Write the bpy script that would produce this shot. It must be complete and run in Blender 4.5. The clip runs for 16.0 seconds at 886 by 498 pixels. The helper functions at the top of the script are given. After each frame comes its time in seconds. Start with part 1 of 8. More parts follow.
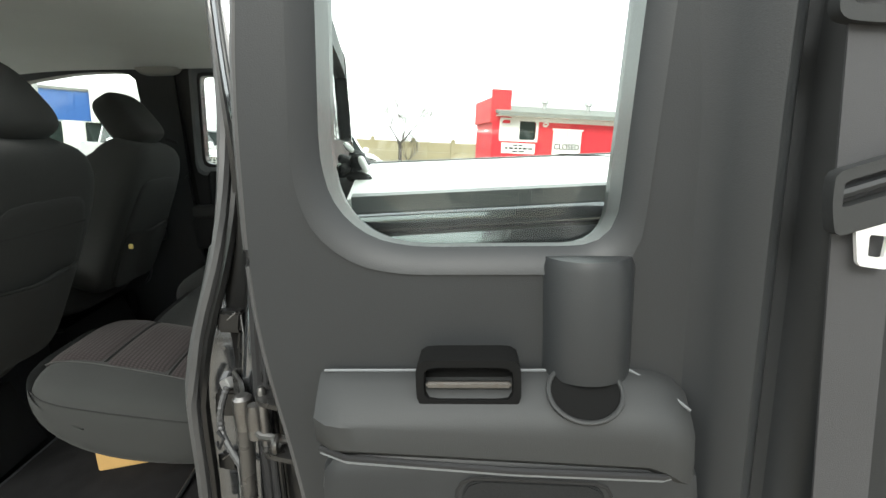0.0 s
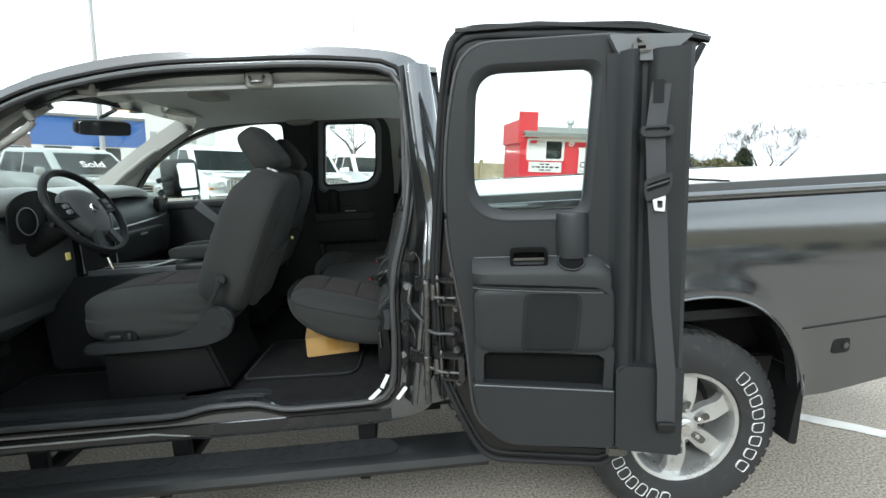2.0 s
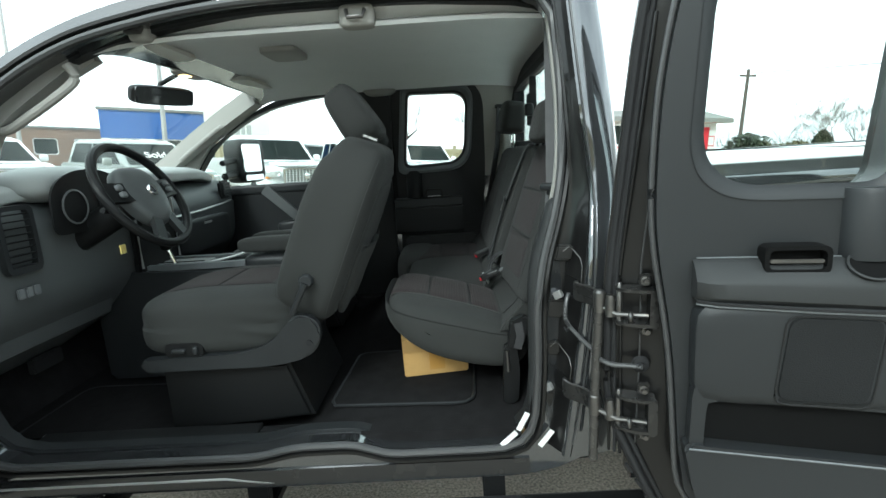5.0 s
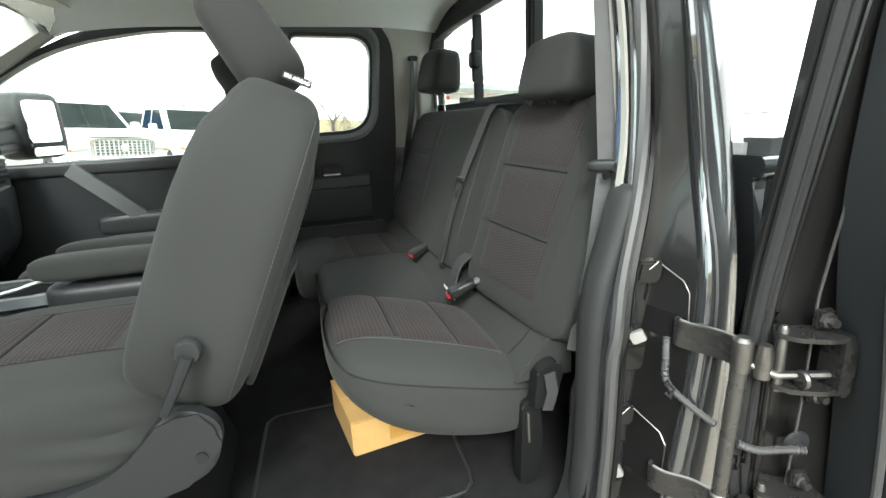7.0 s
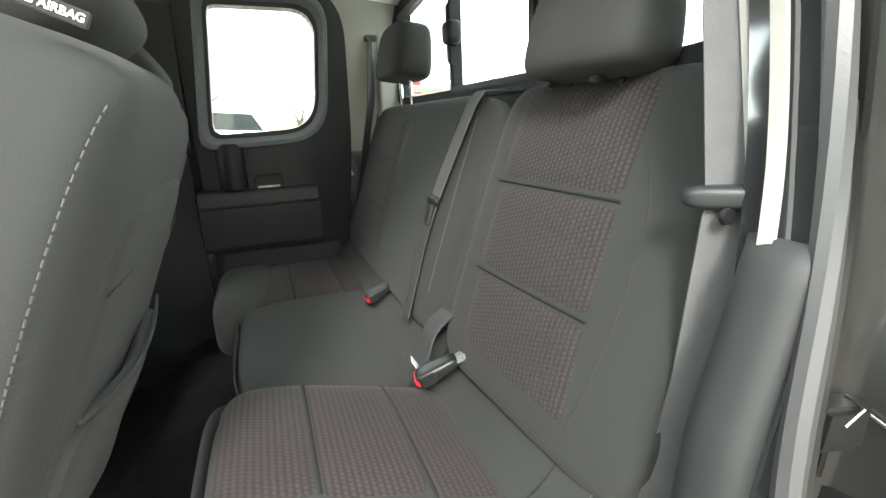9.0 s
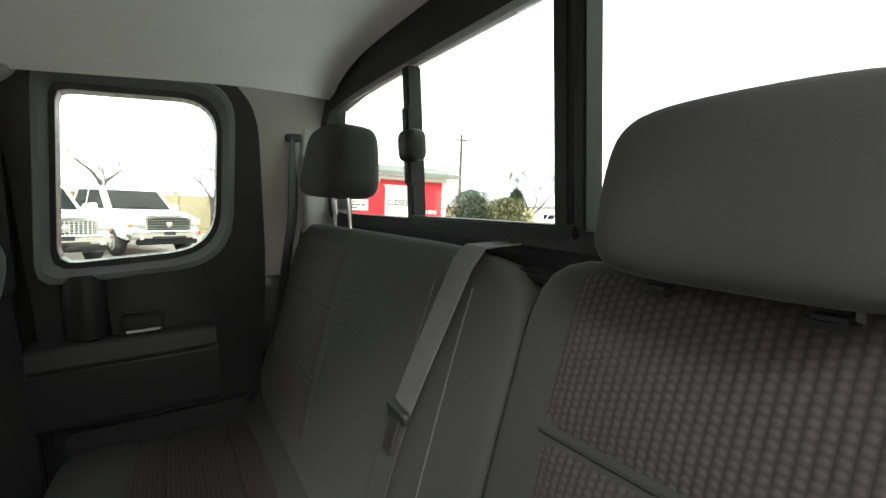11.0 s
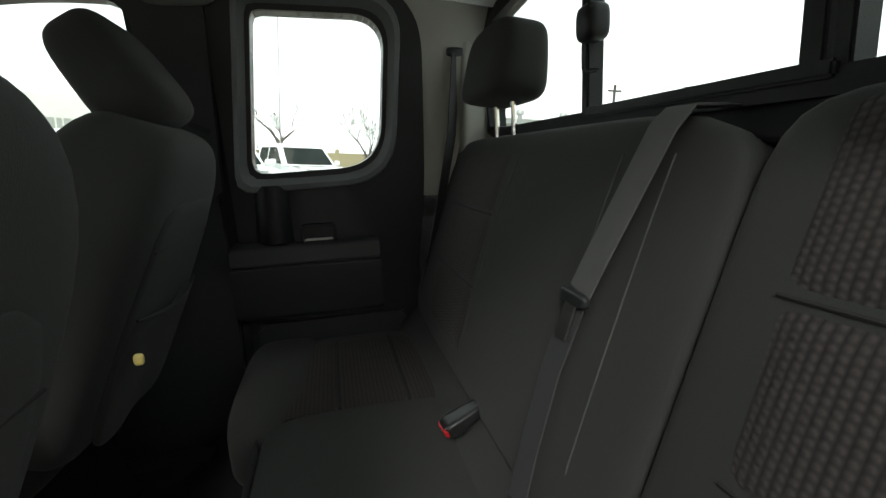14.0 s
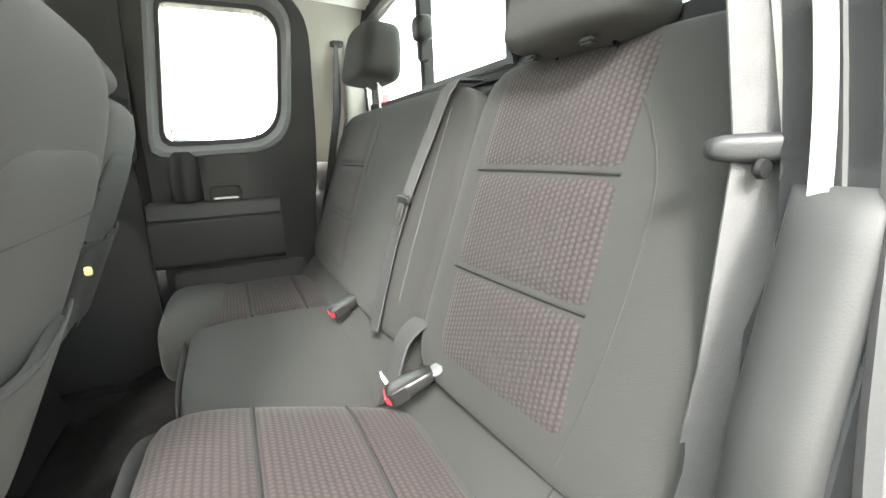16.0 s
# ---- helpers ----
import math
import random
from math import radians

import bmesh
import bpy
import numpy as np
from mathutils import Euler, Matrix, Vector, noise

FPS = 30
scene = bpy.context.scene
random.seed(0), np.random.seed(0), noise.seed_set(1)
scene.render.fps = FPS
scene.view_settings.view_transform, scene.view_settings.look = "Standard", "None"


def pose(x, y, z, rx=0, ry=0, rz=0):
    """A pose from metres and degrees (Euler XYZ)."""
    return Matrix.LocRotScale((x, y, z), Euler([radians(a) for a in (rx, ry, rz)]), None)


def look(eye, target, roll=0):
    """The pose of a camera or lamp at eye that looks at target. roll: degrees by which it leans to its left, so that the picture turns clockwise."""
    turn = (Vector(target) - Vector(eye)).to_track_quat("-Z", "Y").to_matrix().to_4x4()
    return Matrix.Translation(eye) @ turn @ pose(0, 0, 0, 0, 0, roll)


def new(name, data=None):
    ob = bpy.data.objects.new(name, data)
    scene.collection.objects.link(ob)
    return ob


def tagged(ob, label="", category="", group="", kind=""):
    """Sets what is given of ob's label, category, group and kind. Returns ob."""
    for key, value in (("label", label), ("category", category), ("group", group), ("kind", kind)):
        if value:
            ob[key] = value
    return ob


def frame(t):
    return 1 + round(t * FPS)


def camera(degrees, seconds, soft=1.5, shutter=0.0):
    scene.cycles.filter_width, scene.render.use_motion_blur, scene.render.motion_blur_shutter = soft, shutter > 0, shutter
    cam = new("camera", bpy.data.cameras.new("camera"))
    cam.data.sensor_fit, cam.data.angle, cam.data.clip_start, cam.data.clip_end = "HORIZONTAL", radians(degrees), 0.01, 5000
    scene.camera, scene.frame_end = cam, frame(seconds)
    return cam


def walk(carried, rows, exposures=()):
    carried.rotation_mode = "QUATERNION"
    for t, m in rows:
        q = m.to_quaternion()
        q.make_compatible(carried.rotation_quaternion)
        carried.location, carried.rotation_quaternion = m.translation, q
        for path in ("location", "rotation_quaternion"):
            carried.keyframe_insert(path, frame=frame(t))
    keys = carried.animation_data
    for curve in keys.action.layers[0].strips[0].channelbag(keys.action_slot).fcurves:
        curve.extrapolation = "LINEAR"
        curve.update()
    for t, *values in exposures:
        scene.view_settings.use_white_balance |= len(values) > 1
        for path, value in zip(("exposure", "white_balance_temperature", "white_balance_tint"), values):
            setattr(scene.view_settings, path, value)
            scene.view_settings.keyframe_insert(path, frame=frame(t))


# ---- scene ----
cam = camera(85.0, 16.0)
PATH = [
    (0, (0.43, -0.817, 1.482), (0.68, 1.12, 1.053), -2.0),
    (0.5, (0.35, -1.072, 1.511), (0.658, 0.871, 1.153), -1.9),
    (1, (0.31, -1.321, 1.531), (0.599, 0.63, 1.2), -2.3),
    (1.5, (0.241, -1.534, 1.533), (0.47, 0.422, 1.185), -2.6),
    (2, (0.162, -1.718, 1.521), (0.306, 0.246, 1.173), -2.9),
    (2.5, (0.135, -1.815, 1.524), (0.185, 0.158, 1.2), -2.8),
    (3, (0.102, -1.815, 1.518), (0.04, 0.16, 1.212), -3.1),
    (3.5, (0.063, -1.744, 1.5), (-0.141, 0.223, 1.2), -3.5),
    (3.7, (0.063, -1.69, 1.495), (-0.195, 0.271, 1.196), -3.6),
    (5.8, (-0.238, -0.967, 1.457), (-0.071, 0.981, 1.036), -3.1),
    (6, (-0.251, -0.91, 1.46), (-0.034, 1.032, 1.035), -2.9),
    (6.5, (-0.305, -0.742, 1.452), (0.087, 1.162, 0.979), -2.7),
    (7, (-0.365, -0.628, 1.458), (0.175, 1.226, 0.935), -2.9),
    (7.5, (-0.366, -0.549, 1.447), (0.236, 1.277, 0.898), -3.1),
    (8, (-0.289, -0.427, 1.435), (0.287, 1.409, 0.888), -3.3),
    (8.5, (-0.221, -0.316, 1.442), (0.341, 1.527, 0.907), -3.2),
    (9, (-0.221, -0.2, 1.443), (0.427, 1.617, 0.917), -2.7),
    (9.5, (-0.227, -0.088, 1.451), (0.574, 1.679, 0.966), -1.8),
    (10, (-0.202, -0.003, 1.513), (0.74, 1.72, 1.132), -1.1),
    (10.2, (-0.177, 0.045, 1.528), (0.81, 1.753, 1.196), -1.0),
    (12.3, (-0.118, 0.326, 1.571), (0.695, 2.142, 1.37), -3.9),
    (12.5, (-0.122, 0.328, 1.554), (0.616, 2.174, 1.334), -3.5),
    (13, (-0.142, 0.306, 1.51), (0.438, 2.201, 1.237), -2.9),
    (13.5, (-0.166, 0.272, 1.468), (0.289, 2.191, 1.139), -2.5),
    (14, (-0.166, 0.255, 1.449), (0.26, 2.172, 1.067), -2.5),
    (14.5, (-0.171, 0.196, 1.434), (0.317, 2.09, 1.016), -3.3),
    (15, (-0.185, 0.123, 1.409), (0.399, 1.986, 0.974), -3.3),
    (15.5, (-0.195, -0.008, 1.383), (0.486, 1.821, 0.947), -3.1),
    (16, (-0.201, -0.125, 1.373), (0.576, 1.67, 0.956), -2.4),
]
walk(cam, [(t, look(eye, target, roll)) for t, eye, target, roll in PATH], exposures=[(0, 1.52, 6250, 5), (0.5, 1.6, 6200, 4), (1, 1.52, 6100, 4), (2, 1.0, 5750, 3), (2.5, 0.85, 5650, 1), (3.7, 0.55, 5500, -2), (5.8, 1.78, 5850, -3), (7, 2.28, 6100, 3), (9, 2.92, 6300, 5), (10.2, 3.38, 6350, 4), (11.2, 1.4, 6500, 6), (12.3, 0.26, 6600, 8), (13.1, 0.3, 6500, 7), (14, 1.12, 6250, 4), (15, 3.02, 6350, 5), (16, 4.02, 6450, 7)])

# ---- world and sun: a bright overcast afternoon ----
world = bpy.data.worlds.new("overcast")
scene.world = world
world.use_nodes = True
wn, wl = world.node_tree.nodes, world.node_tree.links
wn.clear()
SUN_ELEV, SUN_ROT = radians(38), radians(200)
sky = wn.new("ShaderNodeTexSky")
sky.sky_type, sky.sun_disc = "NISHITA", False
sky.sun_elevation, sky.sun_rotation, sky.dust_density, sky.air_density = SUN_ELEV, SUN_ROT, 4.0, 1.5
wtc = wn.new("ShaderNodeTexCoord")
wmap = wn.new("ShaderNodeMapping")
wmap.inputs["Scale"].default_value = (1.0, 1.0, 4.5)
wnoise = wn.new("ShaderNodeTexNoise")
wnoise.inputs["Scale"].default_value, wnoise.inputs["Detail"].default_value = 1.8, 5
wramp = wn.new("ShaderNodeValToRGB")
wramp.color_ramp.elements[0].position, wramp.color_ramp.elements[0].color = 0.36, (6.5, 6.55, 6.4, 1)
wramp.color_ramp.elements[1].position, wramp.color_ramp.elements[1].color = 0.6, (10.6, 10.5, 10.0, 1)
wmix = wn.new("ShaderNodeMix")
wmix.data_type = "RGBA"
wmix.inputs["Factor"].default_value = 0.88
wbg = wn.new("ShaderNodeBackground")
wbg.inputs["Strength"].default_value = 0.13
wout = wn.new("ShaderNodeOutputWorld")
wl.new(wtc.outputs["Generated"], wmap.inputs["Vector"])
wl.new(wmap.outputs["Vector"], wnoise.inputs["Vector"])
wl.new(wnoise.outputs["Fac"], wramp.inputs["Fac"])
wl.new(sky.outputs["Color"], wmix.inputs["A"])
wl.new(wramp.outputs["Color"], wmix.inputs["B"])
wl.new(wmix.outputs["Result"], wbg.inputs["Color"])
wl.new(wbg.outputs["Background"], wout.inputs["Surface"])
sun_data = bpy.data.lights.new("sun", "SUN")
sun_data.energy, sun_data.angle, sun_data.color = 1.0, radians(14), (1.0, 0.96, 0.9)
sun = new("sun", sun_data)
sun.matrix_basis = look((0, 0, 30), (0 - 18 * math.sin(SUN_ROT), -18 * math.cos(SUN_ROT), 30 - 14))


# ---- materials ----
def material(name, color, rough=0.6, metal=0.0, vary=0.12, scale=6.0, fine=180.0, bump=0.15, coat=0.0, spec=0.5, wear=None, sheen=0.0):
    """A surface with colour that varies at two scales and a fine relief; scale and fine are per metre."""
    m = bpy.data.materials.new(name)
    m.use_nodes = True
    n, l = m.node_tree.nodes, m.node_tree.links
    b = n["Principled BSDF"]
    b.inputs["Roughness"].default_value, b.inputs["Metallic"].default_value = rough, metal
    b.inputs["Coat Weight"].default_value, b.inputs["Specular IOR Level"].default_value = coat, spec
    b.inputs["Coat Roughness"].default_value = 0.06
    b.inputs["Sheen Weight"].default_value = sheen
    tc = n.new("ShaderNodeTexCoord")
    big, small = n.new("ShaderNodeTexNoise"), n.new("ShaderNodeTexNoise")
    big.inputs["Scale"].default_value, big.inputs["Detail"].default_value = scale, 4
    small.inputs["Scale"].default_value, small.inputs["Detail"].default_value = fine, 3
    l.new(tc.outputs["Object"], big.inputs["Vector"])
    l.new(tc.outputs["Object"], small.inputs["Vector"])
    add = n.new("ShaderNodeMath")
    add.operation = "MULTIPLY_ADD"
    add.inputs[1].default_value = 0.45
    l.new(small.outputs["Fac"], add.inputs[0])
    l.new(big.outputs["Fac"], add.inputs[2])
    ramp = n.new("ShaderNodeMapRange")
    ramp.inputs["From Min"].default_value, ramp.inputs["From Max"].default_value = 0.45, 1.0
    ramp.inputs["To Min"].default_value, ramp.inputs["To Max"].default_value = 1 - vary, 1 + vary
    l.new(add.outputs[0], ramp.inputs["Value"])
    mul = n.new("ShaderNodeVectorMath")
    mul.operation = "SCALE"
    mul.inputs[0].default_value = color
    l.new(ramp.outputs["Result"], mul.inputs["Scale"])
    out = mul.outputs["Vector"]
    if wear:
        stain = n.new("ShaderNodeTexNoise")
        stain.inputs["Scale"].default_value, stain.inputs["Detail"].default_value = scale * 2.3, 8
        l.new(tc.outputs["Object"], stain.inputs["Vector"])
        sr = n.new("ShaderNodeMapRange")
        sr.inputs["From Min"].default_value, sr.inputs["From Max"].default_value = 0.58, 0.72
        sr.inputs["To Max"].default_value = wear[3]
        l.new(stain.outputs["Fac"], sr.inputs["Value"])
        mx = n.new("ShaderNodeMix")
        mx.data_type = "RGBA"
        l.new(sr.outputs["Result"], mx.inputs["Factor"])
        l.new(out, mx.inputs["A"])
        mx.inputs["B"].default_value = (*wear[:3], 1)
        out = mx.outputs["Result"]
    l.new(out, b.inputs["Base Color"])
    rr = n.new("ShaderNodeMapRange")
    rr.inputs["To Min"].default_value, rr.inputs["To Max"].default_value = max(0.02, rough - 0.08), min(1, rough + 0.08)
    l.new(big.outputs["Fac"], rr.inputs["Value"])
    l.new(rr.outputs["Result"], b.inputs["Roughness"])
    if bump:
        bp = n.new("ShaderNodeBump")
        bp.inputs["Strength"].default_value, bp.inputs["Distance"].default_value = bump, 0.002
        l.new(small.outputs["Fac"], bp.inputs["Height"])
        l.new(bp.outputs["Normal"], b.inputs["Normal"])
    return m


def woven(name, color, dark, col_pitch, row_pitch, depth, across="Y", along="Z", rough=0.9):
    """A knitted cloth: bumps in columns and rows of the given pitch in metres, darker between them."""
    m = material(name, color, rough, vary=0.12, scale=5, fine=400, bump=0, sheen=0.05, spec=0.12)
    n, l = m.node_tree.nodes, m.node_tree.links
    b = n["Principled BSDF"]
    base = b.inputs["Base Color"].links[0].from_socket
    tc = n.new("ShaderNodeTexCoord")
    sep = n.new("ShaderNodeSeparateXYZ")
    l.new(tc.outputs["Object"], sep.inputs[0])

    def wave(axis, pitch, phase=None):
        mul = n.new("ShaderNodeMath")
        mul.operation = "MULTIPLY"
        mul.inputs[1].default_value = 2 * math.pi / pitch
        l.new(sep.outputs[axis], mul.inputs[0])
        last = mul.outputs[0]
        if phase is not None:
            ad = n.new("ShaderNodeMath")
            l.new(last, ad.inputs[0])
            l.new(phase, ad.inputs[1])
            last = ad.outputs[0]
        s = n.new("ShaderNodeMath")
        s.operation = "SINE"
        l.new(last, s.inputs[0])
        mr = n.new("ShaderNodeMapRange")
        mr.inputs["From Min"].default_value = -1
        l.new(s.outputs[0], mr.inputs["Value"])
        return mr.outputs["Result"], s.outputs[0]

    quarter = n.new("ShaderNodeValue")
    quarter.outputs[0].default_value = -math.pi / 2
    col, _ = wave(across, col_pitch, quarter.outputs[0])
    count, whole, shift = n.new("ShaderNodeMath"), n.new("ShaderNodeMath"), n.new("ShaderNodeMath")
    count.operation, whole.operation, shift.operation = "DIVIDE", "FLOOR", "MULTIPLY"
    count.inputs[1].default_value, shift.inputs[1].default_value = col_pitch, math.pi * 0.8
    l.new(sep.outputs[across], count.inputs[0])
    l.new(count.outputs[0], whole.inputs[0])
    l.new(whole.outputs[0], shift.inputs[0])
    row, _ = wave(along, row_pitch, shift.outputs[0])
    fill = n.new("ShaderNodeMath")
    fill.operation = "MULTIPLY_ADD"
    fill.inputs[1].default_value, fill.inputs[2].default_value = 0.62, 0.38
    l.new(row, fill.inputs[0])
    full = n.new("ShaderNodeMath")
    full.operation = "POWER"
    full.inputs[1].default_value = 0.6
    l.new(col, full.inputs[0])
    prod = n.new("ShaderNodeMath")
    prod.operation = "MULTIPLY"
    l.new(full.outputs[0], prod.inputs[0])
    l.new(fill.outputs[0], prod.inputs[1])
    mr = n.new("ShaderNodeMapRange")
    mr.inputs["From Min"].default_value, mr.inputs["From Max"].default_value = 0.1, 0.75
    l.new(prod.outputs[0], mr.inputs["Value"])
    mx = n.new("ShaderNodeMix")
    mx.data_type = "RGBA"
    mx.inputs["A"].default_value = (*dark, 1)
    l.new(mr.outputs["Result"], mx.inputs["Factor"])
    l.new(base, mx.inputs["B"])
    l.new(mx.outputs["Result"], b.inputs["Base Color"])
    bp = n.new("ShaderNodeBump")
    bp.inputs["Strength"].default_value, bp.inputs["Distance"].default_value = 0.9, depth
    l.new(prod.outputs[0], bp.inputs["Height"])
    l.new(bp.outputs["Normal"], b.inputs["Normal"])
    return m


def glass(name, tint=(0.93, 0.97, 0.95)):
    m = bpy.data.materials.new(name)
    m.use_nodes = True
    n, l = m.node_tree.nodes, m.node_tree.links
    n.remove(n["Principled BSDF"])
    tr, gl, mx, fr = n.new("ShaderNodeBsdfTransparent"), n.new("ShaderNodeBsdfGlossy"), n.new("ShaderNodeMixShader"), n.new("ShaderNodeLayerWeight")
    tr.inputs["Color"].default_value = (*tint, 1)
    gl.inputs["Roughness"].default_value = 0.01
    fr.inputs["Blend"].default_value = 0.5
    pw, ma = n.new("ShaderNodeMath"), n.new("ShaderNodeMath")
    pw.operation, ma.operation = "POWER", "MULTIPLY_ADD"
    pw.inputs[1].default_value = 5
    ma.inputs[1].default_value, ma.inputs[2].default_value = 0.9, 0.05
    l.new(fr.outputs["Facing"], pw.inputs[0])
    l.new(pw.outputs[0], ma.inputs[0])
    l.new(ma.outputs[0], mx.inputs["Fac"])
    l.new(tr.outputs["BSDF"], mx.inputs[1])
    l.new(gl.outputs["BSDF"], mx.inputs[2])
    l.new(mx.outputs["Shader"], n["Material Output"].inputs["Surface"])
    return m


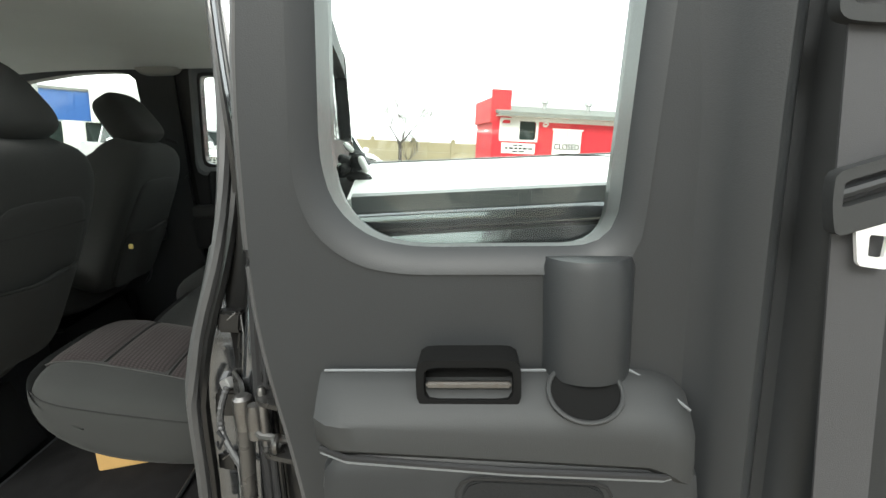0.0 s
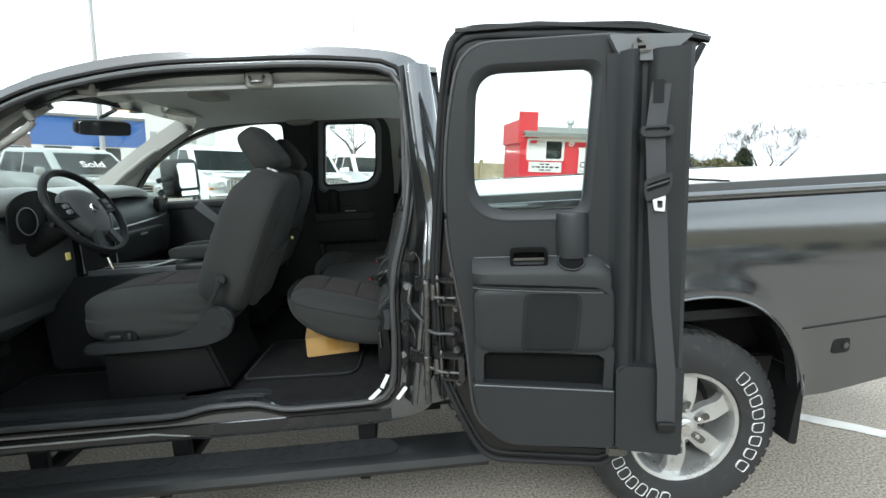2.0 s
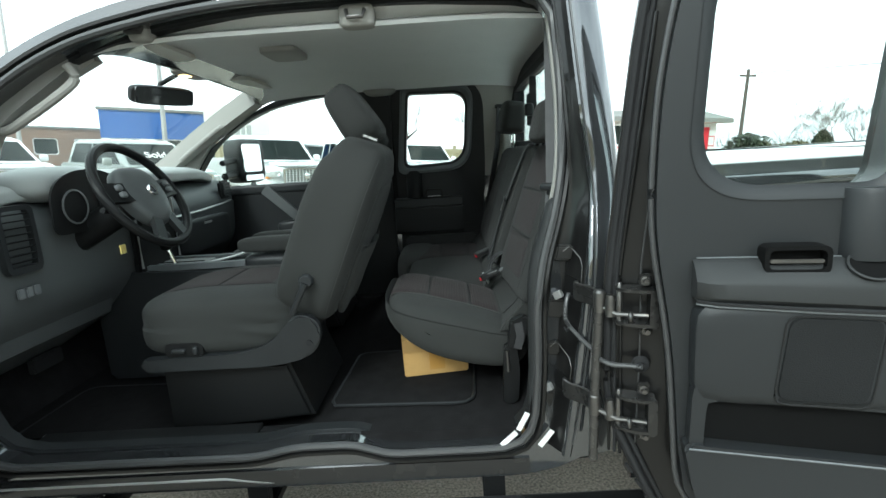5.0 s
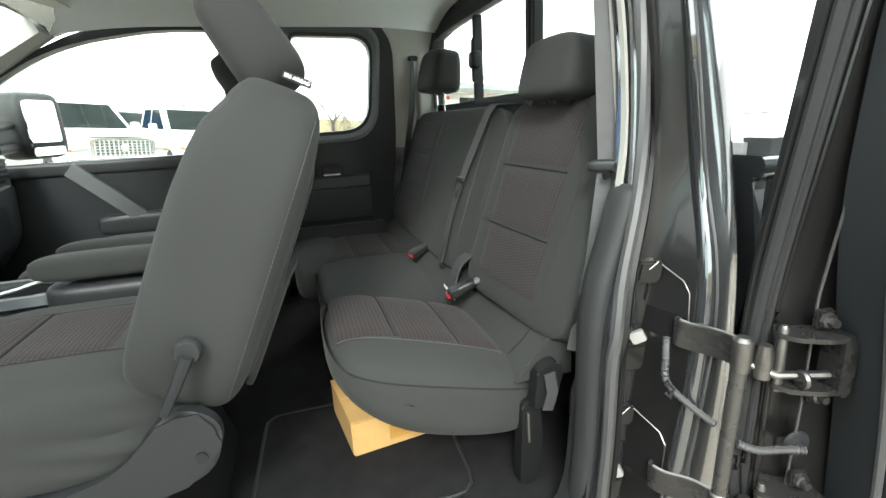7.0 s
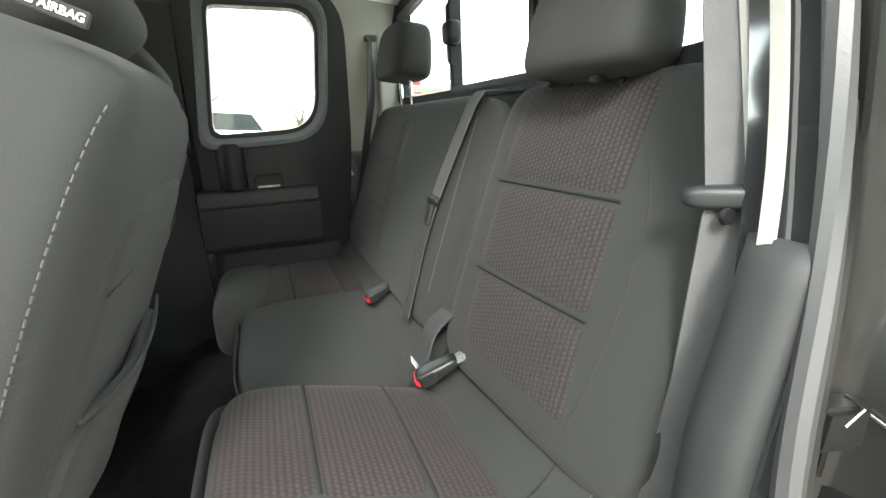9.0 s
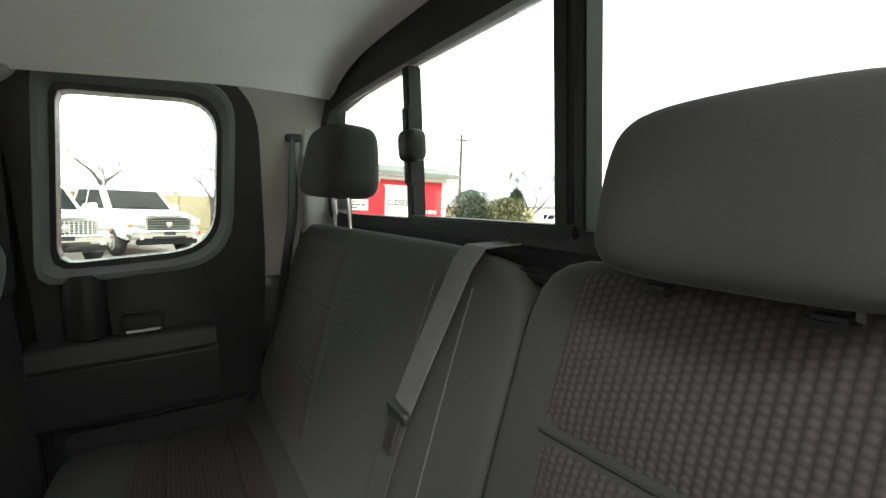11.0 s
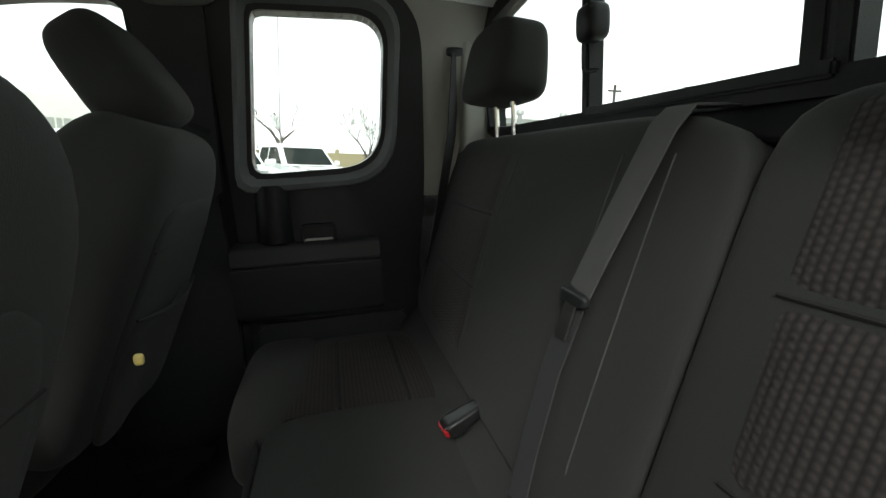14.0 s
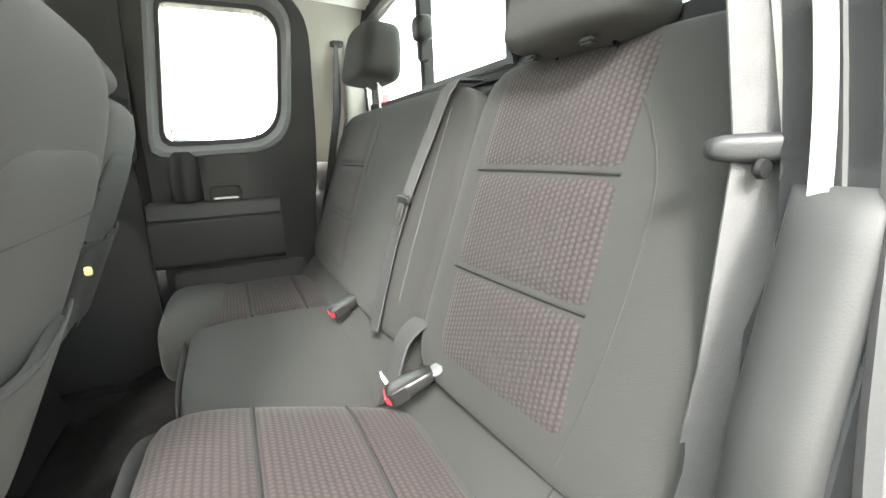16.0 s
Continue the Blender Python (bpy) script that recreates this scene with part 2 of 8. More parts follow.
M = {
    "paint": material("grey_metallic_paint", (0.135, 0.14, 0.148), 0.10, 0.85, 0.03, 3, 900, 0.002, coat=1.0),
    # body grey taken near-black: shade of the door jambs is in the colour
    "jamb": material("shaded_door_jamb_paint", (0.009, 0.0088, 0.0088), 0.34, 0.2, 0.1, 5, 300, 0.02, coat=0.22, spec=0.4),
    "hinge": material("black_painted_hinge_steel", (0.045, 0.044, 0.043), 0.28, 0.6, 0.2, 30, 300, 0.05, wear=(0.12, 0.115, 0.11, 0.4)),
    "rail": material("faded_black_rail_plastic", (0.075, 0.077, 0.078), 0.4, 0, 0.1, 5, 300, 0.1),
    "sill": material("black_sill_paint", (0.012, 0.012, 0.0125), 0.16, 0, 0.15, 6, 300, 0.02, wear=(0.03, 0.028, 0.025, 0.4)),
    "trim": material("charcoal_moulded_plastic", (0.0192, 0.0206, 0.0220), 0.46, 0, 0.08, 4, 700, 0.12, spec=0.36),
    "trim_dark": material("black_moulded_plastic", (0.009, 0.0093, 0.0097), 0.5, 0, 0.1, 4, 600, 0.1, spec=0.25),
    "trim_shelf": material("satin_charcoal_moulding", (0.027, 0.028, 0.0285), 0.58, 0, 0.08, 4, 700, 0.12, spec=0.32),
    # near-black that carries the shade inside wells, slots and pockets
    "recess": material("recess_shade_black", (0.006, 0.006, 0.006), 0.95, 0, 0.1, 20, 400, 0.05, spec=0.1),
    "buckle": material("black_buckle_plastic", (0.012, 0.012, 0.0125), 0.4, 0, 0.1, 20, 400, 0.05),
    "tongue": material("brushed_bright_steel", (0.78, 0.78, 0.77), 0.4, 0.35, 0.05, 20, 300, 0.05),
    "dash": material("dash_plastic", (0.082, 0.087, 0.089), 0.5, 0, 0.08, 4, 700, 0.12, spec=0.35),
    # paler than the dash: windscreen sheen and haze put into the colour
    "dash_top": material("dash_pad_sheen_grey", (0.34, 0.355, 0.345), 0.6, 0, 0.06, 4, 700, 0.15),
    "visor": material("pale_visor_cloth", (0.62, 0.60, 0.55), 0.9, 0, 0.05, 4, 500, 0.1),
    "trim_mid": material("mid_grey_moulded_plastic", (0.13, 0.137, 0.142), 0.45, 0, 0.06, 4, 600, 0.08),
    "grille_cloth": material("speaker_grille_plastic", (0.013, 0.0135, 0.014), 0.8, 0, 0.3, 4, 420, 0.5, spec=0.2),
    "trim_light": material("grey_beige_moulded_plastic", (0.31, 0.303, 0.28), 0.6, 0, 0.05, 4, 600, 0.08),
    "headliner": material("grey_felt_headliner", (0.68, 0.685, 0.675), 0.95, 0, 0.05, 3, 500, 0.2, spec=0.1),
    "rubber": material("black_rubber", (0.016, 0.016, 0.017), 0.7, 0, 0.15, 8, 200, 0.2, spec=0.3),
    # black rubber made greyer: light on the seals put into the colour
    "seal": material("seal_rubber_lightened", (0.05, 0.05, 0.051), 0.4, 0, 0.12, 8, 300, 0.1),
    "tyre": material("worn_tyre_rubber", (0.024, 0.024, 0.025), 0.78, 0, 0.25, 10, 220, 0.3, wear=(0.06, 0.055, 0.05, 0.5)),
    "carpet": material("charcoal_carpet", (0.016, 0.0155, 0.016), 1.0, 0, 0.25, 20, 420, 0.8, spec=0.05),
    "cloth": material("charcoal_seat_cloth", (0.031, 0.0318, 0.0306), 0.92, 0, 0.08, 5, 900, 0.3, spec=0.15, sheen=0.05),
    "rib": woven("ribbed_insert_cloth", (0.044, 0.0382, 0.0382), (0.0245, 0.0213, 0.0216), 0.0088, 0.0068, 0.0011),
    "rib_flat": woven("ribbed_cushion_cloth", (0.039, 0.0318, 0.0316), (0.024, 0.0196, 0.0196), 0.0088, 0.0075, 0.0010, across="X", along="Y"),
    "cloth_light": material("seat_cloth_seam", (0.055, 0.057, 0.054), 0.9, 0, 0.1, 20, 400, 0.1),
    "rough_black": material("matt_black_plastic", (0.012, 0.0125, 0.013), 0.33, 0, 0.2, 5, 300, 0.1, spec=0.4),
    "thread": material("grey_thread", (0.050, 0.050, 0.049), 0.8, 0, 0.2, 30, 300, 0),
    "seam": material("black_seam_piping", (0.010, 0.0098, 0.0098), 0.95, 0, 0.1, 20, 300, 0.1),
    "belt": material("grey_belt_webbing", (0.098, 0.098, 0.10), 0.9, 0, 0.08, 40, 900, 0.7, spec=0.15),
    "belt_dark": material("black_belt_webbing", (0.035, 0.035, 0.037), 0.7, 0, 0.06, 10, 1400, 0.3),
    "chrome": material("chrome", (0.8, 0.8, 0.8), 0.09, 1.0, 0.04, 10, 200, 0),
    "rod": material("grey_painted_rod", (0.075, 0.072, 0.068), 0.28, 0.5, 0.1, 20, 300, 0.05),
    "steel": material("galvanised_steel", (0.16, 0.155, 0.15), 0.34, 0.9, 0.2, 30, 300, 0.1, wear=(0.12, 0.1, 0.08, 0.6)),
    "silver": material("silver_painted_plastic", (0.42, 0.42, 0.42), 0.35, 0.6, 0.06, 10, 400, 0.03),
    "alloy": material("cast_alloy", (0.62, 0.62, 0.61), 0.3, 0.75, 0.06, 12, 300, 0.04, wear=(0.3, 0.28, 0.25, 0.4)),
    "red": material("red_release_button", (0.40, 0.012, 0.02), 0.4, 0, 0.05, 30, 200, 0),
    "white_tag": material("white_paper_tag", (0.78, 0.78, 0.76), 0.6, 0, 0.04, 30, 200, 0),
    "card": material("brown_cardboard", (0.50, 0.31, 0.11), 0.85, 0, 0.1, 12, 260, 0.2, wear=(0.42, 0.24, 0.08, 0.5)),
    "tape": material("brown_parcel_tape", (0.46, 0.25, 0.06), 0.35, 0, 0.08, 14, 200, 0.1),
    "cover": material("white_hard_tonneau", (0.72, 0.72, 0.70), 0.35, 0, 0.04, 2, 150, 0.05, wear=(0.55, 0.55, 0.52, 0.4)),
    "mirror": material("mirror_silver", (0.9, 0.92, 0.93), 0.02, 1.0, 0, 10, 100, 0),
    "yellow": material("yellow_plastic", (0.75, 0.6, 0.2), 0.5, 0, 0.05, 30, 200, 0),
    "asphalt": material("old_asphalt", (0.285, 0.255, 0.215), 0.93, 0, 0.75, 85, 260, 1.0, spec=0.25, wear=(0.42, 0.40, 0.36, 0.55)),
    "line": material("worn_road_paint", (0.62, 0.61, 0.58), 0.8, 0, 0.15, 4, 120, 0.5, wear=(0.2, 0.19, 0.18, 0.55)),
    "glass": glass("clear_glass"),
    "tint": glass("green_tinted_glass", (0.80, 0.88, 0.84)),
    "car_white": material("white_car_paint", (0.82, 0.83, 0.83), 0.2, 0, 0.03, 2, 400, 0.02, coat=0.8),
    "car_green": material("silver_green_car_paint", (0.30, 0.33, 0.305), 0.22, 0.4, 0.05, 2, 400, 0.02, coat=0.8),
    "car_black": material("dark_car_paint", (0.03, 0.034, 0.037), 0.2, 0.3, 0.05, 2, 400, 0.02, coat=0.8),
    "car_glass": material("dark_vehicle_glass", (0.022, 0.03, 0.028), 0.08, 0, 0.2, 3, 50, 0, spec=0.2),
    "lens": material("clear_lamp_lens", (0.6, 0.61, 0.6), 0.1, 0.2, 0.2, 20, 60, 0.1),
    "amber": material("amber_lens", (0.7, 0.25, 0.03), 0.2, 0, 0.1, 20, 60, 0),
    "red_wall": material("red_painted_boards", (0.56, 0.022, 0.035), 0.6, 0, 0.09, 2, 60, 0.2, wear=(0.4, 0.02, 0.03, 0.5)),
    "white_wall": material("white_painted_board", (0.74, 0.73, 0.70), 0.6, 0, 0.06, 2, 60, 0.1, wear=(0.55, 0.54, 0.5, 0.4)),
    "roofing": material("grey_green_roll_roofing", (0.2, 0.205, 0.19), 0.9, 0, 0.15, 2, 90, 0.5),
    "ink": material("black_sign_ink", (0.02, 0.02, 0.02), 0.5, 0, 0.05, 10, 100, 0),
    "bark": material("grey_bark", (0.075, 0.066, 0.058), 0.95, 0, 0.3, 6, 60, 0.6),
    "leaf": material("dark_evergreen", (0.035, 0.052, 0.025), 0.8, 0, 0.4, 3, 30, 0.3),
    "leaf_dry": material("olive_budding_twigs", (0.115, 0.11, 0.05), 0.85, 0, 0.35, 3, 30, 0.3),
    "precast": material("tan_precast_wall", (0.36, 0.31, 0.2), 0.9, 0, 0.12, 1, 30, 0.3, wear=(0.25, 0.21, 0.14, 0.5)),
    "blue_wall": material("blue_metal_cladding", (0.035, 0.12, 0.38), 0.5, 0, 0.08, 1, 30, 0.1),
    "brick_wall": material("brown_brick_distance", (0.22, 0.15, 0.11), 0.9, 0, 0.15, 1, 30, 0.2),
    "grass": material("winter_grass", (0.16, 0.16, 0.06), 0.95, 0, 0.3, 2, 40, 0.5),
    "pole": material("galvanised_pole", (0.4, 0.4, 0.39), 0.5, 0.5, 0.1, 2, 50, 0.1),
    "facade": material("off_white_panel_facade", (0.72, 0.72, 0.70), 0.5, 0, 0.04, 1, 30, 0.05),
}

# the small map lamp that is switched on
M["lit"] = material("lamp_glow", (0.9, 0.75, 0.5), 0.4, 0, 0.02, 10, 100, 0)
M["lit"].node_tree.nodes["Principled BSDF"].inputs["Emission Color"].default_value = (1.0, 0.62, 0.25, 1)
M["lit"].node_tree.nodes["Principled BSDF"].inputs["Emission Strength"].default_value = 2.5


# ---- modelling tools ----
def part(name, bm, mat, parent=None, label="", flat=False, angle=35):
    """Links a bmesh as one mesh object, smooth but for edges sharper than the angle."""
    bmesh.ops.recalc_face_normals(bm, faces=bm.faces)
    me = bpy.data.meshes.new(name)
    bm.to_mesh(me)
    bm.free()
    me.materials.append(M[mat] if isinstance(mat, str) else mat)
    if not flat:
        me.polygons.foreach_set("use_smooth", [True] * len(me.polygons))
        me.set_sharp_from_angle(angle=radians(angle))
    ob = new(name, me)
    if parent:
        ob.parent = parent
    if label:
        tagged(ob, label)
    return ob


def thing(name, label, category, group="", kind=""):
    return tagged(new(name), label, category, group, kind)


def rounded(corners, n=5):
    """2D points of a polygon whose corners (x, y, radius) are rounded."""
    pts, k = [], len(corners)
    for i, (x, y, r) in enumerate(corners):
        p, a, b = Vector((x, y)), Vector(corners[i - 1][:2]), Vector(corners[(i + 1) % k][:2])
        if r <= 0:
            pts.append((x, y))
            continue
        u, v = (a - p), (b - p)
        r = min(r, u.length * 0.49, v.length * 0.49)
        s, e = p + u.normalized() * r, p + v.normalized() * r
        for j in range(n + 1):
            t = j / n
            q = s * (1 - t) ** 2 + p * 2 * t * (1 - t) + e * t * t
            pts.append((q.x, q.y))
    return pts


def by_angle(pts, n, centre):
    """n points of a closed outline, at even angles round the centre (the outline is star-shaped seen from there)."""
    out, k = [], len(pts)
    for j in range(n):
        a = 2 * math.pi * j / n
        d = (math.cos(a), math.sin(a))
        best = 0
        for i in range(k):
            p, q = pts[i], pts[(i + 1) % k]
            px, py, ex, ey = p[0] - centre[0], p[1] - centre[1], q[0] - p[0], q[1] - p[1]
            den = d[0] * ey - d[1] * ex
            if abs(den) < 1e-12:
                continue
            r = (px * ey - py * ex) / den
            s = (px * d[1] - py * d[0]) / den
            if -1e-6 <= s <= 1 + 1e-6 and r > best:
                best = r
        out.append((centre[0] + best * d[0], centre[1] + best * d[1]))
    return out


def ring(outer, inner, fmap, d0, d1, n=72, bevel=0.0, bm=None, centre=None):
    """A plate with one opening: both outlines in 2D, fmap(u, v, d) lays them into the world; d runs through the thickness."""
    bm = bm or bmesh.new()
    c = centre or (sum(p[0] for p in inner) / len(inner), sum(p[1] for p in inner) / len(inner))
    o, i = by_angle(outer, n, c), by_angle(inner, n, c)
    loops = []
    for pts, d in ((o, d1), (o, d0), (i, d0), (i, d1)):
        loops.append([bm.verts.new(fmap(u, v, d)) for u, v in pts])
    for a in range(4):
        la, lb = loops[a], loops[(a + 1) % 4]
        for j in range(n):
            bm.faces.new((la[j], la[(j + 1) % n], lb[(j + 1) % n], lb[j]))
    if bevel:
        es = [e for e in bm.edges if len(e.link_faces) == 2 and e.calc_face_angle(0) > 1.0]
        bmesh.ops.bevel(bm, geom=es, offset=bevel, segments=2, affect="EDGES", clamp_overlap=True)
    return bm


def prism(pts, fmap, d0, d1, bevel=0.0, seg=2, bm=None):
    """A polygon given in 2D, extruded from d0 to d1."""
    own = bm is None
    bm = bm or bmesh.new()
    a = [bm.verts.new(fmap(u, v, d0)) for u, v in pts]
    b = [bm.verts.new(fmap(u, v, d1)) for u, v in pts]
    fa, fb = bm.faces.new(a), bm.faces.new(b[::-1])
    k = len(pts)
    for j in range(k):
        bm.faces.new((a[j], a[(j + 1) % k], b[(j + 1) % k], b[j]))
    if bevel and own:
        es = list(fa.edges) + list(fb.edges)
        bmesh.ops.bevel(bm, geom=es, offset=bevel, segments=seg, affect="EDGES", clamp_overlap=True)
    return bm


XZ = lambda y0=0: (lambda u, v, d: (u, y0 + d, v))
YZ = lambda x0=0: (lambda u, v, d: (x0 + d, u, v))
XY = lambda z0=0: (lambda u, v, d: (u, v, z0 + d))


def box(x0, x1, y0, y1, z0, z1, bevel=0.0, seg=2, bm=None, m=None):
    own = bm is None
    bm = bm or bmesh.new()
    vs = bmesh.ops.create_cube(bm, size=1)["verts"]
    for v in vs:
        v.co = Vector(((x0 + x1) / 2 + v.co.x * (x1 - x0), (y0 + y1) / 2 + v.co.y * (y1 - y0), (z0 + z1) / 2 + v.co.z * (z1 - z0)))
    if m is not None:
        bmesh.ops.transform(bm, matrix=m, verts=vs)
    if bevel and own:
        bmesh.ops.bevel(bm, geom=list(bm.edges), offset=bevel, segments=seg, affect="EDGES", clamp_overlap=True)
    return bm


def soft(cx, cy, cz, sx, sy, sz, e=4.0, n=9, fn=None, m=None, bm=None):
    """A cushion: a box of half sizes sx, sy, sz with full, rounded faces; fn bends each point (in -1..1), m turns the whole."""
    bm = bm or bmesh.new()
    old = len(bm.verts)
    vs = bmesh.ops.create_cube(bm, size=2)["verts"]
    es = list({ed for v in vs for ed in v.link_edges})
    bmesh.ops.subdivide_edges(bm, edges=es, cuts=n, use_grid_fill=True)
    allv = list(bm.verts)[old:]
    for v in allv:
        p = v.co
        r = (abs(p.x) ** e + abs(p.y) ** e + abs(p.z) ** e) ** (1 / e)
        q = p / r
        if fn:
            q = Vector(fn(q.x, q.y, q.z))
        w = Vector((q.x * sx, q.y * sy, q.z * sz))
        if m is not None:
            w = m @ w
        v.co = w + Vector((cx, cy, cz))
    return bm


def tube(path, r, n=8, closed=False, bm=None, caps=True, flat=None, up=(0, 0, 1)):
    """A round bar along a path, or a flat band where flat = (half width, half thickness) is given, its width along up."""
    bm = bm or bmesh.new()
    pts = [Vector(p) for p in path]
    k, loops = len(pts), []
    for i, p in enumerate(pts):
        a = pts[i - 1] if i or closed else p
        b = pts[(i + 1) % k] if i < k - 1 or closed else p
        t = (b - a).normalized()
        u = Vector(up) - t * t.dot(Vector(up))
        if u.length < 1e-4:
            u = t.orthogonal()
        u.normalize()
        w = t.cross(u)
        if flat:
            hw, ht = flat
            sec = [(hw, ht), (-hw, ht), (-hw, -ht), (hw, -ht)]
        else:
            rr = r[i] if isinstance(r, (list, tuple)) else r
            sec = [(rr * math.cos(2 * math.pi * j / n), rr * math.sin(2 * math.pi * j / n)) for j in range(n)]
        loops.append([bm.verts.new(p + u * s[0] + w * s[1]) for s in sec])
    m = len(loops[0])
    for i in range(k if closed else k - 1):
        la, lb = loops[i], loops[(i + 1) % k]
        for j in range(m):
            bm.faces.new((la[j], la[(j + 1) % m], lb[(j + 1) % m], lb[j]))
    if caps and not closed:
        bm.faces.new(loops[0])
        bm.faces.new(loops[-1][::-1])
    return bm


def smooth_path(ctrl, n=6):
    """Points along a smooth curve through the control points."""
    p = [Vector(c) for c in ctrl]
    out = []
    for i in range(len(p) - 1):
        p0, p1, p2, p3 = p[max(i - 1, 0)], p[i], p[i + 1], p[min(i + 2, len(p) - 1)]
        for j in range(n):
            t = j / n
            out.append(0.5 * (2 * p1 + (p2 - p0) * t + (2 * p0 - 5 * p1 + 4 * p2 - p3) * t * t + (3 * p1 - p0 - 3 * p2 + p3) * t ** 3))
    return out + [p[-1]]


def lathe(profile, n=32, axis="Y", c=(0, 0, 0), bm=None, a0=0, a1=None):
    """A turned solid: profile of (radius, along) about the axis."""
    bm = bm or bmesh.new()
    full = a1 is None
    steps = n if full else n + 1
    loops = []
    for i in range(steps):
        a = a0 + ((2 * math.pi) * i / n if full else (a1 - a0) * i / n)
        co, si = math.cos(a), math.sin(a)
        row = []
        for r, h in profile:
            q = {"Y": (r * co, h, r * si), "Z": (r * co, r * si, h), "X": (h, r * co, r * si)}[axis]
            row.append(bm.verts.new((c[0] + q[0], c[1] + q[1], c[2] + q[2])))
        loops.append(row)
    k = len(profile)
    for i in range(n):
        la, lb = loops[i], loops[(i + 1) % steps]
        for j in range(k - 1):
            bm.faces.new((la[j], la[j + 1], lb[j + 1], lb[j]))
    bmesh.ops.remove_doubles(bm, verts=bm.verts, dist=1e-5)
    return bm


def shifted(bm, m):
    bmesh.ops.transform(bm, matrix=m, verts=bm.verts)
    return bm


def lettering(name, text, size, mat, parent, m, extrude=0.004, width=None):
    """Raised letters in the built-in font, as a mesh; the text's middle lies at m, facing m's z."""
    cu = bpy.data.curves.new(name, "FONT")
    cu.body, cu.size, cu.align_x, cu.align_y, cu.extrude = text, size, "CENTER", "CENTER", extrude
    cu.offset = size * 0.018
    tmp = bpy.data.objects.new("tmp", cu)
    scene.collection.objects.link(tmp)
    bpy.context.view_layer.update()
    me = bpy.data.meshes.new_from_object(tmp.evaluated_get(bpy.context.evaluated_depsgraph_get()))
    bpy.data.objects.remove(tmp)
    bpy.data.curves.remove(cu)
    if width:
        xs = [v.co.x for v in me.vertices]
        k = width / (max(xs) - min(xs))
        me.transform(Matrix.Diagonal((k, 1, 1, 1)))
    me.transform(m)
    me.materials.clear()
    me.materials.append(M[mat])
    ob = new(name, me)
    if parent:
        ob.parent = parent
    return ob


# ---- the pickup truck: x runs to its tail, y across it, z up ----
YC = 0.85                                     # middle plane
truck = thing("pickup_truck", "dark grey extended-cab pickup truck with its doors standing open", "pickup truck")


def ys(z):
    """How far in the near side lies at a height: upright below, leaning in above."""
    return 0.02 + 0.175 * max(0.0, z - 1.10)


def corner(x):
    """How far the body side turns in towards the back of the cab."""
    return 0.08 * max(0.0, (x - 0.20) / 0.125) ** 2


def side_map(sign):
    """Near side (+1) or its mirror image (-1); d grows inwards."""
    if sign > 0:
        return lambda u, v, d: (u, ys(v) + corner(u) + d, v)
    return lambda u, v, d: (u, 2 * YC - ys(v) - corner(u) - d, v)


BODY = rounded([(-1.74, 0.565, 0.02), (0.06, 0.565, 0.06), (0.20, 0.60, 0.06), (0.315, 0.72, 0.05), (0.325, 1.4, 0.2), (0.30, 1.90, 0.24), (0.0, 1.955, 0.3), (-0.80, 1.952, 0.4),
                (-1.16, 1.872, 0.3), (-1.52, 1.66, 0.3), (-1.80, 1.42, 0.05), (-1.78, 1.0, 0.1)])
OPENING = rounded([(-1.515, 0.668, 0.13), (-0.70, 0.665, 0.05), (-0.60, 0.69, 0.05), (-0.42, 0.69, 0.05), (-0.34, 0.655, 0.05), (0.07, 0.655, 0.16), (0.092, 0.86, 0.1), (0.094, 1.13, 0.12), (0.165, 1.33, 0.15),
                   (0.185, 1.55, 0.1), (0.172, 1.865, 0.10), (-0.15, 1.895, 0.2), (-0.75, 1.892, 0.3), (-1.15, 1.812, 0.3), (-1.405, 1.648, 0.05), (-1.452, 1.54, 0.08), (-1.490, 1.36, 0.1), (-1.540, 0.95, 0.1)])
C0 = (-0.6, 1.25)
side = part("side_frame", ring(BODY, OPENING, side_map(1), -0.03, 0.035, 120, centre=C0), "paint", truck, "dark grey painted body side with the door opening")
inner = by_angle(OPENING, 120, C0)
seal = [side_map(1)(u, v, -0.036) for u, v in inner]
part("door_seal", tube(seal, 0.011, 8, True), "seal", side, "black rubber door seal")
rim2 = [((u - C0[0]) * 1.025 + C0[0], (v - C0[1]) * 1.04 + C0[1]) for u, v in inner]
part("jamb_bead", tube([side_map(1)(u, v, -0.034) for u, v in rim2], 0.008, 6, True), "jamb", side)
OPEN_IN = [((u - C0[0]) * 0.992 + C0[0], (v - C0[1]) * 0.985 + C0[1]) for u, v in inner]
back_off = lambda u, v: (u + (0.045 * min(1, max(0, (v - 0.95) / 0.12)) * min(1, max(0, (1.90 - v) / 0.05)) if u > 0 else 0), v)
part("inner_trim", ring([((u - C0[0]) * 1.02 + C0[0], (v - C0[1]) * 1.02 + C0[1]) for u, v in [back_off(*p) for p in inner]], [back_off(*p) for p in OPEN_IN], side_map(1), 0.037, 0.075, 120, centre=C0), "trim", side)

# the far side: a front and a rear door, closed, with their windows
FAR_REAR = rounded([(-0.43, 0.62, 0.1), (0.05, 0.62, 0.1), (0.07, 1.1, 0.1), (0.095, 1.36, 0.1), (0.092, 1.87, 0.16), (-0.425, 1.895, 0.03)], 7)
FAR_WIN = rounded([(-0.368, 1.418, 0.04), (-0.030, 1.428, 0.11), (-0.002, 1.80, 0.085), (-0.322, 1.808, 0.02)], 7)
far_rear = part("rear_door", ring(FAR_REAR, FAR_WIN, side_map(-1), -0.06, 0.0, 90, 0.004), "trim", truck, "closed rear door with moulded charcoal trim")
bm = bmesh.new()
FWC = (-0.18, 1.615)
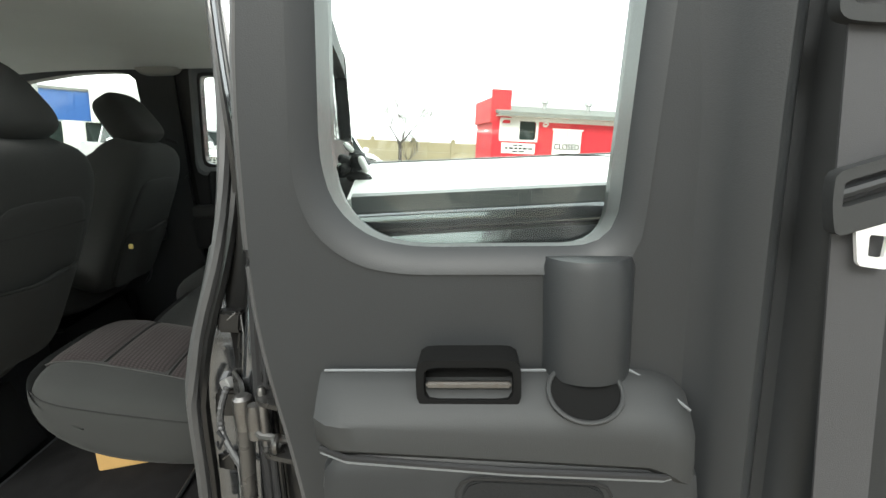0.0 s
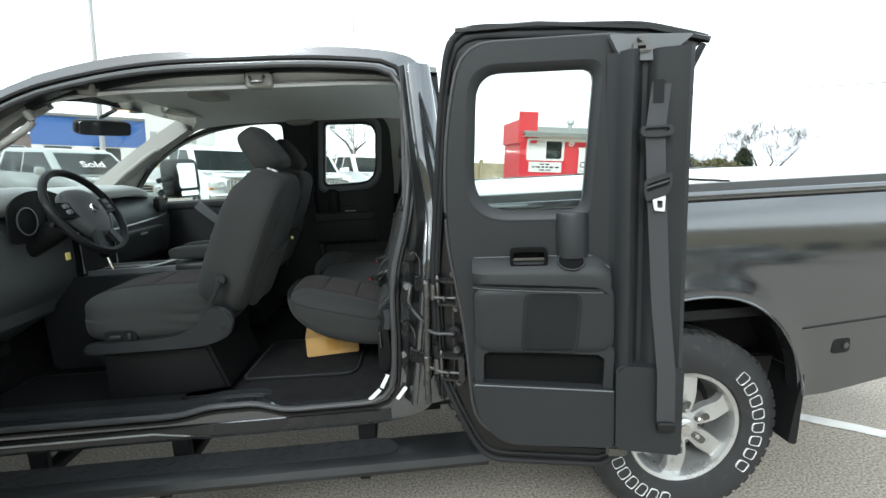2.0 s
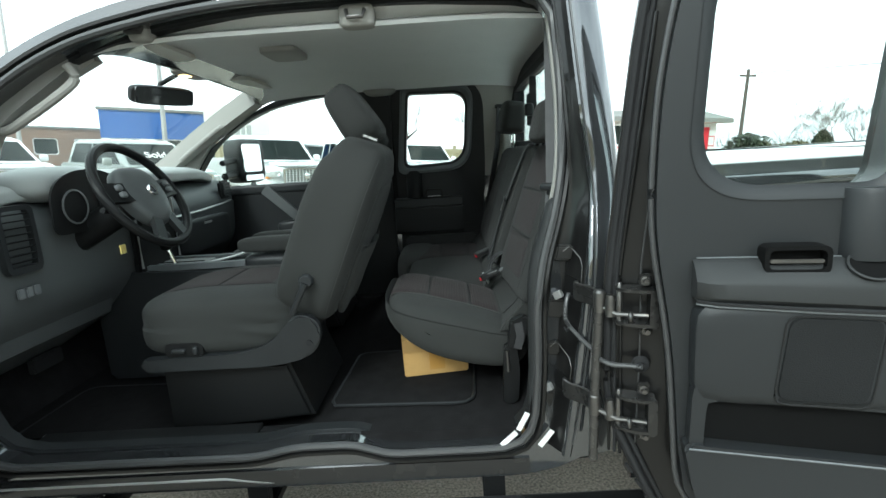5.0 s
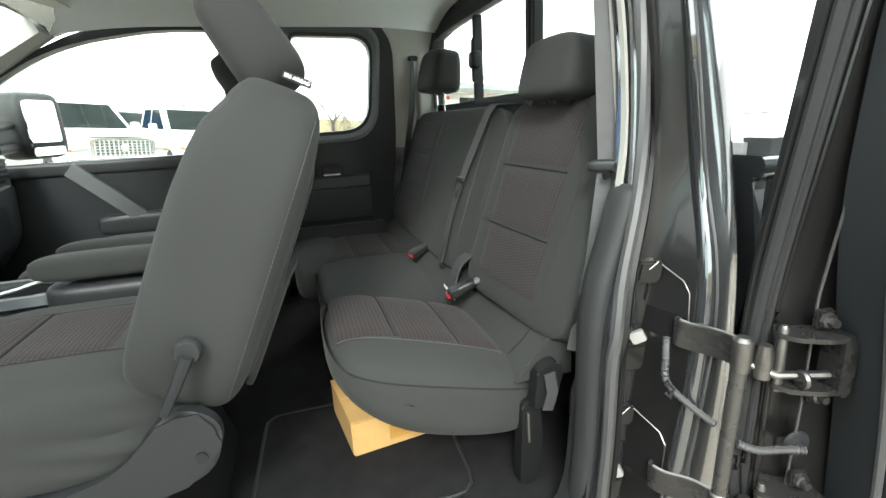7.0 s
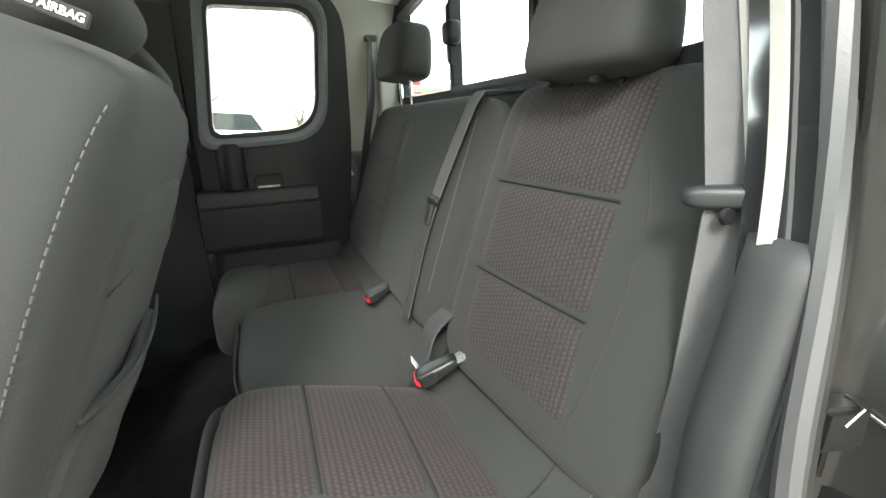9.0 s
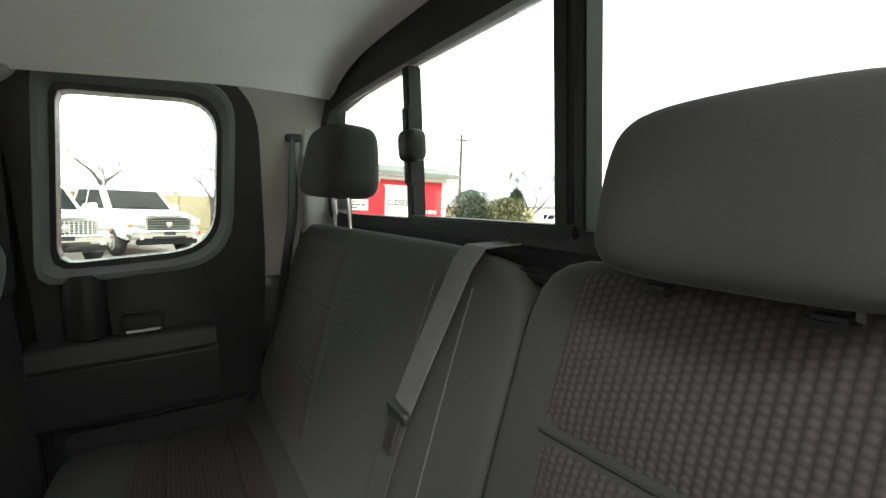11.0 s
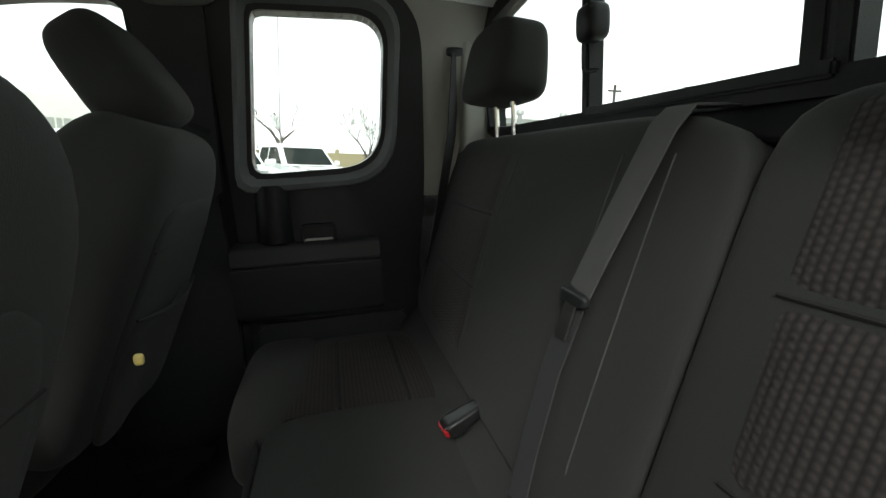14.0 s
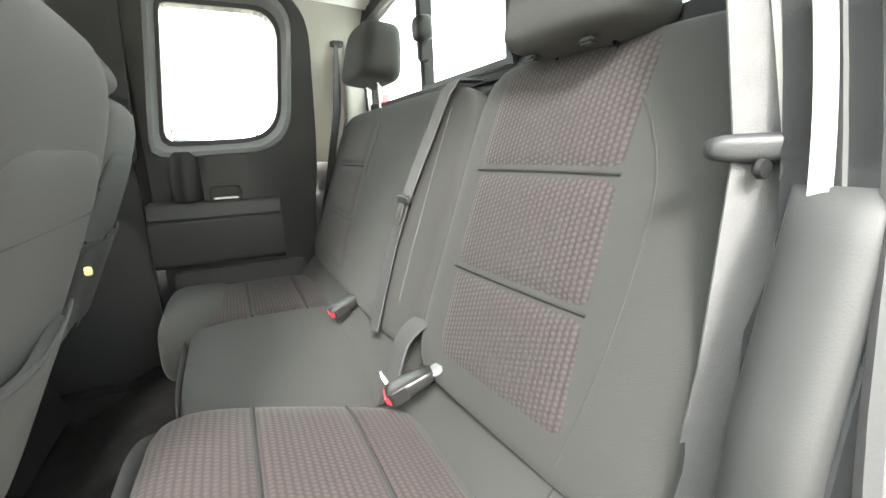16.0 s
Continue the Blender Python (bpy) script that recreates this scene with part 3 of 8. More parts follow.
fl_ = [by_angle([((u - FWC[0]) * k + FWC[0], (v - FWC[1]) * k + FWC[1]) for u, v in FAR_WIN], 80, FWC) for k in (1.26, 1.24, 1.17, 1.0)]
lo_ = [[bm.verts.new(side_map(-1)(u, v, d)) for u, v in pts] for pts, d in zip((*fl_, fl_[3]), (0.002, 0.014, 0.016, -0.012, -0.05))]
for i in range(4):
    for j in range(80):
        bm.faces.new((lo_[i][j], lo_[i][(j + 1) % 80], lo_[i + 1][(j + 1) % 80], lo_[i + 1][j]))
# mid grey instead of charcoal puts the light on the bevel into the colour
part("window_surround", bm, "trim_mid", far_rear, "bevelled window surround, greyed for the light it catches")
ob = part("window_glass", prism(FAR_WIN, side_map(-1), -0.045, -0.041), "glass", far_rear)
ob.visible_shadow = False
part("armrest", prism(rounded([(1.585, 1.178, 0.006), (1.68, 1.178, 0.0), (1.68, 1.232, 0.0), (1.597, 1.228, 0.012)]), lambda u, v, d: (d, u, v), -0.445, -0.05, 0.006), "trim_shelf", far_rear, "satin charcoal armrest shelf")
part("armrest_lower", prism(rounded([(1.600, 1.02, 0.02), (1.68, 1.02, 0.0), (1.68, 1.173, 0.0), (1.584, 1.173, 0.006)]), lambda u, v, d: (d, u, v), -0.447, -0.048, 0.010), "trim", far_rear)
part("armrest_groove", box(-0.440, -0.055, 1.592, 1.66, 1.172, 1.179), "rubber", far_rear)
part("pull_cup", ring(rounded([(-0.262, 1.222, 0.01), (-0.163, 1.222, 0.01), (-0.163, 1.278, 0.02), (-0.262, 1.278, 0.02)]), rounded([(-0.254, 1.228, 0.01), (-0.171, 1.228, 0.01), (-0.171, 1.270, 0.015), (-0.254, 1.270, 0.015)]), XZ(1.61), 0, 0.06, 40), "trim_dark", far_rear)
part("pull_back", box(-0.256, -0.169, 1.655, 1.660, 1.226, 1.272), "rubber", far_rear)
part("pull_bar", box(-0.25, -0.175, 1.617, 1.625, 1.232, 1.238, 0.002), "silver", far_rear)
part("cup_holder", lathe([(0.044, 0), (0.05, 0.005), (0.05, 0.150), (0.046, 0.160), (0.0, 0.160)], 24, "Z", (-0.325, 1.655, 1.228)), "trim_dark", far_rear)
part("lower_panel", prism(rounded([(-0.40, 0.72, 0.02), (0.0, 0.72, 0.02), (0.02, 1.0, 0.02), (-0.40, 1.0, 0.02)]), XZ(1.665), 0, -0.03, 0.008), "trim", far_rear)

FAR_FRONT = rounded([(-1.62, 0.62, 0.1), (-0.46, 0.62, 0.1), (-0.46, 1.895, 0.03), (-0.75, 1.89, 0.3), (-1.14, 1.81, 0.3), (-1.52, 1.56, 0.2), (-1.78, 1.36, 0.05), (-1.72, 1.0, 0.1)])
FAR_FWIN = rounded([(-1.66, 1.355, 0.03), (-0.585, 1.365, 0.08), (-0.58, 1.825, 0.07), (-0.80, 1.83, 0.2), (-1.16, 1.775, 0.25), (-1.46, 1.60, 0.1)], 7)
far_front = part("front_door", ring(FAR_FRONT, FAR_FWIN, side_map(-1), -0.06, 0.0, 110, 0.004, centre=(-0.95, 1.5)), "trim", truck, "closed passenger door with moulded charcoal trim")
ob = part("window_glass", prism(FAR_FWIN, side_map(-1), -0.045, -0.041), "glass", far_front)
ob.visible_shadow = False
part("sill_rail", soft(-1.13, 1.66, 1.335, 0.56, 0.03, 0.028, 5, 6), "trim", far_front)
part("armrest", soft(-0.88, 1.64, 1.10, 0.28, 0.045, 0.045, 5, 6), "trim", far_front)
part("pull_handle", tube([(-1.21, 1.62, 1.335), (-1.10, 1.60, 1.24), (-1.0, 1.61, 1.14), (-0.98, 1.62, 1.10)], 0, flat=(0.028, 0.012), up=(0.7, 0, 0.7)), "dash", far_front, "grey diagonal pull handle")
part("map_pocket", soft(-1.15, 1.64, 0.78, 0.36, 0.04, 0.10, 6, 6), "trim_dark", far_front)
part("body_skin", prism(rounded([(-1.74, 0.50, 0.02), (0.30, 0.50, 0.05), (0.325, 1.33, 0.02), (-1.80, 1.33, 0.02)]), XZ(2 * YC + 0.045), -0.04, 0.0, 0.01), "paint", truck)
# the far pillar between the doors, and the rear corner
part("door_pillar", prism(rounded([(-0.60, 0.55, 0.02), (-0.42, 0.55, 0.02), (-0.42, 1.40, 0.02), (-0.40, 1.92, 0.02), (-0.61, 1.92, 0.02), (-0.61, 1.40, 0.02)]), side_map(-1), -0.10, -0.055), "trim_dark", truck)
part("pillar_trim", prism(rounded([(-0.575, 1.36, 0.02), (-0.445, 1.36, 0.02), (-0.415, 1.885, 0.02), (-0.575, 1.885, 0.02)]), side_map(-1), -0.012, 0.022, 0.008), "trim", truck)
part("rear_corner", prism(rounded([(0.04, 0.55, 0.02), (0.32, 0.55, 0.02), (0.32, 1.92, 0.06), (0.05, 1.92, 0.02)]), side_map(-1), -0.11, -0.062), "paint", truck)
part("corner_lining", prism(rounded([(0.12, 0.62, 0.02), (0.29, 0.62, 0.02), (0.29, 1.88, 0.02), (0.135, 1.88, 0.02), (0.165, 1.4, 0.05), (0.10, 1.1, 0.1)]), side_map(-1), -0.055, -0.01, 0.004), "trim", truck)
part("corner_upper", prism(rounded([(0.045, 1.335, 0.01), (0.285, 1.335, 0.01), (0.285, 1.890, 0.01), (0.030, 1.890, 0.01)]), side_map(-1), -0.034, -0.012, 0.004), "trim_light", truck, "pale grey corner trim")
# passenger-side towing mirror
MIR = Matrix.Translation((-1.46, 1.97, 0)) @ Matrix.Rotation(radians(-20), 4, "Z") @ Matrix.Translation((1.46, -1.97, 0))
fm = part("door_mirror", shifted(soft(-1.46, 1.985, 1.51, 0.075, 0.118, 0.140, 6, 8), MIR), "trim_dark", truck, "tall black towing mirror")
part("mirror_glass", shifted(prism(rounded([(1.885, 1.44, 0.02), (2.045, 1.44, 0.02), (2.045, 1.615, 0.02), (1.885, 1.615, 0.02)]), YZ(-1.376), 0, -0.006), MIR), "mirror", fm, "silvered mirror glass")
part("wide_glass", shifted(prism(rounded([(1.89, 1.385, 0.01), (2.05, 1.385, 0.01), (2.05, 1.42, 0.01), (1.89, 1.42, 0.01)]), YZ(-1.376), 0, -0.006), MIR), "mirror", fm)
part("mirror_arm", tube([(-1.47, 1.70, 1.42), (-1.47, 1.89, 1.43)], 0.022, 8), "trim_dark", fm)
part("mirror_arm", tube([(-1.47, 1.69, 1.50), (-1.47, 1.89, 1.52)], 0.018, 8), "trim_dark", fm)

# roof, headliner, windscreen
def sheet(x0, x1, y0, y1, z, t, nx=14, ny=18):
    """A curved sheet of thickness t whose top lies at z(x, y)."""
    bm = bmesh.new()
    g = [[[bm.verts.new((x0 + (x1 - x0) * i / nx, y0 + (y1 - y0) * j / ny, z(x0 + (x1 - x0) * i / nx, y0 + (y1 - y0) * j / ny) - k * t)) for j in range(ny + 1)] for i in range(nx + 1)] for k in (0, 1)]
    for i in range(nx):
        for j in range(ny):
            bm.faces.new((g[0][i][j], g[0][i + 1][j], g[0][i + 1][j + 1], g[0][i][j + 1]))
            bm.faces.new((g[1][i][j], g[1][i][j + 1], g[1][i + 1][j + 1], g[1][i + 1][j]))
    for i in range(nx):
        for j in (0, ny):
            bm.faces.new((g[0][i][j], g[0][i + 1][j], g[1][i + 1][j], g[1][i][j]))
    for j in range(ny):
        for i in (0, nx):
            bm.faces.new((g[0][i][j], g[0][i][j + 1], g[1][i][j + 1], g[1][i][j]))
    return bm


def roof_z(x, y):
    s = abs(y - YC) / 0.66
    return 1.995 - 0.02 - 0.15 * max(0, (x + 0.25)) ** 2 - 0.34 * max(0, -x - 0.55) ** 2 - 0.045 * s ** 4 - 0.03 * max(0, x - 0.2)


def liner_z(x, y):
    s = abs(y - YC) / 0.62
    return 1.905 - 0.22 * max(0, x + 0.05) ** 2 - 0.20 * max(0, -x - 0.75) ** 2 - 0.05 * s ** 5


part("roof", sheet(-1.12, 0.31, 0.175, 2 * YC - 0.175, roof_z, 0.018), "paint", truck, "dark grey painted roof")
part("headliner", sheet(-1.13, 0.27, 0.20, 2 * YC - 0.20, liner_z, 0.012), "headliner", truck, "grey felt headliner")
part("headliner_edge", sheet(-1.13, 0.20, 0.188, 0.245, lambda x, y: liner_z(x, 0.245) - 0.003 + (0.245 - y) * 1.3, 0.006), "headliner", truck, "curled grey edge of the headliner")
cant = lambda s: [(x, YC - s * (YC - 0.205), liner_z(x, YC - 0.56) - 0.004) for x in (-1.05, -0.8, -0.5, -0.2, 0.05, 0.2)]
part("cant_rail", tube(cant(-1), 0.032, 10), "trim_light", truck)
for x, w in ((-0.345, 0.10), (-0.95, 0.06)):
    lt = part("roof_latch", soft(x, 0.20, 1.855, w / 2, 0.03, 0.03, 5, 6), "trim_light", truck, "pale moulded latch pocket in the roof rail")
    part("striker", tube([(x - 0.025, 0.165, 1.865), (x - 0.02, 0.155, 1.845), (x + 0.02, 0.155, 1.845), (x + 0.025, 0.165, 1.865)], 0.006, 8), "steel", lt)
lin = [side_map(1)(u, v, 0.004) for u, v in ((0.148, 1.325), (0.163, 1.39), (0.172, 1.47), (0.176, 1.58), (0.172, 1.70), (0.164, 1.82))]
part("pillar_lining", tube(smooth_path(lin, 4), 0, flat=(0.006, 0.003), up=(0, 1, 0.175)), "trim_light", truck, "pale grey pillar lining")
part("pillar_cap", soft(-0.47, 1.515, 1.845, 0.10, 0.035, 0.04, 5, 7, lambda x, y, z: (x * (1 + 0.3 * z), y, z)), "trim_light", truck, "pale moulded latch pocket in the roof rail")
part("dome_lamp", soft(-0.72, 0.72, 1.885, 0.07, 0.10, 0.014, 6, 6), "trim_light", truck)
for y in (0.44, 1.22):
    part("sun_visor", prism(rounded([(-1.135, y - 0.17, 0.03), (-1.0, y - 0.17, 0.03), (-1.0, y + 0.17, 0.03), (-1.135, y + 0.17, 0.03)]), XY(1.858), 0, 0.016, 0.005), "visor", truck, "pale felt sun visor")
cl_ = part("map_lamp", soft(-1.155, 0.86, 1.862, 0.045, 0.11, 0.014, 5, 6), "trim_light", truck, "overhead console with a lit map lamp")
part("lamp_lens", soft(-1.165, 0.82, 1.849, 0.018, 0.026, 0.005, 4, 5), "lit", cl_)
MM = Matrix.Translation((-1.24, 0.76, 1.768)) @ Matrix.Rotation(radians(-30), 4, "Z") @ Matrix.Rotation(radians(16), 4, "Y")
mir = part("rear_view_mirror", shifted(soft(0, 0, 0, 0.022, 0.125, 0.036, 5, 8), MM), "trim_dark", truck, "black interior mirror")
part("mirror_glass", shifted(prism(rounded([(-0.116, -0.029, 0.012), (0.116, -0.029, 0.012), (0.116, 0.029, 0.012), (-0.116, 0.029, 0.012)]), YZ(0.0215), 0, 0.003), MM), "mirror", mir)
part("mirror_stem", tube([(-1.255, 0.76, 1.778), (-1.27, 0.81, 1.82), (-1.22, 0.86, 1.862)], 0.009, 8), "trim_dark", mir)
WS = lambda y, t: (-1.17 - 0.78 * t - 0.02 * math.sin(math.pi * t), y, 1.88 - 0.50 * t)
bm = bmesh.new()
rows_ = [[bm.verts.new(WS(YC + (0.60 + 0.10 * (j / 8)) * (i / 6 - 1), j / 8)) for i in range(13)] for j in range(9)]
for a in range(8):
    for b in range(12):
        bm.faces.new((rows_[a][b], rows_[a][b + 1], rows_[a + 1][b + 1], rows_[a + 1][b]))
ob = part("windscreen", bm, "glass", truck, "clear windscreen")
ob.visible_shadow = False
for s in (-1, 1):
    pts = [(-1.14, YC + s * 0.61, 1.835), (-1.45, YC + s * 0.66, 1.665), (-1.75, YC + s * 0.71, 1.48), (-1.96, YC + s * 0.74, 1.36)]
    ap = part("windscreen_pillar", tube(smooth_path(pts, 4), 0, flat=(0.045, 0.028), up=(0.5, 0, 1)), "trim_light", truck, "pale grey pillar trim")
    hb = [Vector(p) + Vector((0.03, -s * 0.045, -0.02)) for p in (Vector(pts[1]) * 0.75 + Vector(pts[0]) * 0.25, pts[1], Vector(pts[1]) * 0.4 + Vector(pts[2]) * 0.6)]
    hb = [hb[0] + Vector((0, s * 0.035, 0)), *[h for h in hb], hb[-1] + Vector((0, s * 0.035, 0))]
    if s < 0:
        hb = [(-1.415, 0.150, 1.660), (-1.395, 0.165, 1.628), (-1.360, 0.160, 1.610), (-1.280, 0.155, 1.645), (-1.190, 0.155, 1.694), (-1.140, 0.165, 1.738), (-1.150, 0.155, 1.775)]
    part("grab_handle", tube(smooth_path(hb, 5), 0.013, 10), "trim_light", ap, "pale moulded grab handle")
part("pillar_foot", prism(rounded([(-1.510, 1.372, 0.01), (-1.450, 1.405, 0.015), (-1.405, 1.590, 0.04), (-1.330, 1.655, 0.03), (-1.150, 1.775, 0.02), (-1.170, 1.815, 0.02), (-1.420, 1.645, 0.04), (-1.470, 1.540, 0.04)]), side_map(1), 0.036, 0.085, 0.006), "trim_light", truck, "pale grey lower pillar trim")
part("pillar_panel", prism(rounded([(-1.10, 1.885, 0.02), (-1.10, 1.822, 0.02), (-1.47, 1.600, 0.04), (-1.655, 1.375, 0.03), (-1.98, 1.375, 0.01)]), side_map(-1), -0.004, 0.035, 0.008), "trim_light", truck, "pale grey pillar trim panel")
part("header_rail", tube([(-1.15, 0.22, 1.865), (-1.17, YC, 1.885), (-1.15, 2 * YC - 0.22, 1.865)], 0.022, 8), "trim_light", truck)

# nose of the truck, beyond the windscreen
part("bonnet", sheet(-3.0, -1.93, -0.02, 2 * YC + 0.02, lambda x, y: 1.34 - 0.05 * ((x + 1.93) / 1.07) ** 2 - 0.03 * abs((y - YC) / 0.8) ** 3, 0.03), "paint", truck)
for y0 in (-0.05, 2 * YC - 0.05):
    ar = [(-2.28 + 0.50 * math.cos(a), 0.40 + 0.50 * math.sin(a)) for a in [math.pi * i / 14 for i in range(15)]]
    pr = [(-1.78, 0.50)] + [p for p in ar if p[1] > 0.5] + [(-2.80, 0.50), (-3.05, 0.60), (-3.05, 1.25), (-1.93, 1.33), (-1.80, 1.36)]
    part("front_wing", prism(pr, XZ(y0), 0, 0.10, 0.008), "paint", truck)
part("nose", box(-3.10, -3.0, 0.0, 2 * YC, 0.45, 1.26, 0.04), "trim_dark", truck)

# floor, sills, bulkheads
part("cab_floor", prism([(-1.95, 1.0), (-1.75, 0.60), (-0.66, 0.60), (-0.56, 0.66), (-0.50, 0.685), (0.25, 0.685), (0.25, 0.575), (-1.95, 0.575)], XZ(0.04), 0, 1.62), "carpet", truck, "charcoal carpet")
part("foot_wall", box(-1.97, -1.93, 0.02, 1.68, 0.55, 1.36), "carpet", truck)
SILL = [(0.16, 0.60), (0.15, 0.664), (0.085, 0.667), (0.079, 0.648), (0.036, 0.646), (0.032, 0.626), (-0.017, 0.622), (-0.022, 0.60), (-0.024, 0.582), (0.0, 0.566), (0.16, 0.566)]
for s in (0, 1):
    sl = [(2 * YC - y if s else y, z) for y, z in SILL]
    sill = part("sill", prism(sl, YZ(-1.66), 0, 1.72, 0), "sill", truck, "glossy dark sill panel")
    if not s:
        part("sill_bead", tube([(-1.60, 0.028, 0.632), (-0.72, 0.028, 0.632), (-0.58, 0.026, 0.622), (-0.22, 0.026, 0.622), (0.02, 0.028, 0.655)], 0.004, 6), "jamb", sill)
        # silver strip: the reflection along the sill's edge put in as colour
        part("sill_bead", tube([(-1.60, -0.02, 0.604), (-0.80, -0.02, 0.604), (-0.66, -0.02, 0.585), (-0.16, -0.018, 0.587)], 0.004, 6), "silver", sill)
        part("sill_bead", tube([(-1.60, 0.06, 0.652), (-0.75, 0.06, 0.652), (-0.62, 0.058, 0.66), (-0.36, 0.058, 0.66), (-0.28, 0.06, 0.652), (0.0, 0.06, 0.652)], 0.006, 6), "rubber", sill)
        part("sill_bead", tube([(-1.55, 0.0, 0.622), (-0.76, 0.0, 0.622), (-0.63, -0.002, 0.612), (-0.20, -0.002, 0.612), (0.0, 0.0, 0.63)], 0.003, 6), "jamb", sill)
        part("scuff_plate", box(-1.45, -0.75, 0.085, 0.16, 0.664, 0.672, 0.003), "trim_dark", sill)
        sc = part("scuff_plate", box(-0.38, -0.02, 0.075, 0.15, 0.664, 0.676, 0.003), "trim_dark", sill)
        for i in range(5):
            part("scuff_rib", box(-0.36, -0.06, 0.085 + i * 0.012, 0.091 + i * 0.012, 0.676, 0.679), "trim", sc)
        stk = part("door_striker", box(-0.445, -0.395, 0.005, 0.03, 0.598, 0.622, 0.004), "steel", sill, "worn steel striker plate")
        part("striker_bolt", lathe([(0, 0), (0.008, 0), (0.008, 0.012), (0, 0.012)], 8, "Z", (-0.43, 0.015, 0.62)), "steel", stk)
        part("striker_bolt", lathe([(0, 0), (0.008, 0), (0.008, 0.012), (0, 0.012)], 8, "Z", (-0.408, 0.015, 0.62)), "steel", stk)
for i, (x, z, a) in enumerate(((0.045, 0.735, 62), (0.005, 0.685, 42), (0.105, 0.69, 52))):
    part("paper_tag", box(-0.028, 0.028, -0.002, 0.002, -0.007, 0.007, 0, m=pose(x, -0.018 - 0.014 * (i == 2), z, 0, -a, 0)), "white_tag", side, "white paper label")

# back wall with the sliding window
WALL = rounded([(0.085, 0.60, 0.05), (2 * YC - 0.085, 0.60, 0.05), (2 * YC - 0.11, 1.3, 0.1), (2 * YC - 0.19, 1.88, 0.05), (0.19, 1.88, 0.05), (0.11, 1.3, 0.1)])
RWIN = rounded([(0.14, 1.502, 0.05), (1.56, 1.502, 0.05), (1.535, 1.79, 0.05), (1.25, 1.80, 0.3), (0.45, 1.80, 0.3), (0.165, 1.79, 0.05)], 6)
back = part("back_wall", ring(WALL, RWIN, YZ(0.275), 0, 0.04, 100, 0.003), "trim_dark", truck, "dark trimmed cab back wall")
part("window_rubber", ring([((y - 0.85) * 1.03 + 0.85, (z - 1.64) * 1.12 + 1.64) for y, z in RWIN], [((y - 0.85) * 0.985 + 0.85, (z - 1.64) * 0.94 + 1.64) for y, z in RWIN], YZ(0.262), 0, 0.02, 100, 0.003), "rubber", back)
for y, w in ((1.03, 0.011), (0.628, 0.013), (0.600, 0.009)):
    part("slider_post", box(0.262, 0.292, y - w, y + w, 1.505, 1.786, 0.003), "trim_dark", back)
part("slider_channel", box(0.255, 0.275, 0.60, 1.02, 1.500, 1.516, 0.003), "trim_dark", back)
for a, b in ((0.145, 0.592), (0.612, 1.024), (1.036, 1.555)):
    ob = part("window_pane", box(0.287, 0.291, a, b, 1.5, 1.788), "glass", back)
    ob.visible_shadow = False
lt = part("window_latch", soft(0.25, 0.985, 1.64, 0.02, 0.026, 0.028, 4, 6), "trim_dark", back, "black sliding-window latch")
part("latch_lever", box(0.244, 0.270, 0.990, 1.012, 1.57, 1.71, 0.004), "trim_dark", lt)
part("parcel_ledge", box(0.258, 0.275, 0.20, 1.60, 1.40, 1.452, 0.005), "trim_dark", back)
for y in (0.64, 0.80):
    part("child_anchor", box(0.232, 0.268, y - 0.035, y + 0.035, 1.448, 1.462, 0.004), "trim_dark", back)
for x0, y0, y1 in ((0.195, 1.555, 1.60), (0.235, 0.08, 0.10)):
    part("corner_trim", prism(rounded([(x0, y0, 0.02), (0.275, y0, 0.0), (0.275, y1 + 0.05, 0.0), (x0, y1 + 0.05, 0.02)]), XY(1.35), 0, 0.50, 0.004), "trim_light", truck, "pale grey corner trim")


# ---- seats ----
SLOPE = 0.35
TILT_B = Matrix.Rotation(math.atan(SLOPE), 3, "Y")


def back_pt(y, z, o=0.0):
    """A point on the rear backrest's face, o metres proud of it."""
    return ((0.166 - 0.07 * (y - 0.40) if y < 0.61 else 0.146) + SLOPE * (z - 1.328) - o * 0.944, y, z + o * 0.33)


BACK_T, BACK_E, BACK_F = 0.075, 8.0, 0.34


def backrest(name, y0, y1, z0, z1, label):
    cy, cz, h = (y0 + y1) / 2, (z0 + z1) / 2, (z1 - z0) / 2 / math.cos(math.atan(SLOPE))
    c = Vector(back_pt(cy, cz)) + TILT_B @ Vector((BACK_T / 2, 0, 0))
    fn = lambda x, y, z: (x * (1 + BACK_F * (1 - y * y) * (1 - z * z)), y, z)
    bm = soft(c.x, c.y, c.z, BACK_T / 2, (y1 - y0) / 2, h, BACK_E, 16, fn, TILT_B)
    for v in bm.verts:
        v.co.x += (back_pt(v.co.y, cz)[0] - back_pt(cy, cz)[0]) if (y0 < 0.6) == (v.co.y < 0.61) else 0
    ob = part(name, bm, "cloth", truck, label)
    def proud(y, z):
        v, w = (y - cy) / ((y1 - y0) / 2), (z - cz) / ((z1 - z0) / 2)
        u = max(0.0, 1 - abs(v) ** BACK_E - abs(w) ** BACK_E) ** (1 / BACK_E)
        return BACK_T / 2 * (u * (1 + BACK_F * (1 - v * v) * (1 - w * w)) - 1)
    return ob, proud


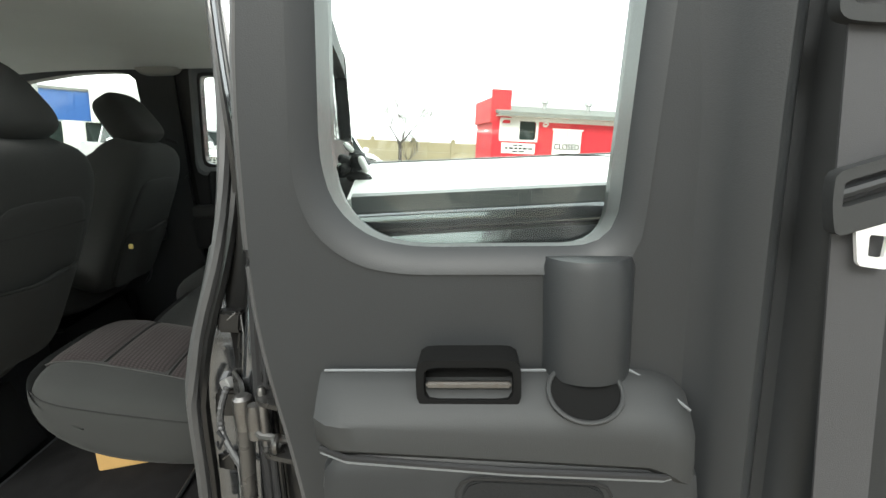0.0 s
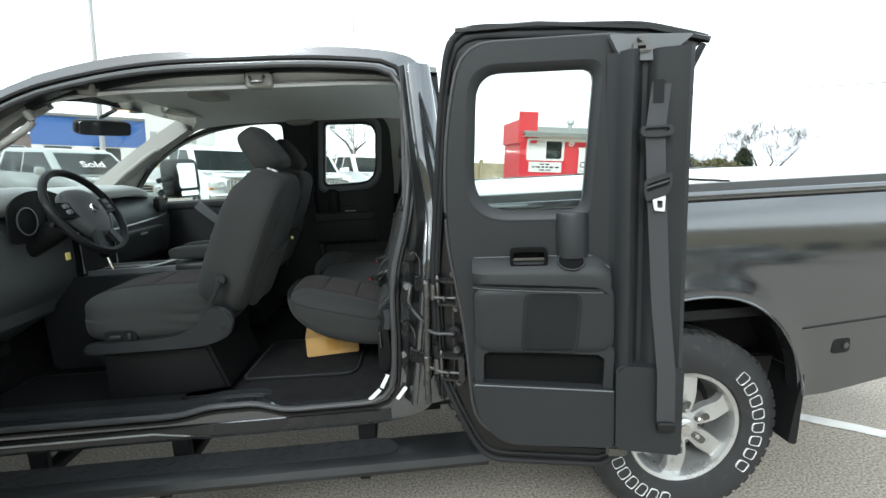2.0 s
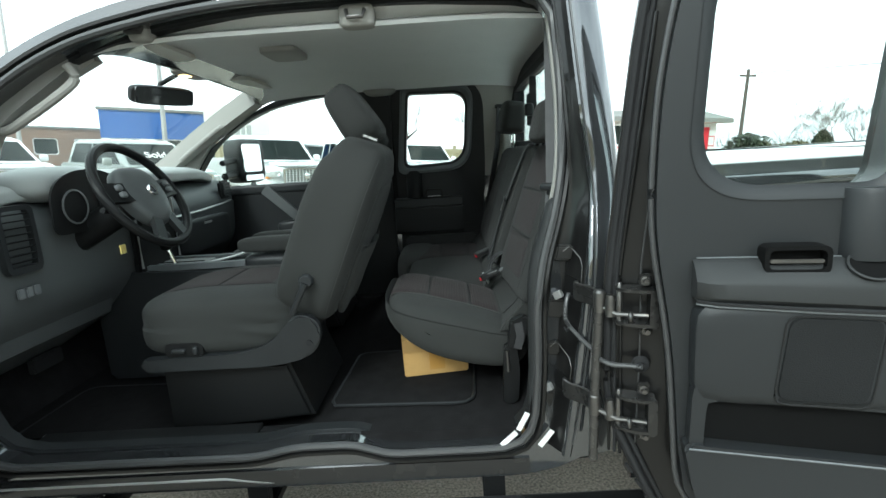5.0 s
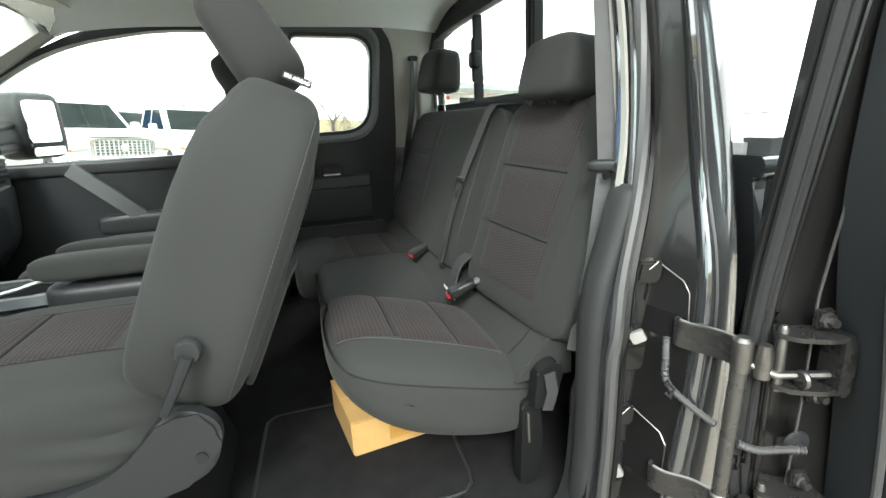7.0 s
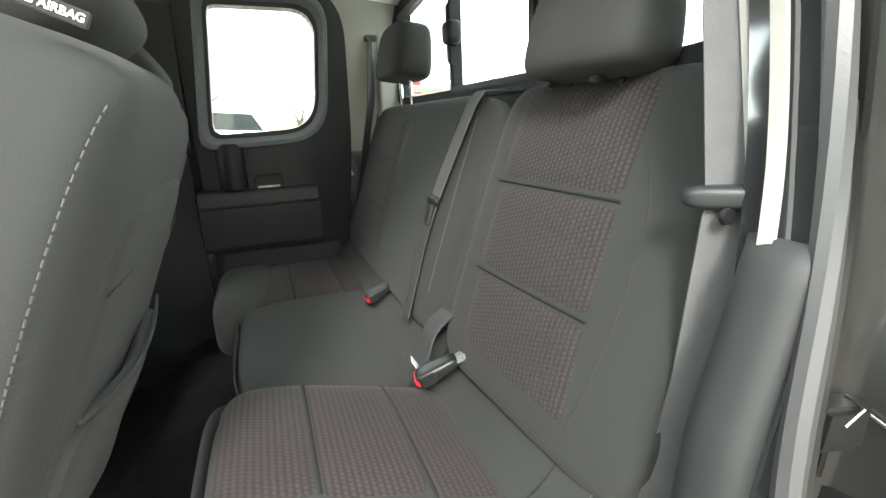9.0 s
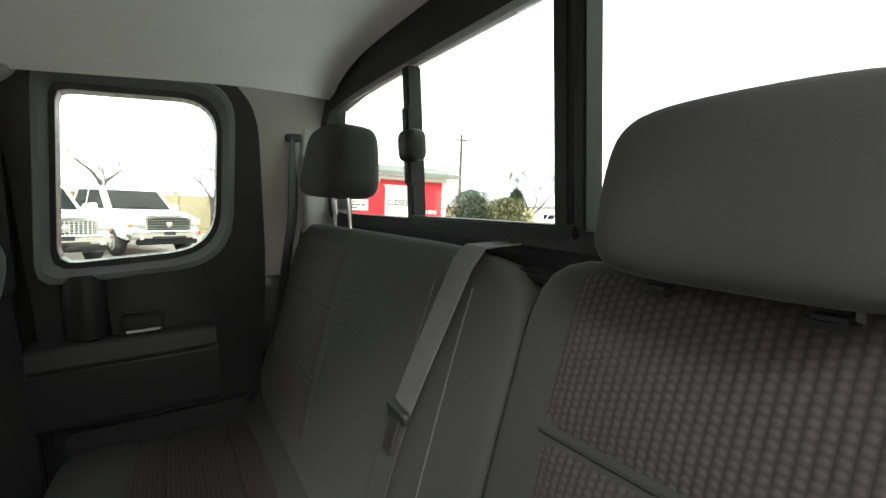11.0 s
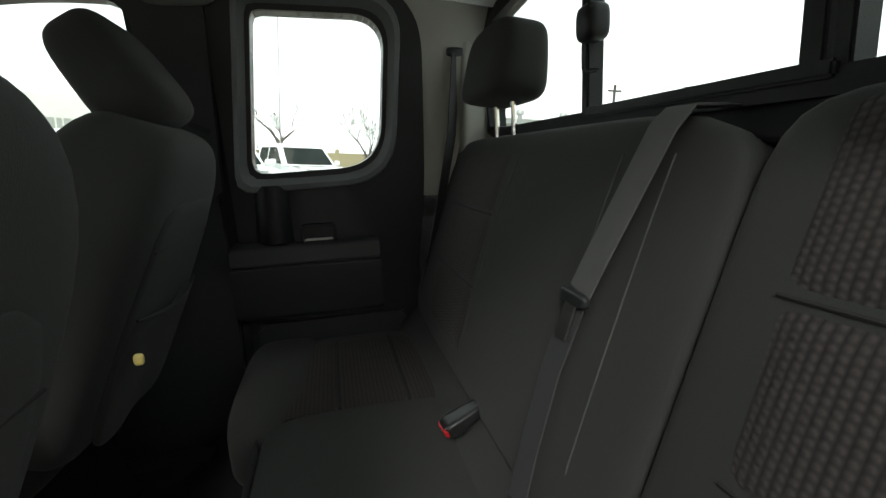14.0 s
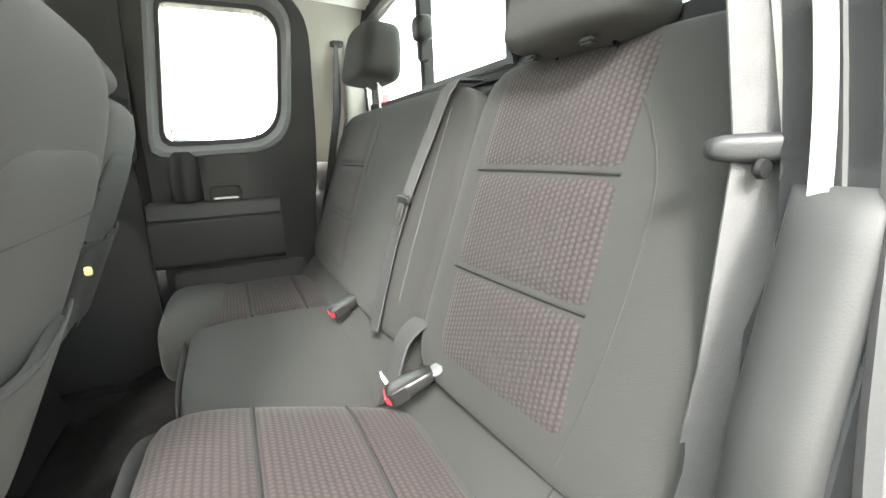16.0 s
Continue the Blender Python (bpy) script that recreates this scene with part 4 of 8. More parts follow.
def insert_panel(parent, proud, y0, y1, z0, z1, skew=0.0):
    """A full panel of ribbed cloth on the backrest's face, sunk at its pleats."""
    bm = bmesh.new()
    n, m = 18, 12
    def at(i, j):
        u, v = i / n, j / m
        y, z = y0 + (y1 - y0) * u - skew * (1 - v), z0 + (z1 - z0) * v
        full = 1 - (2 * v - 1) ** 8
        side_ = 1 - (2 * u - 1) ** 14
        return back_pt(y, z, proud(y, z) + 0.0045 * min(full, side_ * 0.6 + 0.4) - 0.0026 + 0.0012 * side_)
    g = [[bm.verts.new(at(i, j)) for j in range(m + 1)] for i in range(n + 1)]
    for i in range(n):
        for j in range(m):
            bm.faces.new((g[i][j], g[i + 1][j], g[i + 1][j + 1], g[i][j + 1]))
    ext = bmesh.ops.extrude_edge_only(bm, edges=[e for e in bm.edges if e.is_boundary])
    for v in ext["geom"]:
        if isinstance(v, bmesh.types.BMVert):
            v.co += Vector((0.02, 0, -0.006))
    return part("insert_panel", bm, "rib", parent)


def seam(parent, pts, r=0.0022, mat="seam", name="seam"):
    return part(name, tube(pts, r, 5), mat, parent)


nb, npr = backrest("near_backrest", 0.130, 0.609, 1.012, 1.494, "charcoal cloth backrest with a ribbed insert, for one")
insert_panel(nb, npr, 0.262, 0.545, 1.336, 1.486, 0.004)
insert_panel(nb, npr, 0.258, 0.538, 1.194, 1.331, 0.008)
insert_panel(nb, npr, 0.250, 0.528, 1.062, 1.189, 0.008)


def pleat(parent, proud, y0, y1, z, r=0.0022):
    seam(parent, [back_pt(y0 + (y1 - y0) * i / 10, z, proud(y0 + (y1 - y0) * i / 10, z) + 0.0005) for i in range(11)], r)


pleat(nb, npr, 0.26, 0.54, 1.3335)
pleat(nb, npr, 0.252, 0.530, 1.1915)
bolster = [(0.213 + 0.055 * max(0.0, (z - 1.29) / 0.127) ** 2 + 0.03 * max(0.0, (1.24 - z) / 0.2) ** 2, z) for z in (1.04, 1.10, 1.16, 1.22, 1.26, 1.30, 1.33, 1.36, 1.39, 1.42, 1.44)]
seam(nb, [back_pt(y, z, npr(y, z) + 0.0002) for y, z in bolster], 0.0012, "cloth", "bolster_seam")
fb, fpr = backrest("far_backrest", 0.611, 1.655, 1.012, 1.490, "charcoal cloth backrest for two with one ribbed insert")
insert_panel(fb, fpr, 1.165, 1.48, 1.328, 1.45, 0.01)
insert_panel(fb, fpr, 1.150, 1.468, 1.190, 1.323, 0.01)
insert_panel(fb, fpr, 1.135, 1.452, 1.06, 1.185, 0.01)
pleat(fb, fpr, 1.158, 1.472, 1.3255)
pleat(fb, fpr, 1.143, 1.456, 1.1875)
for y in (0.70, 0.79, 1.12):
    seam(fb, [back_pt(y, z, fpr(y, z) + 0.0006) for z in (1.02, 1.1, 1.2, 1.3, 1.38, 1.44)], 0.0013, "cloth_light", "back_seam")


def headrest(cx, cy, cz, sx, sy, sz, lean, posts_to, label, parent):
    """A padded headrest on two steel posts."""
    m = Matrix.Rotation(radians(lean), 3, "Y")
    fn = lambda x, y, z: (x * (1 - 0.14 * z) - 0.12 * (1 - y * y) * (x < 0), y * (1 - 0.05 * z * z - 0.03 * z), z + 0.05 * (1 - y * y) * max(0, z))
    hr = part("headrest", soft(cx, cy, cz, sx, sy, sz, 5.5, 13, fn, m), "cloth", parent, label)
    for d in (-0.053, 0.053):
        part("post", tube([(cx, cy + d, cz - sz * 0.7), (cx + 0.004, cy + d, posts_to)], 0.006, 8), "chrome", hr)
    return hr


hr = headrest(0.222, 0.385, 1.547, 0.050, 0.117, 0.065, 8, 1.46, "charcoal cloth headrest pushed down", nb)
headrest(0.212, 1.285, 1.627, 0.055, 0.135, 0.076, 8, 1.45, "charcoal cloth headrest raised on bright posts", fb)
for y in (0.33, 0.44):
    part("post_collar", box(0.175, 0.19, y - 0.012, y + 0.012, 1.476, 1.484, 0.003), "trim_dark", nb)


def top_of(c, h, e, fn):
    """Height of a cushion's top over (x, y), for the panels sewn on it."""
    def z(x, y):
        u, v = (x - c[0]) / h[0], (y - c[1]) / h[1]
        w = max(0.0, 1 - abs(u) ** e - abs(v) ** e) ** (1 / e)
        return c[2] + h[2] * fn(u, v, w)[2]
    return z


def cushion(name, x0, x1, y0, y1, z0, z1, label, crown=0.10, e=3.6):
    def fn(x, y, z):
        # front edge rolls under, top a little full
        return (x + 0.05 * z * (x < 0) * abs(x), y, z + crown * (1 - x * x) * (1 - y * y) * (z > 0) - 0.10 * max(0, z) * max(0, x) ** 2 + (0.30 * max(0, x) ** 2 + 0.75 * max(0, -x) ** 2.2) * (z < 0))
    c, h = ((x0 + x1) / 2, (y0 + y1) / 2, (z0 + z1) / 2), ((x1 - x0) / 2, (y1 - y0) / 2, (z1 - z0) / 2)
    return part(name, soft(*c, *h, e, 18, fn), "cloth", truck, label), top_of(c, h, e, fn)


def top_panel(parent, top, x0, x1, y0, y1, mat="rib_flat"):
    """A ribbed panel on a cushion's top, sunk at its pleats."""
    bm = bmesh.new()
    n, m = 12, 18
    def at(i, j):
        u, v = 2 * i / n - 1, 2 * j / m - 1
        x, y = x0 + (x1 - x0) * i / n, y0 + (y1 - y0) * j / m
        return (x, y, top(x, y) + 0.0055 * min(1 - u ** 8, 0.5 + 0.5 * (1 - v ** 12)) - 0.0022 + 0.0014 * (1 - v ** 12))
    g = [[bm.verts.new(at(i, j)) for j in range(m + 1)] for i in range(n + 1)]
    for i in range(n):
        for j in range(m):
            bm.faces.new((g[i][j], g[i + 1][j], g[i + 1][j + 1], g[i][j + 1]))
    ext = bmesh.ops.extrude_edge_only(bm, edges=[e for e in bm.edges if e.is_boundary])
    for v in ext["geom"]:
        if isinstance(v, bmesh.types.BMVert):
            v.co.z -= 0.02
    return part("insert_panel", bm, mat, parent)


def cross_pleat(parent, top, x, y0, y1, r=0.003):
    seam(parent, [(x, y0 + (y1 - y0) * i / 10, top(x, y0 + (y1 - y0) * i / 10) + 0.0004) for i in range(11)], r)


nc, ntop = cushion("near_cushion", -0.352, 0.115, 0.175, 0.628, 0.795, 0.986, "charcoal cloth seat cushion with ribbed top, tipped over a carton", 0.04, 4.1)
for a, b, y0 in ((-0.332, -0.212, 0.300), (-0.207, -0.075, 0.290), (-0.070, 0.020, 0.280)):
    top_panel(nc, ntop, a, b, y0, 0.588)
cross_pleat(nc, ntop, -0.2095, 0.30, 0.588)
cross_pleat(nc, ntop, -0.0725, 0.28, 0.588)
def side_of(x, z):
    """Near face of the near cushion at a length and height, before it is tipped."""
    u, w = (x + 0.1185) / 0.2335, (z - 0.8905) / 0.0955
    return 0.4015 - 0.2265 * max(0.0, 1 - abs(u) ** 4.1 - abs(w) ** 4.1) ** (1 / 4.1)


seam(nc, [(x, side_of(x, 0.938) - 0.0004, 0.938) for x in [-0.318 + 0.41 * i / 30 for i in range(31)]], 0.0018, "seam", "piping")
seam(nc, [(x, y, ntop(x, y) + 0.0006) for x, y in [(-0.330 + 0.350 * i / 20, 0.294 - 0.022 * i / 20) for i in range(21)]], 0.0013, "thread", "stitching")
for o in (nc, *nc.children):
    for v in o.data.vertices:
        v.co.z += 0.007 - 0.27 * (v.co.x + 0.11)
mc, mtop = cushion("far_cushion", -0.345, 0.10, 0.635, 1.665, 0.80, 0.962, "charcoal cloth seat cushion for two", 0.03, 4.6)
part("front_bolster", soft(-0.32, 1.40, 0.885, 0.10, 0.26, 0.085, 4, 9), "cloth", mc)
for a, b in ((-0.30, -0.19), (-0.185, -0.05), (-0.045, 0.04)):
    top_panel(mc, mtop, a, b, 1.16, 1.56)
for x in (-0.1875, -0.0475):
    cross_pleat(mc, mtop, x, 1.16, 1.56)
FLAP = [(-0.010, 0.930), (0.008, 0.962), (0.040, 0.992), (0.078, 1.040), (0.12, 1.02), (0.12, 0.93)]
part("cushion_flap", prism(FLAP, XZ(0.632), 0, 1.008, 0.006), "cloth", mc, "plain cloth strip under the backrest")
nf_ = part("cushion_flap", prism([(x + 0.022, z - 0.006) for x, z in FLAP], XZ(0.178), 0, 0.447, 0.006), "cloth", truck, "plain cloth strip under the near backrest")
part("flap_seam", tube([(0.029, 0.252, 0.958), (0.063, 0.250, 0.988), (0.098, 0.248, 1.032)], 0.0016, 5), "seam", nf_)
part("seat_leg", prism(rounded([(0.012, 0.69, 0.01), (0.058, 0.69, 0.015), (0.066, 0.80, 0.02), (0.058, 0.885, 0.015), (0.020, 0.885, 0.015)]), XZ(0.165), 0, 0.035, 0.006), "trim_dark", truck)
part("seat_leg", box(-0.02, 0.03, 1.52, 1.58, 0.69, 0.86, 0.006), "trim_dark", truck)
sh_ = part("seat_hinge", prism(rounded([(0.030, 0.885, 0.008), (0.075, 0.890, 0.012), (0.098, 0.965, 0.01), (0.080, 0.985, 0.008), (0.040, 0.968, 0.008)]), XZ(0.138), 0, 0.03, 0.005), "trim_dark", truck, "black plastic seat hinge cover")
part("release_strap", tube([(0.060, 0.132, 0.965), (0.066, 0.128, 0.925), (0.056, 0.130, 0.885)], 0, flat=(0.012, 0.0015), up=(1, 0, 0)), "belt_dark", sh_)
part("leg_pin", tube([(0.028, 0.160, 0.868), (0.030, 0.158, 0.80)], 0.005, 8), "steel", sh_)


def buckle(x, y, z, turn, lean):
    m = pose(x, y, z, 0, lean, turn)
    b = part("belt_buckle", shifted(soft(0, 0, 0.004, 0.014, 0.022, 0.040, 5, 6, lambda x, y, z: (x * (0.85 + 0.15 * z), y * (0.88 + 0.12 * z), z)), m), "buckle", truck, "black belt buckle with a red release")
    part("release_button", shifted(box(-0.008, 0.009, -0.018, 0.018, 0.036, 0.046, 0.003), m), "red", b)
    part("buckle_stalk", shifted(box(-0.005, 0.005, -0.013, 0.013, -0.12, -0.03, 0.003), m), "trim_mid", b)
    for s_ in (-1, 1):
        part("buckle_edge", shifted(box(-0.010, 0.010, s_ * 0.0208 - 0.0012, s_ * 0.0208 + 0.0012, 0.010, 0.034), m), "buckle", b)


buckle(0.022, 0.985, 1.012, 8, -112)
buckle(0.018, 0.520, 1.022, -12, -114)
# the middle belt's folded straps and steel tongue between the cushions
for y_ in (0.585, 0.605):
    st = part("belt_strap", tube(smooth_path([(0.070, y_ + 0.01, 1.085), (0.030, y_, 1.060), (0.004, y_ - 0.004, 0.985)], 4), 0, flat=(0.016, 0.002), up=(0, 1, 0)), "belt_dark", truck, "folded black belt strap")
    part("strap_plate", box(-0.001, 0.001, -0.012, 0.012, -0.03, 0.012, m=pose(-0.004, y_ - 0.01, 0.998, 0, -30, -12)), "tongue", st)
part("buckle_anchor", soft(0.075, 0.57, 1.01, 0.012, 0.016, 0.045, 4, 6), "trim_dark", truck)

# middle belt, over the backrest
mb = part("middle_belt", tube([back_pt(0.716, 1.505, -0.05), back_pt(0.714, 1.488, 0.002), back_pt(0.718, 1.465, 0.012), back_pt(0.752, 1.32, 0.017), back_pt(0.763, 1.275, 0.017)], 0, flat=(0.024, 0.0012), up=(0, 1, 0)), "belt", truck, "grey belt webbing over the backrest")
part("belt_tail", tube([back_pt(0.763, 1.275, 0.017), back_pt(0.772, 1.18, 0.016), back_pt(0.768, 1.08, 0.013), back_pt(0.752, 1.02, 0.016)], 0, flat=(0.022, 0.0012), up=(0, 1, 0)), "belt_dark", mb)
tg = part("belt_tongue", soft(*back_pt(0.764, 1.268, 0.021), 0.006, 0.030, 0.009, 4, 6), "trim", mb)
part("tongue_plate", box(-0.0015, 0.0015, -0.012, 0.012, -0.045, 0.0, m=pose(*back_pt(0.765, 1.262, 0.022), 0, 19, 0)), "steel", tg)

# near shoulder belt in front of the corner trim
sb = part("shoulder_belt", tube([(0.193, 0.205, 1.90), (0.184, 0.160, 1.62), (0.173, 0.117, 1.36), (0.155, 0.120, 1.18), (0.125, 0.13, 1.0)], 0, flat=(0.0245, 0.0012), up=(0.9, -0.43, 0)), "belt", truck, "grey shoulder belt webbing")
gd = part("belt_guide", soft(0.170, 0.114, 1.362, 0.043, 0.014, 0.011, 3.5, 7, m=Matrix.Rotation(radians(-40), 3, "Z")), "trim", sb, "moulded grey belt guide")
part("guide_pin", lathe([(0, 0), (0.007, 0), (0.008, 0.004), (0.005, 0.008), (0, 0.009)], 12, "Y", (0.155, 0.104, 1.347)), "trim_dark", gd)
# far shoulder belt
fs = part("far_shoulder_belt", tube([(0.183, 1.566, 1.71), (0.165, 1.575, 1.5), (0.115, 1.585, 1.25), (0.06, 1.60, 1.02)], 0, flat=(0.024, 0.0012), up=(0.6, 0.7, 0)), "belt_dark", truck, "black shoulder belt webbing")
part("belt_loop", soft(0.183, 1.57, 1.715, 0.026, 0.012, 0.012, 3.5, 6), "trim", fs)
part("loop_cover", soft(0.183, 1.577, 1.742, 0.034, 0.014, 0.032, 3.5, 7), "trim_light", fs, "pale moulded belt anchor cover")
part("corner_panel", prism(rounded([(0.05, 0.72, 0.02), (0.27, 0.72, 0.02), (0.27, 1.30, 0.02), (0.17, 1.34, 0.02), (0.075, 1.08, 0.05)]), XZ(1.60), 0, 0.05, 0.006), "trim", truck)
def near_edge(z):
    """How far back the near door opening reaches at a height."""
    k = [(0.66, 0.070), (0.86, 0.086), (1.10, 0.088), (1.17, 0.098), (1.25, 0.124), (1.336, 0.150)]
    for a, b in zip(k, k[1:]):
        if z <= b[0]:
            return a[1] + (b[1] - a[1]) * (z - a[0]) / (b[0] - a[0])
    return k[-1][1]


bm = bmesh.new()
g = []
for i in range(41):
    z = 0.70 + 0.637 * i / 40
    e, r = near_edge(z), 0.010 * max(0.0, (z - 1.325) / 0.012)
    y0 = 0.016 + 0.02 * max(0.0, z - 1.1)
    g.append([bm.verts.new(p) for p in ((e + 0.03, y0 + 0.004, z), (e + 0.006, y0 + 0.002, z), (e - 0.004 + r, y0 + 0.008, z), (e - 0.009 + r, y0 + 0.020, z), (e - 0.010 + r, y0 + 0.040, z), (e - 0.007 + r, y0 + 0.056, z), (e + 0.004, y0 + 0.064, z), (e + 0.05, y0 + 0.066, z))])
for a, b in zip(g, g[1:]):
    for k in range(7):
        bm.faces.new((a[k], a[k + 1], b[k + 1], b[k]))
bm.faces.new(g[-1])
part("corner_panel", bm, "trim_shelf", truck, "moulded charcoal corner trim", angle=50)
part("corner_upper", prism(rounded([(0.180, 1.335, 0.0), (0.225, 1.335, 0.0), (0.225, 1.86, 0.0), (0.182, 1.86, 0.0)]), lambda u, v, d: (u, ys(v) + 0.035 + d, v), 0, 0.012, 0.003), "trim_light", truck)


# front seats
def front_seat(s, name):
    """A bucket seat; s = 1 the driver's, -1 its mirror image."""
    Y = lambda y: y if s > 0 else 2 * YC - y
    ang = math.atan(0.44)
    R = Matrix.Rotation(ang, 3, "Y")
    c = Vector((-0.495, Y(0.425), 1.258))
    def fn(x, y, z):
        return (x * (1.0 - (0.34 if x < 0 else 0.10) * max(0, z) ** 2) - 0.10 * (1 - y * y) * (x < 0) * 0 - 0.18 * abs(y) ** 3 * (x < 0) * (z < 0.7), y * (1 - 0.20 * max(0, z) ** 3), z)
    bk = part(name + "_backrest", soft(c.x, c.y, c.z, 0.103, 0.252, 0.298, 5.5, 14, fn, R), "cloth", truck, "charcoal cloth bucket-seat backrest")
    # stitched edge of the side panel
    def edge(x, z):
        y = 0.252 * max(0, 1 - abs(x / 0.103) ** 5.5 - abs(z / 0.298) ** 5.5) ** (1 / 5.5) * (1 - 0.20 * max(0, z / 0.298) ** 3) + 0.0008
        q = R @ Vector((x, 0, z))
        return (c.x + q.x, Y(0.425 - y), c.z + q.z)
    bm = bmesh.new()
    for i in range(62):
        tube([edge(0.074, -0.262 + 0.0084 * i), edge(0.074, -0.2565 + 0.0084 * i)], 0.0009, 5, bm=bm)
    part("stitching", bm, "thread", bk)
    # cloth back panel, dark below, with a slack map pocket
    shell_ = soft(0, 0, 0, 0.012, 0.19, 0.215, 6, 7, lambda x, y, z: (x, y * (1 - 0.12 * max(0, z)), z), R)
    part("back_panel", shifted(shell_, Matrix.Translation(c + R @ Vector((0.094, 0, -0.035)))), "cloth", bk, "charcoal cloth seat-back panel")
    pocket_ = soft(0, 0, 0, 0.010, 0.178, 0.125, 6, 9, lambda x, y, z: (x + 0.8 * (1 - y * y) * max(0.0, z + 0.6) ** 1.5 + 0.35 * (1 - y * y) * math.sin(5 * y + 2 * z), y * (1 + 0.04 * z), z - 0.10 * (1 - y * y) * max(0.0, z)), R)
    mp_ = part("map_pocket", shifted(pocket_, Matrix.Translation(c + R @ Vector((0.1045, 0, -0.140)))), "cloth", bk, "slack cloth map pocket")
    part("pocket_hem", tube([c + R @ Vector((0.110 + 0.018 * (1 - q * q), q * 0.172, -0.011 - 0.012 * (1 - q * q))) for q in [i / 8 - 1 for i in range(17)]], 0.0026, 6), "cloth", mp_)
    seam(bk, [c + R @ Vector((0.1045, (q - 0.5) * 0.34, 0.105)) for q in [i / 8 for i in range(9)]], 0.0016)
    headp = part("headrest", soft(-0.417, Y(0.425), 1.607, 0.058, 0.135, 0.105, 4.0, 11, lambda x, y, z: (x * (1 - 0.12 * z), y * (1 - 0.10 * z * z), z), Matrix.Rotation(radians(-31), 3, "Y")), "cloth", bk, "charcoal cloth headrest leaning forward")
    for d in (-0.055, 0.055):
        part("post", tube([(-0.372, Y(0.425) + d, 1.545), (-0.402, Y(0.425) + d, 1.44)], 0.006, 8), "chrome", headp)
    at_ = part("airbag_tag", box(-0.024, 0.024, -0.002, 0.002, -0.0062, 0.0062, 0.001, m=pose(-0.346, Y(0.242), 1.530, 0, 24, 0)), "rubber", bk, "black woven tag with white lettering")
    if s > 0:
        lettering("tag_lettering", "SRS AIRBAG", 0.0085, "white_tag", at_, pose(-0.346, 0.2394, 1.530, 0, 24, 0) @ Matrix.Rotation(radians(90), 4, "X"), 0.0004, 0.042)
    def cf(x, y, z):
        # the side cloth hangs in slack folds towards the rear corner
        slack = max(0.0, x - 0.10) * max(0.0, 0.8 - abs(z + 0.1)) * max(0.0, abs(y) - 0.6) * 2.5
        return (x, y * (1 - 0.06 * (z > 0) * x * x + 0.045 * slack * math.sin(15 * (z + 0.55 * x))), z + 0.12 * max(0, z) * (abs(y) ** 4) - 0.18 * max(0, z) * max(0, -x - 0.3))
    cu = part(name + "_cushion", soft(-0.868, Y(0.425), 0.985, 0.283, 0.255, 0.105, 4.5, 22, cf), "cloth", truck, "charcoal cloth bucket-seat cushion")
    ctop = top_of((-0.868, Y(0.425), 0.985), (0.283, 0.255, 0.105), 4.5, cf)
    ya, yb = (0.30, 0.55) if s > 0 else (Y(0.55), Y(0.30))
    for x0, x1 in ((-1.095, -0.905), (-0.90, -0.72)):
        top_panel(cu, ctop, x0, x1, ya, yb)
    cross_pleat(cu, ctop, -0.9025, ya, yb)
    for y in (ya, yb):
        seam(cu, [(-1.05 + 0.36 * i / 12, y, ctop(-1.05 + 0.36 * i / 12, y) + 0.0004) for i in range(13)], 0.0015)
    part("seat_base", prism([(-1.075, 0.62), (-0.60, 0.66), (-0.665, 0.85), (-1.075, 0.85)], XZ(Y(0.425)), -0.22, 0.22, 0.012), "trim_dark", cu, "black plastic seat base")
    yo = Y(0.172)
    d = 0.035 * s
    trim = [(x + 0.02, z + 0.013) for x, z in rounded([(-1.13, 0.845, 0.02), (-0.70, 0.845, 0.08), (-0.575, 0.875, 0.06), (-0.552, 0.975, 0.045), (-0.625, 1.015, 0.04), (-0.72, 0.915, 0.06), (-0.82, 0.89, 0.05), (-1.13, 0.885, 0.02)])]
    sd = part("side_trim", prism(trim, XZ(yo - 0.012 * s), 0, d, 0.010), "trim", cu, "moulded charcoal seat-side cover")
    part("screw_hole", lathe([(0, 0), (0.010, 0), (0.010, 0.004), (0, 0.004)], 14, "Y", (-0.575, yo - 0.0155 * s, 0.928)), "rubber", sd)
    sw = part("switch_panel", prism(rounded([(-1.03, 0.90, 0.015), (-0.91, 0.90, 0.015), (-0.91, 0.945, 0.015), (-1.03, 0.945, 0.015)]), XZ(yo - 0.004 * s), 0, 0.02 * s, 0.004), "trim_dark", cu)
    part("switch", soft(-0.985, yo - 0.008 * s, 0.922, 0.022, 0.008, 0.007, 4, 4), "trim", sw)
    part("switch", soft(-0.932, yo - 0.008 * s, 0.922, 0.008, 0.008, 0.013, 4, 4), "trim", sw)
    kn = part("recline_knob", lathe([(0, -0.012), (0.018, -0.012), (0.022, -0.006), (0.022, 0.006), (0, 0.006)], 20, "Y", (-0.563, Y(0.158), 1.123)), "trim", bk, "round recline lever boss")
    part("recline_lever", tube([(-0.563, Y(0.142), 1.12), (-0.585, Y(0.140), 1.075), (-0.61, Y(0.140), 1.03)], [0.011, 0.009, 0.008], 8), "trim", kn)
    return bk


front_seat(1, "driver_seat")
made = set(bpy.data.objects)
front_seat(-1, "passenger_seat")
for o in set(bpy.data.objects) - made:
    o.data.transform(Matrix.Translation((-0.095, 0, 0)))
part("yellow_tab", soft(-0.494, 1.085, 1.145, 0.008, 0.005, 0.010, 3, 4), "yellow", truck, "small pale yellow strap tab")

